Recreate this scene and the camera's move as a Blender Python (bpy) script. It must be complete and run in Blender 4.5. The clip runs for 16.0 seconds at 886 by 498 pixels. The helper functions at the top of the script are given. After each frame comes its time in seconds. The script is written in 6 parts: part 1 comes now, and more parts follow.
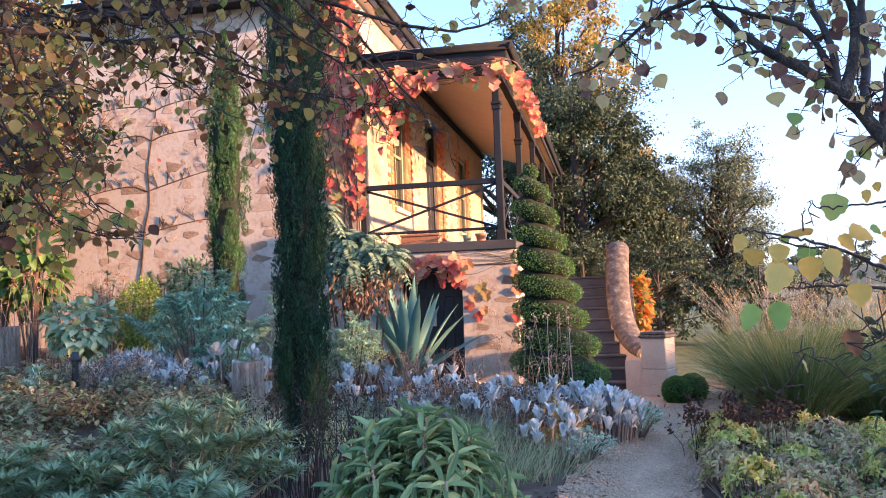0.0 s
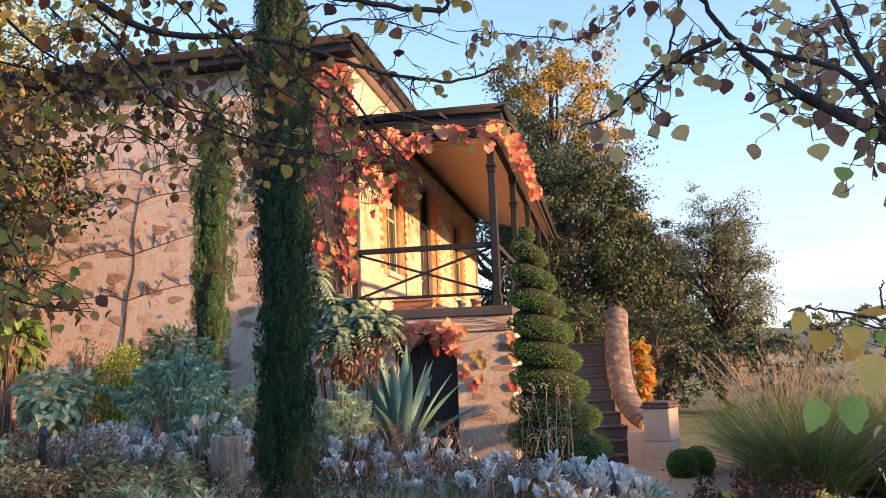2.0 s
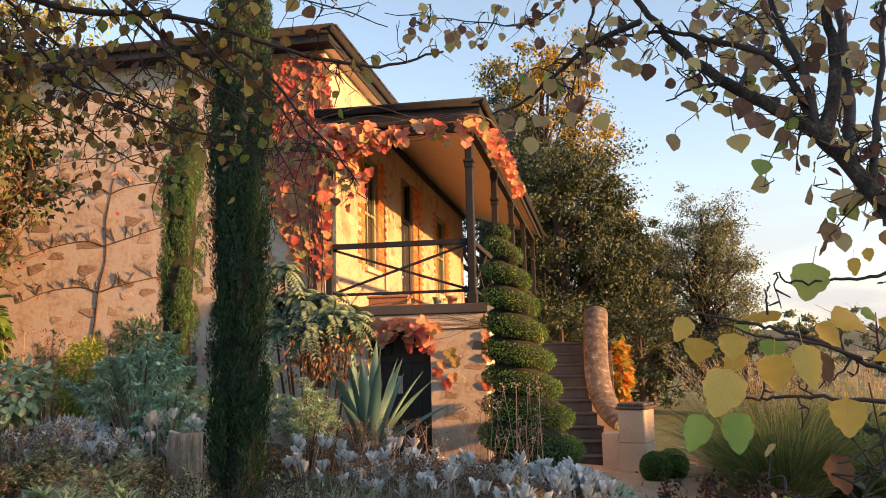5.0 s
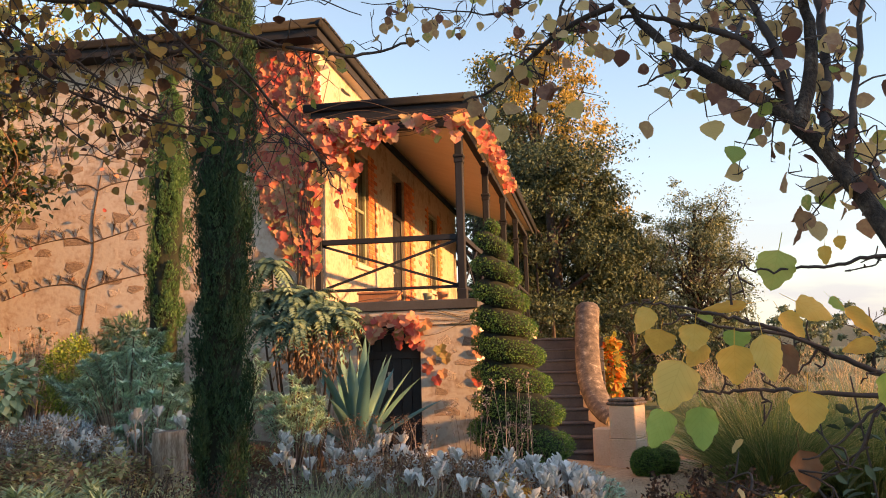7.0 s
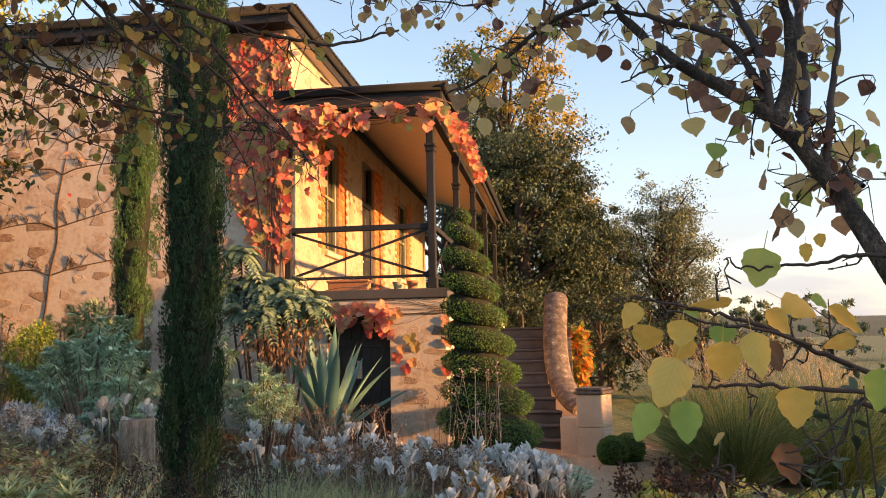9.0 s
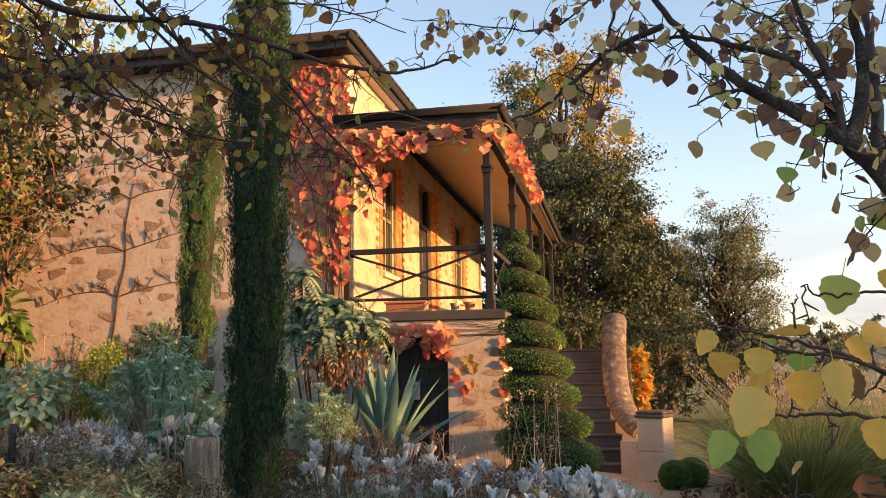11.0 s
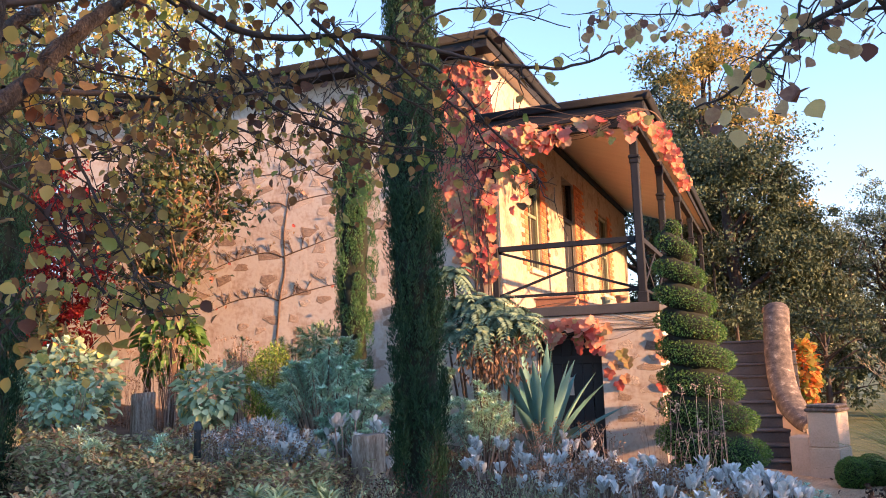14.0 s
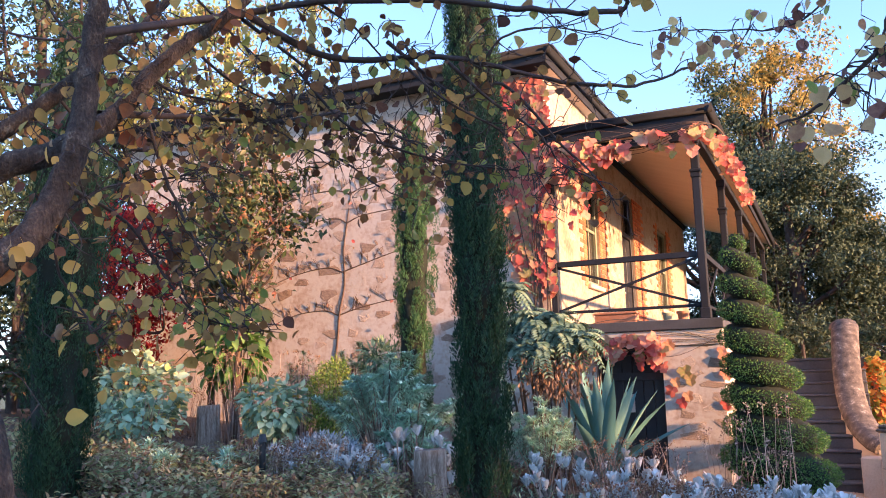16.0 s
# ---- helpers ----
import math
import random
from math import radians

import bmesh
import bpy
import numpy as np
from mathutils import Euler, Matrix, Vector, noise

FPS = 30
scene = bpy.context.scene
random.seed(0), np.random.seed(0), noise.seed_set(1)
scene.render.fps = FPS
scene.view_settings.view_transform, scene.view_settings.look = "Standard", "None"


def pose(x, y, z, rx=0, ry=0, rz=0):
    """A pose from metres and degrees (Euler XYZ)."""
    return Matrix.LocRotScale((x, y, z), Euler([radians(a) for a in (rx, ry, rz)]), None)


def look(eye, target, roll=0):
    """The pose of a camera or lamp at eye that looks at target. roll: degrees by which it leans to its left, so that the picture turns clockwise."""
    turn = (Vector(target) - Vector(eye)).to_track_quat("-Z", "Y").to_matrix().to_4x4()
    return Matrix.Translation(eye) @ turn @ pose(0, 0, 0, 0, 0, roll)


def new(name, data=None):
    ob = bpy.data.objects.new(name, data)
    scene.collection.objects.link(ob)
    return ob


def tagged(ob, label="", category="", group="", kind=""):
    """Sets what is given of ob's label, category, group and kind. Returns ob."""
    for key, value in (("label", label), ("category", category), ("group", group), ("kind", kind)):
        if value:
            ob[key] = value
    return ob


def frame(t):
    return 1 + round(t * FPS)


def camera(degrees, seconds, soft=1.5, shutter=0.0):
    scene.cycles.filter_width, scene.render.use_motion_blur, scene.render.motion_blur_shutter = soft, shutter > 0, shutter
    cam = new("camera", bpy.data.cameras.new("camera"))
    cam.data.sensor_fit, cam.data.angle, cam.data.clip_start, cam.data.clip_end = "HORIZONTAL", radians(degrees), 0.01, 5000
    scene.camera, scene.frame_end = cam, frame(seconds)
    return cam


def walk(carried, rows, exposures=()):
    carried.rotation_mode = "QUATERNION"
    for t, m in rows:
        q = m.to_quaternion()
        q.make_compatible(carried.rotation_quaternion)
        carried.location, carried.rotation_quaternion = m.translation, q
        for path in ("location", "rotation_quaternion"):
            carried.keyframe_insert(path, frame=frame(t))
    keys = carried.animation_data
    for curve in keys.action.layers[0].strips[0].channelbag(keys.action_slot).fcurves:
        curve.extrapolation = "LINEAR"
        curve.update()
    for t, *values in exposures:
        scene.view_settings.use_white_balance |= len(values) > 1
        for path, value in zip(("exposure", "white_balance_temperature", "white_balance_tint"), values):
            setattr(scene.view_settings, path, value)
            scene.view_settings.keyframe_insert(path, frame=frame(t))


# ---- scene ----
cam = camera(56.7, 16.0, soft=1.0)
PATH = [
    (0, (-0.123, 0.01, 1.597), (-0.403, 1.987, 1.714), -2.1),
    (0.5, (-0.086, 0.152, 1.605), (-0.389, 2.123, 1.77), -1.4),
    (1, (-0.061, 0.247, 1.621), (-0.391, 2.208, 1.838), -1.2),
    (1.5, (-0.113, 0.333, 1.642), (-0.428, 2.292, 1.89), -1.5),
    (2, (-0.17, 0.422, 1.659), (-0.429, 2.387, 1.929), -2.1),
    (2.5, (-0.163, 0.485, 1.665), (-0.38, 2.456, 1.93), -2.3),
    (3, (-0.103, 0.554, 1.674), (-0.321, 2.526, 1.929), -1.8),
    (3.5, (-0.049, 0.584, 1.679), (-0.281, 2.553, 1.943), -1.5),
    (4, (0.006, 0.623, 1.678), (-0.242, 2.588, 1.952), -1.5),
    (4.5, (0.057, 0.637, 1.673), (-0.191, 2.604, 1.94), -1.3),
    (7, (0.169, 0.731, 1.66), (-0.066, 2.701, 1.913), -1.5),
    (7.5, (0.165, 0.74, 1.664), (-0.028, 2.717, 1.898), -1.4),
    (8, (0.145, 0.743, 1.662), (-0.007, 2.726, 1.879), -1.1),
    (8.2, (0.139, 0.739, 1.664), (-0.002, 2.722, 1.877), -1.1),
    (10.5, (0.113, 0.693, 1.676), (-0.138, 2.659, 1.941), -1.1),
    (11, (0.096, 0.683, 1.681), (-0.193, 2.643, 1.956), -0.9),
    (11.5, (0.071, 0.668, 1.685), (-0.254, 2.62, 1.969), -0.9),
    (12, (0.046, 0.655, 1.688), (-0.329, 2.598, 1.976), -1.0),
    (12.5, (0.022, 0.641, 1.685), (-0.42, 2.571, 1.971), -1.5),
    (13, (0.001, 0.628, 1.687), (-0.504, 2.542, 1.973), -1.8),
    (13.5, (-0.015, 0.629, 1.688), (-0.582, 2.526, 1.969), -1.8),
    (14, (-0.039, 0.624, 1.686), (-0.655, 2.507, 1.96), -1.9),
    (14.5, (-0.053, 0.612, 1.694), (-0.713, 2.479, 1.974), -1.9),
    (15, (-0.07, 0.593, 1.693), (-0.764, 2.445, 1.989), -1.7),
    (15.5, (-0.083, 0.569, 1.693), (-0.8, 2.411, 2.0), -1.3),
    (16, (-0.104, 0.557, 1.693), (-0.839, 2.391, 2.006), -1.4),
]
EXPO = [(0.0, 2.02, 5600, 26), (1.2, 1.90, 5900, 26), (2.0, 1.64, 6300, 25), (2.6, 1.48, 7000, 24), (3.3, 1.36, 7800, 23), (4.5, 1.42, 8100, 23), (7.0, 1.51, 8200, 23), (12.6, 1.45, 7900, 22), (13.4, 1.70, 6800, 24), (14.5, 1.90, 5800, 26), (16.0, 1.90, 5600, 27)]
walk(cam, [(t, look(eye, target, roll)) for t, eye, target, roll in PATH], exposures=EXPO)

# ---- sky, sun ----
TO_SUN = Vector((0.957, -0.225, 0.185)).normalized()
world = bpy.data.worlds.new("sky")
scene.world = world
world.use_nodes = True
wn, wl = world.node_tree.nodes, world.node_tree.links
sky = wn.new("ShaderNodeTexSky")
sky.sky_type = "NISHITA"
sky.sun_disc = False
sky.sun_elevation = math.asin(TO_SUN.z)
sky.sun_rotation = math.atan2(TO_SUN.x, TO_SUN.y)
sky.air_density, sky.dust_density, sky.ozone_density = 1.0, 0.15, 1.4
# thin high cloud, thickest towards the horizon
wco, wsep, wmap, wno = wn.new("ShaderNodeTexCoord"), wn.new("ShaderNodeSeparateXYZ"), wn.new("ShaderNodeMapping"), wn.new("ShaderNodeTexNoise")
wl.new(wco.outputs["Generated"], wsep.inputs[0]), wl.new(wco.outputs["Generated"], wmap.inputs[0])
wmap.inputs["Scale"].default_value = (2.0, 2.0, 9.0)
wl.new(wmap.outputs[0], wno.inputs[0])
wno.inputs["Scale"].default_value, wno.inputs["Detail"].default_value = 2.2, 6
wh = wn.new("ShaderNodeMapRange")
wh.inputs[1].default_value, wh.inputs[2].default_value, wh.inputs[3].default_value, wh.inputs[4].default_value = 0.02, 0.30, 0.85, 0.10
wl.new(wsep.outputs[2], wh.inputs[0])
wm = wn.new("ShaderNodeMapRange")
wm.inputs[1].default_value, wm.inputs[2].default_value, wm.inputs[3].default_value, wm.inputs[4].default_value = 0.35, 0.65, 0.55, 1.15
wl.new(wno.outputs[0], wm.inputs[0])
wp_ = wn.new("ShaderNodeMath")
wp_.operation, wp_.use_clamp = "MULTIPLY", True
wl.new(wh.outputs[0], wp_.inputs[0]), wl.new(wm.outputs[0], wp_.inputs[1])
wx = wn.new("ShaderNodeMix")
wx.data_type = "RGBA"
wx.inputs[7].default_value = (1.76, 1.76, 2.05, 1)
wt = wn.new("ShaderNodeMix")
wt.data_type, wt.blend_type = "RGBA", "MULTIPLY"
wt.inputs[0].default_value, wt.inputs[7].default_value = 1.0, (0.88, 1.0, 1.06, 1)
wl.new(wp_.outputs[0], wx.inputs[0]), wl.new(sky.outputs[0], wx.inputs[6]), wl.new(wx.outputs[2], wt.inputs[6]), wl.new(wt.outputs[2], wn["Background"].inputs[0])
wn["Background"].inputs[1].default_value = 0.15
sun = new("sun", bpy.data.lights.new("sun", "SUN"))
sun.data.energy, sun.data.angle, sun.data.color = 5.0, radians(1.2), (1.0, 0.53, 0.20)
sun.matrix_world = look(TO_SUN * 40, (0, 0, 0))

# ---- materials ----


def material(name, rough=0.7, metal=0.0):
    m = bpy.data.materials.new(name)
    m.use_nodes = True
    b = m.node_tree.nodes["Principled BSDF"]
    b.inputs["Roughness"].default_value, b.inputs["Metallic"].default_value = rough, metal
    return m, m.node_tree.nodes, m.node_tree.links, b


def ramp(n, stops):
    r = n.new("ShaderNodeValToRGB")
    while len(r.color_ramp.elements) < len(stops):
        r.color_ramp.elements.new(0.5)
    for e, (p, c) in zip(r.color_ramp.elements, stops):
        e.position, e.color = p, (*c, 1)
    return r


def surface(name, stops, scale=6.0, fine=60.0, rough=0.8, bump=0.3, metal=0.0, stretch=(1, 1, 1), vary=0.0, lump=0.0):
    """Two scales of noise over a colour ramp, with a bump; vary adds a shift for each object."""
    m, n, l, b = material(name, rough, metal)
    co = n.new("ShaderNodeTexCoord")
    mp = n.new("ShaderNodeMapping")
    mp.inputs["Scale"].default_value = stretch
    l.new(co.outputs["Object"], mp.inputs[0])
    big, small = n.new("ShaderNodeTexNoise"), n.new("ShaderNodeTexNoise")
    big.inputs["Scale"].default_value, small.inputs["Scale"].default_value = scale, fine
    big.inputs["Detail"].default_value, small.inputs["Detail"].default_value = 5, 4
    l.new(mp.outputs[0], big.inputs[0]), l.new(mp.outputs[0], small.inputs[0])
    mix = n.new("ShaderNodeMix")
    mix.inputs[0].default_value = 0.38
    l.new(big.outputs[0], mix.inputs[2]), l.new(small.outputs[0], mix.inputs[3])
    src = mix.outputs[0]
    if vary:
        info, add = n.new("ShaderNodeObjectInfo"), n.new("ShaderNodeMath")
        add.operation = "MULTIPLY_ADD"
        add.inputs[1].default_value = vary
        l.new(info.outputs["Random"], add.inputs[0]), l.new(src, add.inputs[2])
        sub = n.new("ShaderNodeMath")
        sub.operation = "SUBTRACT"
        sub.inputs[1].default_value = vary / 2
        l.new(add.outputs[0], sub.inputs[0])
        src = sub.outputs[0]
    r = ramp(n, stops)
    l.new(src, r.inputs[0]), l.new(r.outputs[0], b.inputs["Base Color"])
    bp = n.new("ShaderNodeBump")
    bp.inputs["Strength"].default_value, bp.inputs["Distance"].default_value = bump, 0.02
    l.new(mix.outputs[0], bp.inputs["Height"]), l.new(bp.outputs[0], b.inputs["Normal"])
    if lump:
        bp.inputs["Distance"].default_value = lump
    return m


def leaf_material(name, stops, rough=0.55, glow=0.42, by_object=False, spots=0.3, veins=True):
    """Leaves: a colour for each leaf (or object), blotches, and light passing through."""
    m, n, l, b = material(name, rough)
    b.inputs["Specular IOR Level"].default_value = 0.3
    if by_object:
        src = n.new("ShaderNodeObjectInfo").outputs["Random"]
    else:
        src = n.new("ShaderNodeNewGeometry").outputs["Random Per Island"]
    co, no = n.new("ShaderNodeTexCoord"), n.new("ShaderNodeTexNoise")
    no.inputs["Scale"].default_value, no.inputs["Detail"].default_value = (3.5 if by_object else 5.0), 6
    l.new(co.outputs["Object"], no.inputs[0])
    a = n.new("ShaderNodeMath")
    a.operation = "MULTIPLY_ADD"
    a.inputs[1].default_value = spots
    l.new(no.outputs[0], a.inputs[0]), l.new(src, a.inputs[2])
    s = n.new("ShaderNodeMath")
    s.operation = "SUBTRACT"
    s.inputs[1].default_value = spots / 2
    l.new(a.outputs[0], s.inputs[0])
    r = ramp(n, stops)
    l.new(s.outputs[0], r.inputs[0])
    tint = r.outputs[0]
    if by_object and veins:
        # a midrib and side veins in the leaf's own space
        sp, ab, wv, rib, hi, vn = (n.new("ShaderNodeSeparateXYZ"), *(n.new("ShaderNodeMath") for _ in range(4)), n.new("ShaderNodeMix"))
        l.new(co.outputs["Object"], sp.inputs[0])
        ab.operation, wv.operation, rib.operation, hi.operation = "ABSOLUTE", "MULTIPLY_ADD", "PINGPONG", "LESS_THAN"
        l.new(sp.outputs[1], ab.inputs[0])
        l.new(ab.outputs[0], wv.inputs[0]), l.new(sp.outputs[0], wv.inputs[2])
        wv.inputs[1].default_value = -0.9
        l.new(wv.outputs[0], rib.inputs[0])
        rib.inputs[1].default_value = 0.07
        mn = n.new("ShaderNodeMath")
        mn.operation = "MINIMUM"
        l.new(rib.outputs[0], mn.inputs[0]), l.new(ab.outputs[0], mn.inputs[1])
        l.new(mn.outputs[0], hi.inputs[0])
        hi.inputs[1].default_value = 0.010
        vn.data_type, vn.blend_type = "RGBA", "MULTIPLY"
        vn.inputs[7].default_value = (0.95, 0.93, 0.90, 1)
        l.new(hi.outputs[0], vn.inputs[0]), l.new(tint, vn.inputs[6])
        tint = vn.outputs[2]
    l.new(tint, b.inputs["Base Color"])
    t, mx = n.new("ShaderNodeBsdfTranslucent"), n.new("ShaderNodeMixShader")
    l.new(tint, t.inputs[0])
    mx.inputs[0].default_value = glow
    l.new(b.outputs[0], mx.inputs[1]), l.new(t.outputs[0], mx.inputs[2])
    l.new(mx.outputs[0], n["Material Output"].inputs[0])
    return m


M = {}
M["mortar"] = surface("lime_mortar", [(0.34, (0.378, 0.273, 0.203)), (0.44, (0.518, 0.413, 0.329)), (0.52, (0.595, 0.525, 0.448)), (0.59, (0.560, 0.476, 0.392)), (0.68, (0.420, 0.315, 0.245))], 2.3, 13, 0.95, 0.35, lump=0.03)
# browner lime, darkened further so the veranda's shade sits in its colour
M["render_lime"] = surface("shaded_tawny_lime", [(0.34, (0.255, 0.177, 0.125)), (0.44, (0.372, 0.281, 0.205)), (0.52, (0.461, 0.374, 0.285)), (0.60, (0.412, 0.322, 0.239)), (0.68, (0.294, 0.218, 0.160))], 2.3, 13, 0.95, 0.35, lump=0.03)
M["stone"] = surface("rubble_stone", [(0.08, (0.22, 0.15, 0.11)), (0.32, (0.36, 0.26, 0.19)), (0.6, (0.47, 0.36, 0.28)), (0.85, (0.56, 0.46, 0.37))], 5, 40, 0.9, 0.7, vary=0.7)
M["sandstone"] = surface("cut_sandstone", [(0.3, (0.473, 0.372, 0.281)), (0.6, (0.630, 0.517, 0.405)), (0.8, (0.405, 0.326, 0.248))], 2.5, 45, 0.9, 0.5)
M["coping"] = surface("weathered_coping", [(0.36, (0.048, 0.040, 0.036)), (0.5, (0.128, 0.100, 0.080)), (0.58, (0.176, 0.140, 0.112)), (0.66, (0.416, 0.368, 0.304))], 9, 60, 0.92, 0.9)
M["brick"] = surface("red_brick", [(0.2, (0.371, 0.094, 0.041)), (0.5, (0.545, 0.148, 0.055)), (0.8, (0.639, 0.242, 0.097))], 8, 70, 0.85, 0.4, vary=0.6)
M["charcoal"] = surface("charcoal_paint", [(0.3, (0.021, 0.023, 0.028)), (0.7, (0.036, 0.039, 0.046))], 3, 50, 0.8, 0.12)
M["charcoal"].node_tree.nodes["Principled BSDF"].inputs["Specular IOR Level"].default_value = 0.12
M["cream"] = surface("cream_boards", [(0.3, (0.493, 0.408, 0.297)), (0.7, (0.595, 0.510, 0.391))], 1.2, 30, 0.6, 0.1, stretch=(0.3, 3, 3))
M["iron"] = surface("corrugated_iron", [(0.3, (0.42, 0.45, 0.50)), (0.7, (0.58, 0.61, 0.66))], 1.5, 30, 0.38, 0.1, 0.5)
M["darkwood"] = surface("dark_door_paint", [(0.3, (0.012, 0.013, 0.017)), (0.7, (0.03, 0.03, 0.035))], 4, 60, 0.5, 0.2)
M["sash"] = surface("sage_green_paint", [(0.3, (0.20, 0.22, 0.15)), (0.7, (0.28, 0.30, 0.21))], 4, 50, 0.5, 0.1)
M["step"] = surface("grey_stair_stone", [(0.3, (0.046, 0.049, 0.056)), (0.7, (0.104, 0.104, 0.112))], 3, 40, 0.8, 0.4)
M["deck"] = surface("deck_edge", [(0.3, (0.054, 0.051, 0.051)), (0.7, (0.090, 0.084, 0.081))], 3, 50, 0.7, 0.3)
M["soil"] = surface("mulch_soil", [(0.3, (0.063, 0.042, 0.029)), (0.55, (0.157, 0.105, 0.071)), (0.8, (0.273, 0.189, 0.126))], 3, 50, 0.95, 1.0)
gn_, gl_ = M["soil"].node_tree.nodes, M["soil"].node_tree.links
gco, gsp, gno = gn_.new("ShaderNodeTexCoord"), gn_.new("ShaderNodeSeparateXYZ"), gn_.new("ShaderNodeTexNoise")
gno.inputs["Scale"].default_value, gno.inputs["Detail"].default_value = 1.4, 5
gl_.new(gco.outputs["Object"], gsp.inputs[0]), gl_.new(gco.outputs["Object"], gno.inputs[0])
gwx, gwy, gmax, gadd, ggrn, gmix = gn_.new("ShaderNodeMapRange"), gn_.new("ShaderNodeMapRange"), gn_.new("ShaderNodeMath"), gn_.new("ShaderNodeMath"), gn_.new("ShaderNodeValToRGB"), gn_.new("ShaderNodeMix")
gwx.inputs[1].default_value, gwx.inputs[2].default_value = 2.6, 4.2
gwy.inputs[1].default_value, gwy.inputs[2].default_value = 15.0, 17.0
gl_.new(gsp.outputs[0], gwx.inputs[0]), gl_.new(gsp.outputs[1], gwy.inputs[0])
gmax.operation, gadd.operation, gadd.use_clamp = "MAXIMUM", "MULTIPLY", True
gl_.new(gwx.outputs[0], gmax.inputs[0]), gl_.new(gwy.outputs[0], gmax.inputs[1])
gadd.inputs[1].default_value = 1.4
gl_.new(gmax.outputs[0], gadd.inputs[0])
for gstop, (gp, gc) in zip(ggrn.color_ramp.elements, ((0.3, (0.045, 0.075, 0.025, 1)), (0.7, (0.15, 0.165, 0.07, 1)))):
    gstop.position, gstop.color = gp, gc
gl_.new(gno.outputs[0], ggrn.inputs[0])
gmix.data_type = "RGBA"
gsoil = gn_["Principled BSDF"].inputs["Base Color"].links[0].from_socket
gl_.new(gadd.outputs[0], gmix.inputs[0]), gl_.new(gsoil, gmix.inputs[6]), gl_.new(ggrn.outputs[0], gmix.inputs[7]), gl_.new(gmix.outputs[2], gn_["Principled BSDF"].inputs["Base Color"])
M["gravel"] = surface("gravel_bed", [(0.3, (0.347, 0.220, 0.132)), (0.5, (0.560, 0.380, 0.234)), (0.72, (0.739, 0.530, 0.340))], 18, 120, 0.95, 1.0)
M["bark"] = surface("lichened_bark", [(0.32, (0.010, 0.008, 0.007)), (0.47, (0.035, 0.026, 0.021)), (0.58, (0.077, 0.056, 0.043)), (0.68, (0.182, 0.161, 0.126))], 22, 130, 0.95, 1.0, stretch=(1, 1, 0.6), lump=0.03)
M["twig"] = surface("dark_twig", [(0.3, (0.022, 0.016, 0.016)), (0.7, (0.06, 0.042, 0.036))], 12, 60, 0.75, 0.4)
M["vinewood"] = surface("grey_vine_stem", [(0.3, (0.06, 0.037, 0.026)), (0.7, (0.15, 0.095, 0.065))], 10, 60, 0.9, 0.6)
M["stump"] = surface("silvered_stump", [(0.3, (0.10, 0.065, 0.045)), (0.46, (0.26, 0.19, 0.14)), (0.6, (0.44, 0.36, 0.29)), (0.75, (0.56, 0.49, 0.42))], 5, 40, 0.95, 1.0, stretch=(5, 5, 0.5), lump=0.03)
M["cutwood"] = surface("stump_top", [(0.3, (0.13, 0.10, 0.08)), (0.7, (0.25, 0.20, 0.16))], 8, 60, 0.95, 0.6)
M["black"] = surface("black_plastic", [(0.3, (0.012, 0.012, 0.013)), (0.7, (0.025, 0.025, 0.027))], 8, 60, 0.4, 0.1)
M["terracotta"] = surface("terracotta", [(0.3, (0.36, 0.15, 0.08)), (0.7, (0.48, 0.23, 0.13))], 6, 50, 0.85, 0.3)
# near-black colour that holds the shade of the unlit rooms
M["room_shade"] = surface("interior_shade", [(0.3, (0.05, 0.045, 0.04)), (0.7, (0.08, 0.07, 0.06))], 3, 30, 0.9, 0.1)
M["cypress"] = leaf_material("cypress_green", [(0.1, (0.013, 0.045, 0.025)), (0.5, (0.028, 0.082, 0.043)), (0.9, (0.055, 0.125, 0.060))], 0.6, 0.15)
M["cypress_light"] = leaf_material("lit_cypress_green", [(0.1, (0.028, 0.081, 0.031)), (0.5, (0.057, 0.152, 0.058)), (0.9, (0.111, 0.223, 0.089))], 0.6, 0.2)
M["box"] = leaf_material("box_green", [(0.1, (0.041, 0.117, 0.030)), (0.5, (0.090, 0.207, 0.047)), (0.9, (0.179, 0.304, 0.069))], 0.45, 0.25)
# near-black: the shade inside dense foliage put into a solid core's colour
M["core"] = surface("painted_core_shade", [(0.3, (0.006, 0.010, 0.005)), (0.7, (0.016, 0.022, 0.012))], 10, 60, 0.95, 0.5)
M["vine"] = leaf_material("autumn_vine", [(0.05, (0.463, 0.084, 0.076)), (0.35, (0.619, 0.184, 0.127)), (0.62, (0.665, 0.284, 0.174)), (0.84, (0.579, 0.343, 0.181)), (0.97, (0.338, 0.311, 0.120))], 0.55, 0.4)
M["pear_yellow"] = leaf_material("yellow_leaf", [(0.1, (0.192, 0.090, 0.069)), (0.3, (0.408, 0.228, 0.138)), (0.5, (0.648, 0.456, 0.230)), (0.85, (0.768, 0.576, 0.230)), (0.95, (0.324, 0.432, 0.115))], 0.5, 0.4, True)
M["pear_olive"] = leaf_material("olive_leaf", [(0.05, (0.101, 0.039, 0.023)), (0.25, (0.203, 0.098, 0.042)), (0.42, (0.334, 0.186, 0.065)), (0.62, (0.506, 0.336, 0.098)), (0.84, (0.485, 0.354, 0.091)), (0.97, (0.223, 0.275, 0.065))], 0.5, 0.4, True)
M["pear_mass"] = leaf_material("olive_mass", [(0.05, (0.101, 0.039, 0.023)), (0.25, (0.203, 0.098, 0.042)), (0.45, (0.334, 0.186, 0.065)), (0.65, (0.506, 0.336, 0.098)), (0.85, (0.465, 0.354, 0.091)), (0.97, (0.223, 0.275, 0.065))], 0.5, 0.4)
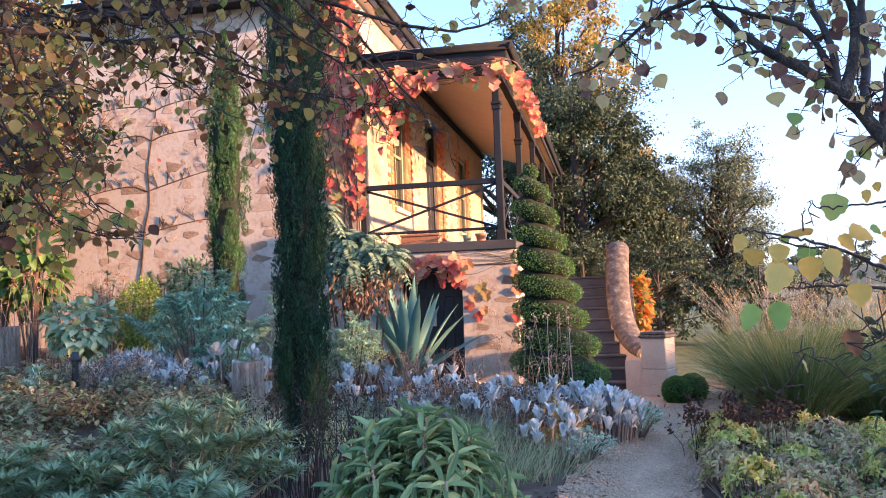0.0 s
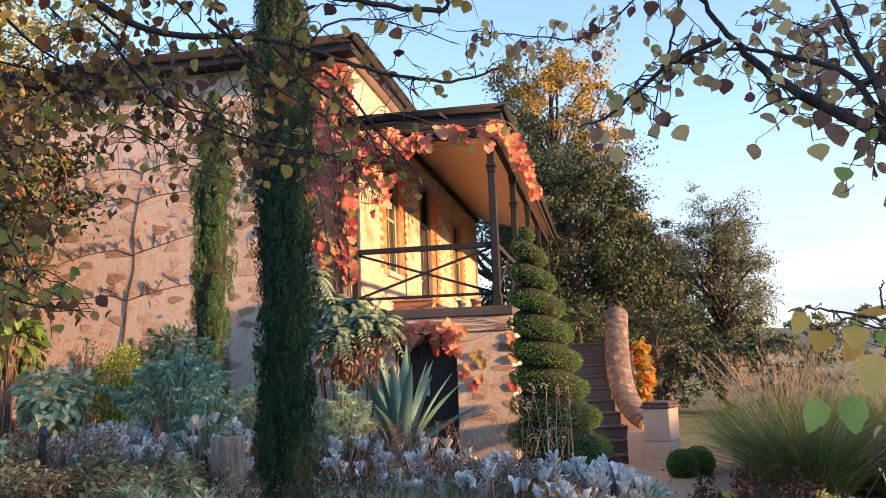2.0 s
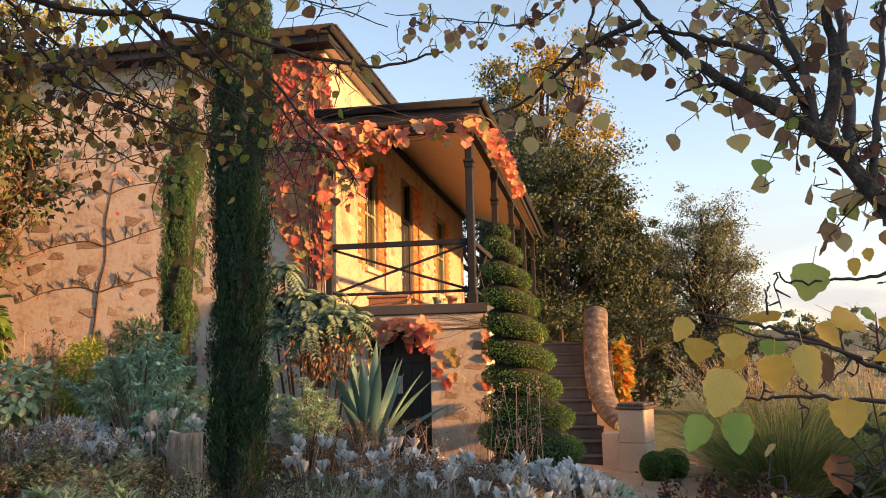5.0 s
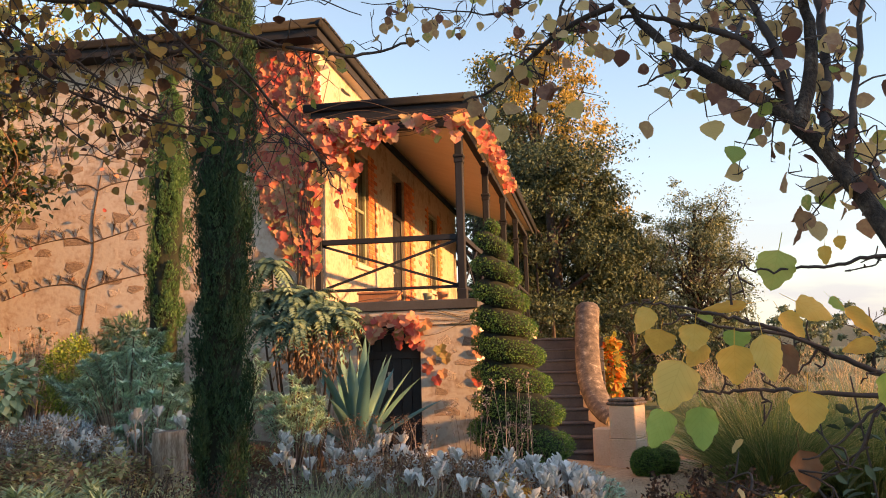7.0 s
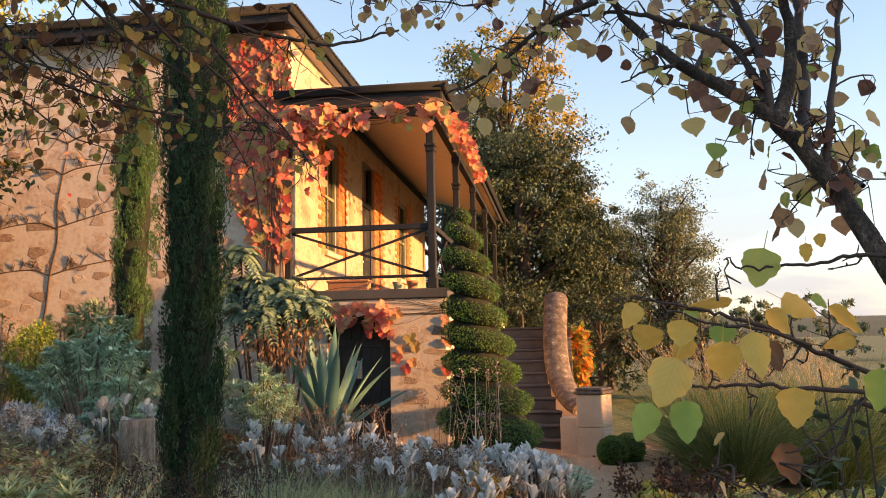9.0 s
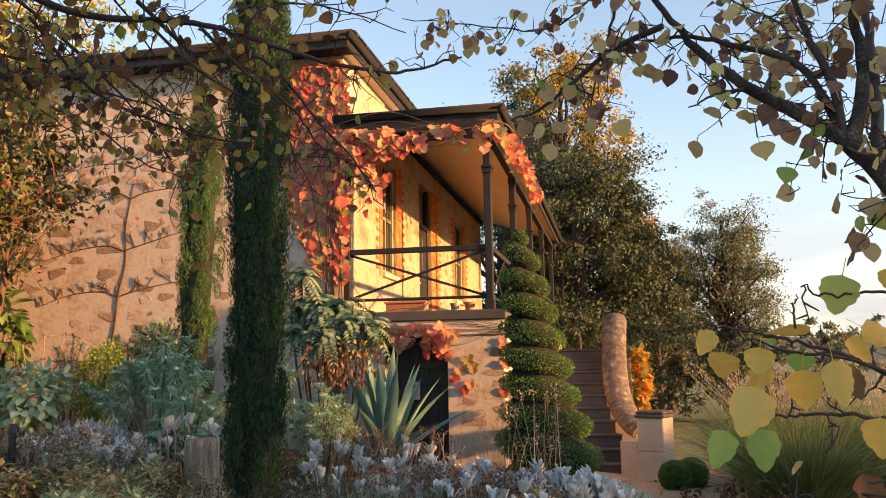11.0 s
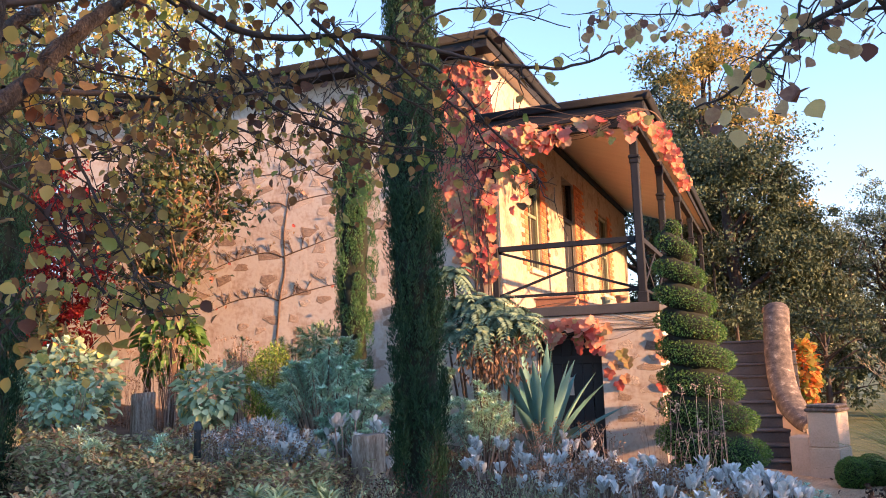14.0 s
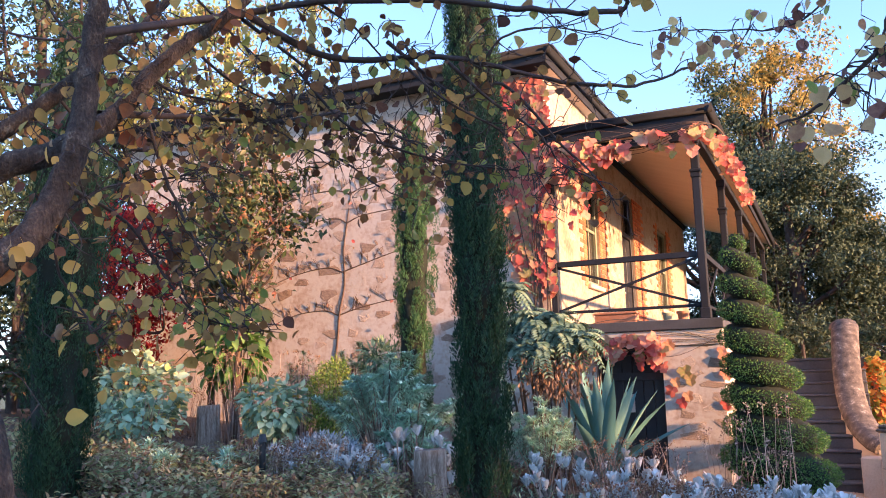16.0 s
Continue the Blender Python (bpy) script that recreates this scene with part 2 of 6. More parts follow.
M["pear_bright"] = leaf_material("bright_yellow_leaf", [(0.05, (0.78, 0.42, 0.09)), (0.5, (0.88, 0.54, 0.12)), (0.95, (0.88, 0.60, 0.17))], 0.5, 0.52, True, 0.7)
M["pear_green"] = leaf_material("green_pear_leaf", [(0.05, (0.27, 0.42, 0.10)), (0.6, (0.40, 0.52, 0.13)), (0.95, (0.58, 0.55, 0.16))], 0.5, 0.5, True, 0.5)
M["pear_dry"] = leaf_material("withered_pear_leaf", [(0.05, (0.22, 0.10, 0.05)), (0.6, (0.34, 0.18, 0.10)), (0.95, (0.46, 0.28, 0.15))], 0.6, 0.35, True, 0.6)
M["blue"] = leaf_material("blue_green_leaf", [(0.1, (0.252, 0.416, 0.314)), (0.5, (0.456, 0.668, 0.504)), (0.9, (0.672, 0.882, 0.672))], 0.6, 0.2)
M["bluedark"] = leaf_material("dark_blue_green_leaf", [(0.1, (0.152, 0.235, 0.135)), (0.5, (0.299, 0.403, 0.223)), (0.9, (0.495, 0.598, 0.326))], 0.6, 0.2)
M["silver"] = leaf_material("silver_blue_succulent", [(0.1, (0.418, 0.449, 0.439)), (0.5, (0.627, 0.648, 0.637)), (0.9, (0.784, 0.805, 0.794))], 0.6, 0.15)
M["felt"] = leaf_material("grey_felt_leaf", [(0.1, (0.195, 0.305, 0.193)), (0.5, (0.345, 0.483, 0.322)), (0.85, (0.500, 0.637, 0.415)), (0.97, (0.693, 0.555, 0.155))], 0.75, 0.25)
M["santolina"] = leaf_material("silver_filigree", [(0.1, (0.230, 0.276, 0.287)), (0.5, (0.391, 0.448, 0.460)), (0.9, (0.552, 0.609, 0.609))], 0.8, 0.15)
M["rust"] = leaf_material("rusty_groundcover", [(0.05, (0.246, 0.144, 0.095)), (0.35, (0.423, 0.305, 0.178)), (0.6, (0.563, 0.488, 0.260)), (0.85, (0.442, 0.503, 0.239)), (0.97, (0.192, 0.260, 0.121))], 0.7, 0.3)
M["lime"] = leaf_material("lime_leaf", [(0.05, (0.13, 0.18, 0.05)), (0.45, (0.31, 0.36, 0.09)), (0.75, (0.48, 0.46, 0.14)), (0.95, (0.42, 0.25, 0.13))], 0.6, 0.35)
M["amber"] = leaf_material("amber_leaf", [(0.05, (0.30, 0.26, 0.07)), (0.4, (0.58, 0.42, 0.10)), (0.75, (0.66, 0.40, 0.12)), (0.95, (0.45, 0.24, 0.12))], 0.6, 0.35)
M["seed"] = leaf_material("dark_seed_heads", [(0.1, (0.04, 0.022, 0.016)), (0.9, (0.11, 0.06, 0.04))], 0.9, 0.05)
M["drytwig"] = leaf_material("dry_stems", [(0.1, (0.155, 0.113, 0.098)), (0.5, (0.342, 0.255, 0.213)), (0.9, (0.559, 0.446, 0.360))], 0.9, 0.1)
M["greygrass"] = leaf_material("sage_grass", [(0.1, (0.169, 0.230, 0.124)), (0.5, (0.335, 0.397, 0.215)), (0.9, (0.566, 0.550, 0.321))], 0.8, 0.25)
M["grass"] = leaf_material("green_grass_blades", [(0.1, (0.084, 0.132, 0.043)), (0.5, (0.175, 0.239, 0.074)), (0.8, (0.306, 0.339, 0.118)), (0.95, (0.603, 0.473, 0.228))], 0.6, 0.3)
M["plume"] = leaf_material("buff_plumes", [(0.1, (0.288, 0.216, 0.132)), (0.5, (0.456, 0.360, 0.228)), (0.9, (0.600, 0.504, 0.336))], 0.85, 0.35)
M["agave"] = leaf_material("agave_blade", [(0.1, (0.084, 0.203, 0.195)), (0.5, (0.128, 0.275, 0.254)), (0.9, (0.198, 0.365, 0.313))], 0.5, 0.08, True)
M["fern"] = leaf_material("sea_green_frond", [(0.1, (0.089, 0.168, 0.115)), (0.5, (0.169, 0.266, 0.191)), (0.9, (0.267, 0.373, 0.258))], 0.55, 0.25)
M["sedum"] = leaf_material("sedum_leaf", [(0.1, (0.381, 0.440, 0.099)), (0.45, (0.627, 0.620, 0.162)), (0.8, (0.829, 0.700, 0.234)), (0.97, (0.694, 0.440, 0.180))], 0.6, 0.3)
M["buffsedum"] = leaf_material("buff_sedum_leaf", [(0.1, (0.40, 0.26, 0.16)), (0.45, (0.62, 0.46, 0.27)), (0.8, (0.70, 0.60, 0.31)), (0.97, (0.45, 0.52, 0.18))], 0.7, 0.3)
M["mel"] = leaf_material("feathered_leaf", [(0.1, (0.048, 0.104, 0.072)), (0.5, (0.096, 0.168, 0.120)), (0.9, (0.160, 0.248, 0.176))], 0.55, 0.15)
M["honey"] = leaf_material("honey_spurge_leaf", [(0.1, (0.143, 0.230, 0.102)), (0.5, (0.273, 0.391, 0.178)), (0.9, (0.468, 0.575, 0.272))], 0.5, 0.3)
M["dead"] = leaf_material("dead_leaf", [(0.1, (0.115, 0.061, 0.040)), (0.5, (0.232, 0.133, 0.085)), (0.9, (0.348, 0.229, 0.143))], 0.9, 0.2)
M["bright"] = leaf_material("fresh_green_leaf", [(0.1, (0.06, 0.14, 0.03)), (0.5, (0.11, 0.22, 0.05)), (0.9, (0.20, 0.32, 0.10))], 0.5, 0.3)
M["boxyellow"] = leaf_material("yellow_green_leaf", [(0.1, (0.093, 0.204, 0.043)), (0.5, (0.204, 0.340, 0.068)), (0.9, (0.442, 0.510, 0.102))], 0.5, 0.3)
M["darkshrub"] = leaf_material("bronze_shrub_leaf", [(0.1, (0.04, 0.065, 0.03)), (0.55, (0.09, 0.125, 0.05)), (0.82, (0.15, 0.14, 0.06)), (0.96, (0.30, 0.13, 0.08))], 0.4, 0.2)
M["crimson"] = leaf_material("crimson_maple_leaf", [(0.1, (0.223, 0.010, 0.019)), (0.5, (0.406, 0.023, 0.037)), (0.9, (0.552, 0.094, 0.047))], 0.6, 0.35)
M["oak"] = leaf_material("evergreen_oak_leaf", [(0.1, (0.030, 0.051, 0.031)), (0.5, (0.061, 0.094, 0.053)), (0.9, (0.113, 0.150, 0.090))], 0.7, 0.15)
# gold of low sunlight on a treetop, put into the leaf colour
M["gold"] = leaf_material("gold_sunlit_leaf", [(0.1, (0.26, 0.22, 0.06)), (0.5, (0.50, 0.36, 0.09)), (0.9, (0.62, 0.44, 0.11))], 0.6, 0.35)
M["olivegrey"] = leaf_material("grey_green_tree_leaf", [(0.1, (0.078, 0.105, 0.063)), (0.5, (0.149, 0.189, 0.118)), (0.9, (0.286, 0.336, 0.208))], 0.6, 0.25)
M["orange"] = leaf_material("orange_leaf", [(0.1, (0.55, 0.12, 0.03)), (0.4, (0.62, 0.27, 0.05)), (0.65, (0.52, 0.40, 0.09)), (0.9, (0.20, 0.28, 0.06))], 0.6, 0.35)
M["hill"] = surface("far_hills", [(0.3, (0.05, 0.07, 0.04)), (0.7, (0.10, 0.11, 0.07))], 0.02, 0.2, 0.95, 0.0)
glass, gn, gl, gb = material("window_glass", 0.04)
gb.inputs["Base Color"].default_value = (0.02, 0.022, 0.022, 1)
gb.inputs["Specular IOR Level"].default_value = 0.7
M["glass"] = glass

# ---- builders ----
RNG = np.random.default_rng(7)


def raw(name, verts, loops, sizes, mat, parent=None, smooth=False):
    """One mesh object from arrays of corners and faces."""
    verts = np.asarray(verts, np.float32).reshape(-1, 3)
    loops, sizes = np.asarray(loops, np.int32).ravel(), np.asarray(sizes, np.int32).ravel()
    me = bpy.data.meshes.new(name)
    me.vertices.add(len(verts)), me.loops.add(len(loops)), me.polygons.add(len(sizes))
    me.vertices.foreach_set("co", verts.ravel())
    me.loops.foreach_set("vertex_index", loops)
    me.polygons.foreach_set("loop_start", np.concatenate(([0], np.cumsum(sizes)[:-1])).astype(np.int32))
    me.update(calc_edges=True)
    me.validate()
    if smooth:
        me.polygons.foreach_set("use_smooth", np.ones(len(me.polygons), bool))
    me.materials.append(mat)
    ob = new(name, me)
    ob.parent = parent
    if parent is not None and name in SMALL:
        ob["kind"] = "stuff"
    return ob


def part(name, bm, mat, parent=None, label="", smooth=False):
    me = bpy.data.meshes.new(name)
    bm.to_mesh(me)
    bm.free()
    if smooth:
        me.polygons.foreach_set("use_smooth", np.ones(len(me.polygons), bool))
    me.materials.append(mat)
    ob = new(name, me)
    ob.parent = parent
    if label:
        ob["label"] = label
    return ob


def empty(name, label, category, at=(0, 0, 0), group="", kind=""):
    ob = new(name)
    ob.matrix_world = at if isinstance(at, Matrix) else pose(*at)
    ob.empty_display_size = 0.1
    return tagged(ob, label, category, group, kind)


def box(bm, x0, x1, y0, y1, z0, z1, m=None, bevel=0.0):
    r = bmesh.ops.create_cube(bm, size=1)
    v = r["verts"]
    bmesh.ops.transform(bm, matrix=Matrix.LocRotScale(((x0 + x1) / 2, (y0 + y1) / 2, (z0 + z1) / 2), None, (abs(x1 - x0), abs(y1 - y0), abs(z1 - z0))), verts=v)
    if bevel:
        e = list({e for k in v for e in k.link_edges})
        v = [k for k in bmesh.ops.bevel(bm, geom=e, offset=bevel, segments=1, affect="EDGES")["verts"]]
    if m is not None:
        bmesh.ops.transform(bm, matrix=m, verts=v)


def boxed(name, dims, mat, parent=None, bevel=0.006, m=None, label=""):
    bm = bmesh.new()
    box(bm, *dims, m=m, bevel=bevel)
    return part(name, bm, mat, parent, label)


def beam(name, a, b, w, h, mat, parent=None, bevel=0.006):
    """A straight bar of w by h from a to b."""
    a, b = Vector(a), Vector(b)
    d = b - a
    q = d.to_track_quat("Y", "Z")
    bm = bmesh.new()
    box(bm, -w / 2, w / 2, 0, d.length, -h / 2, h / 2, m=Matrix.Translation(a) @ q.to_matrix().to_4x4(), bevel=bevel)
    return part(name, bm, mat, parent)


def spline(pts, steps=5):
    p = np.array(pts, float)
    if len(p) < 3:
        s = np.linspace(0, 1, steps + 1)[:, None]
        return p[0] * (1 - s) + p[1] * s
    q = np.vstack([2 * p[0] - p[1], p, 2 * p[-1] - p[-2]])
    out = []
    for i in range(1, len(q) - 2):
        for s in np.linspace(0, 1, steps, endpoint=False):
            a, b, c, d = q[i - 1:i + 3]
            out.append(0.5 * (2 * b + (c - a) * s + (2 * a - 5 * b + 4 * c - d) * s * s + (3 * b - a - 3 * c + d) * s ** 3))
    out.append(p[-1])
    return np.array(out)


def tube_data(line, radii, sides=6, knobs=0.0):
    line = np.asarray(line, float)
    n = len(line)
    t = np.gradient(line, axis=0)
    t /= np.linalg.norm(t, axis=1)[:, None] + 1e-9
    ref = np.array([0.31, 0.17, 0.93]) if abs(t[:, 2]).mean() < 0.8 else np.array([1.0, 0.2, 0.1])
    s = np.cross(t, ref)
    s /= np.linalg.norm(s, axis=1)[:, None] + 1e-9
    u = np.cross(s, t)
    a = np.linspace(0, 2 * np.pi, sides, endpoint=False)
    r = np.asarray(radii, float)[:, None] * (1 + knobs * RNG.uniform(-1, 1, (n, sides)))
    v = line[:, None] + r[..., None] * (np.cos(a)[None, :, None] * s[:, None] + np.sin(a)[None, :, None] * u[:, None])
    v = np.concatenate([v.reshape(-1, 3), line[-1:] + t[-1:] * radii[-1]])
    i, j = np.meshgrid(np.arange(n - 1), np.arange(sides), indexing="ij")
    k = (j + 1) % sides
    quads = np.stack([i * sides + j, i * sides + k, (i + 1) * sides + k, (i + 1) * sides + j], -1).reshape(-1, 4)
    jj = np.arange(sides)
    tris = np.stack([(n - 1) * sides + jj, (n - 1) * sides + (jj + 1) % sides, np.full(sides, n * sides)], -1)
    return v, quads, tris


def tubes(name, lines, mat, parent=None, sides=5, knobs=0.0):
    """Several tapered stems, (points, radius at root, radius at tip), joined into one mesh."""
    V, L, S, base = [], [], [], 0
    for line, r0, r1 in lines:
        v, q, t = tube_data(line, np.linspace(r0, r1, len(line)), sides, knobs)
        V.append(v)
        L += [(q + base).ravel(), (t + base).ravel()]
        S += [np.full(len(q), 4), np.full(len(t), 3)]
        base += len(v)
    return raw(name, np.concatenate(V), np.concatenate(L), np.concatenate(S), mat, parent, True)


LEAF = {
    "fold": ([(0, 0, 0), (0.45, 0.5, 0.12), (1, 0, -0.06), (0.45, -0.5, 0.12)], [(0, 2, 1), (0, 3, 2)]),
    "oval": ([(0, 0, 0), (0.14, 0.3, 0.05), (0.42, 0.5, 0.1), (0.74, 0.36, 0.05), (1, 0, -0.12), (0.74, -0.36, 0.05), (0.42, -0.5, 0.1), (0.14, -0.3, 0.05), (0.45, 0, -0.03)],
             [(8, 0, 7), (8, 7, 6), (8, 6, 5), (8, 5, 4), (8, 4, 3), (8, 3, 2), (8, 2, 1), (8, 1, 0)]),
    "lobed": ([(0, 0, 0), (-0.12, 0.28, 0), (0.15, 0.58, 0.04), (0.42, 0.36, 0.03), (0.68, 0.42, -0.02), (1, 0, -0.16), (0.68, -0.42, -0.02), (0.42, -0.36, 0.03), (0.15, -0.58, 0.04), (-0.12, -0.28, 0), (0.35, 0, -0.06)],
              [(10, i + 1, i) for i in range(9)] + [(10, 0, 9)]),
    "paddle": ([(0, -0.14, 0), (0, 0.14, 0), (0.35, 0.36, 0.06), (0.65, 0.5, 0.08), (0.86, 0.42, 0.05), (0.97, 0.2, 0.02), (0.97, -0.2, 0.02), (0.86, -0.42, 0.05), (0.65, -0.5, 0.08), (0.35, -0.36, 0.06), (0.6, 0, -0.02)],
               [(10, 1, 2), (10, 2, 3), (10, 3, 4), (10, 4, 5), (10, 5, 6), (10, 6, 7), (10, 7, 8), (10, 8, 9), (10, 9, 0), (10, 0, 1)]),
    "strip": ([(0, -0.4, 0), (0, 0.4, 0), (0.5, 0.5, 0.03), (0.5, -0.5, 0.03), (1, 0, -0.12)], [(0, 1, 2), (0, 2, 3), (3, 2, 4)]),
}


def unit(v):
    return v / (np.linalg.norm(v, axis=-1, keepdims=True) + 1e-9)


SMALL = {"twig_growth", "petiole_growth", "seed_growth", "stalk_growth", "stem_growth", "plume_growth", "shade_core", "last_leaf_growth", "branch_growth"}


def leaves(name, pos, way, up, length, width, mat, parent=None, shape="fold", smooth=False):
    """Many leaves joined in one mesh: roots, directions, rough upper sides, sizes."""
    pos, way = np.asarray(pos, float), unit(np.asarray(way, float))
    n = len(pos)
    side = unit(np.cross(np.broadcast_to(up, (n, 3)), way) + RNG.normal(0, 1e-3, (n, 3)))
    nor = np.cross(way, side)
    T, F = np.array(LEAF[shape][0], float), np.array(LEAF[shape][1])
    L, W = np.broadcast_to(length, n)[:, None, None], np.broadcast_to(width, n)[:, None, None]
    v = pos[:, None] + way[:, None] * T[None, :, :1] * L + side[:, None] * T[None, :, 1:2] * W + nor[:, None] * T[None, :, 2:] * L
    f = F[None] + (np.arange(n) * len(T))[:, None, None]
    return raw(name, v, f, np.full(n * len(F), 3), mat, parent, smooth)


def blades(name, root, way, length, width, droop, mat, parent=None, segs=5):
    """Long arching blades joined in one mesh."""
    root, way = np.asarray(root, float), unit(np.asarray(way, float))
    n = len(root)
    s = np.linspace(0, 1, segs + 1)
    length, droop = np.broadcast_to(length, n)[:, None], np.broadcast_to(droop, n)[:, None]
    c = root[:, None] + way[:, None] * (s * length)[..., None]
    flat = unit(np.stack([way[:, 0], way[:, 1], np.zeros(n)], -1) + 1e-6)
    c = c + flat[:, None] * (droop * length * s ** 2 * 0.6)[..., None]
    c[..., 2] -= droop * length * s ** 2.2 * 0.8
    side = unit(np.cross(way, RNG.normal(0, 1, (n, 3))))
    w = np.broadcast_to(width, n)[:, None] * (1 - s ** 2)[None] * 0.5 + 0.0004
    a, b = c - side[:, None] * w[..., None], c + side[:, None] * w[..., None]
    v = np.stack([a, b], 2).reshape(n, -1, 3)
    k = np.arange(segs)
    q = np.stack([2 * k, 2 * k + 1, 2 * k + 3, 2 * k + 2], -1)
    f = q[None] + (np.arange(n) * 2 * (segs + 1))[:, None, None]
    return raw(name, v, f, np.full(n * segs, 4), mat, parent)


def ground_z(x, y):
    x, y = np.asarray(x, float), np.asarray(y, float)
    z = 0.11 * np.clip(-0.5 - x, 0, 12)
    z = z * np.exp(-np.clip(np.abs(y - 8) - 14, 0, None) / 12) * np.exp(-np.clip(-14 - x, 0, None) / 15)
    return z - 0.10 * np.clip((x - 0.1) / 0.9, 0, 1) - 0.02 * np.clip(x - 3, 0, 20)


def gz(x, y):
    return float(ground_z(x, y))


def ball_points(n):
    v = RNG.normal(0, 1, (n, 3))
    return unit(v)

# ---- ground ----
radii = np.concatenate([np.linspace(0.6, 26, 60), np.geomspace(28, 3500, 26)])
ang = np.linspace(0, 2 * np.pi, 120, endpoint=False)
gx = (radii[:, None] * np.cos(ang)).ravel() - 2.0
gy = (radii[:, None] * np.sin(ang)).ravel() + 8.0
gzv = ground_z(gx, gy) + np.where(radii.repeat(120) < 26, RNG.normal(0, 0.012, len(gx)), 0)
i, j = np.meshgrid(np.arange(len(radii) - 1), np.arange(120), indexing="ij")
k = (j + 1) % 120
quads = np.stack([i * 120 + j, i * 120 + k, (i + 1) * 120 + k, (i + 1) * 120 + j], -1).reshape(-1, 4)
verts = np.concatenate([np.stack([gx, gy, gzv], -1), [(-2.0, 8.0, gz(-2, 8))]])
jj = np.arange(120)
caps = np.stack([(jj + 1) % 120, jj, np.full(120, len(verts) - 1)], -1)
ground = raw("ground", verts, np.concatenate([quads.ravel()[:], caps[:, ::-1].ravel()]), np.concatenate([np.full(len(quads), 4), np.full(120, 3)]), M["soil"], None, True)
tagged(ground, "dark mulched garden soil giving way to rough grass", "ground", kind="structure")

# gravel path, with its loose stones
line = spline([(0.25, 1.5, 0.5), (0.3, 4.5, 0.5), (0.32, 6.6, 0.55), (0.85, 9.2, 0.55), (1.0, 11.0, 0.9), (0.95, 12.6, 1.5), (0.95, 14.2, 1.9)], 6)
pv = []
for cx, cy, hw in line:
    for s in np.linspace(-1, 1, 7):
        pv.append((cx + s * hw, cy, gz(cx + s * hw, cy) + 0.03 - 0.02 * s * s + RNG.normal(0, 0.004)))
n = len(line)
quads = [(a * 7 + b, a * 7 + b + 1, a * 7 + b + 8, a * 7 + b + 7) for a in range(n - 1) for b in range(6)]
path = raw("path", pv, quads, [4] * len(quads), M["gravel"], None, True)
tagged(path, "narrow pale crushed gravel garden path", "path", kind="structure")
V, L = [], []
shape = np.array([(1, 0, 0), (-1, 0, 0), (0, 1, 0), (0, -1, 0), (0, 0, 0.7), (0, 0, -0.5)], float)
faces = np.array([(0, 2, 4), (2, 1, 4), (1, 3, 4), (3, 0, 4), (2, 0, 5), (1, 2, 5), (3, 1, 5), (0, 3, 5)])
for q in range(24000):
    cx, cy, hw = line[RNG.integers(int(n * 0.35), n - 1)]
    x, y = cx + RNG.uniform(-1, 1) * hw * 0.98, cy + RNG.uniform(-0.25, 0.25)
    r = RNG.uniform(0.007, 0.019)
    V.append(shape * r * RNG.uniform(0.7, 1.3, (6, 3)) + (x, y, gz(x, y) + 0.028))
    L.append(faces + q * 6)
pebbles = raw("gravel_stones", V, L, np.full(24000 * 8, 3), surface("loose_gravel", [(0.25, (0.30, 0.19, 0.12)), (0.5, (0.54, 0.37, 0.24)), (0.8, (0.72, 0.54, 0.37))], 30, 90, 0.9, 0.3))
tagged(pebbles, "loose crushed gravel lying on the path", "gravel", kind="stuff")

# far hills that close the distance
hv, hq = [], []
for a in range(181):
    t = math.radians(a * 2)
    h = 14 + 10 * noise.noise((math.cos(t) * 3, math.sin(t) * 3, 0.3)) + 5 * noise.noise((math.cos(t) * 14, math.sin(t) * 14, 2))
    for r, z in ((620, -4), (700, h * 0.6), (820, h)):
        hv.append((r * math.cos(t), r * math.sin(t), z))
for a in range(180):
    for b in range(2):
        hq.append((a * 3 + b, a * 3 + b + 1, a * 3 + b + 4, a * 3 + b + 3))
tagged(raw("backdrop", hv, hq, [4] * len(hq), M["hill"], None, True), "low wooded hills on the horizon", "hills", kind="structure")

# ---- the house, in its own frame: u along the end wall, v away, z up ----
HM = pose(-0.94, 13.0, 0, 0, 0, -3.2)


def house(name, dims_list, mat, label, category, kind="structure", bevel=0.0):
    bm = bmesh.new()
    for d in dims_list:
        box(bm, *d, bevel=bevel)
    ob = part(name, bm, mat)
    ob.matrix_world = HM
    return tagged(ob, label, category, kind=kind)


wall_south = house("wall_south", [(-11.4, -2.4, 0, 0.4, -0.3, 6.82)], M["mortar"], "pale rubble stone end wall with flush lime mortar", "wall")
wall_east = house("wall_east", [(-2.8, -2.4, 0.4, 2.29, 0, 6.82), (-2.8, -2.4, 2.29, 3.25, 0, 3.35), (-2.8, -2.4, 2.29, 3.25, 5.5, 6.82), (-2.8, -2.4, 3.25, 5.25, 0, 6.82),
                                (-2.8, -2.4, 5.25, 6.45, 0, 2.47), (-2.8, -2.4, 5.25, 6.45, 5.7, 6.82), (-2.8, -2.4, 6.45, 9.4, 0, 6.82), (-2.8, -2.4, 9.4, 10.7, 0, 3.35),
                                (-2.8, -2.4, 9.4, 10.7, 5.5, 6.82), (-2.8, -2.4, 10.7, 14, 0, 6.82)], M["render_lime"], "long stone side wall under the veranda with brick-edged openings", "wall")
house("wall_north", [(-11.4, -2.8, 13.6, 14, 0, 6.82)], M["mortar"], "plain stone back wall of the house", "wall")
house("wall_west", [(-11.4, -11.0, 0.4, 13.6, 0, 6.82)], M["mortar"], "plain stone far end wall of the house", "wall")
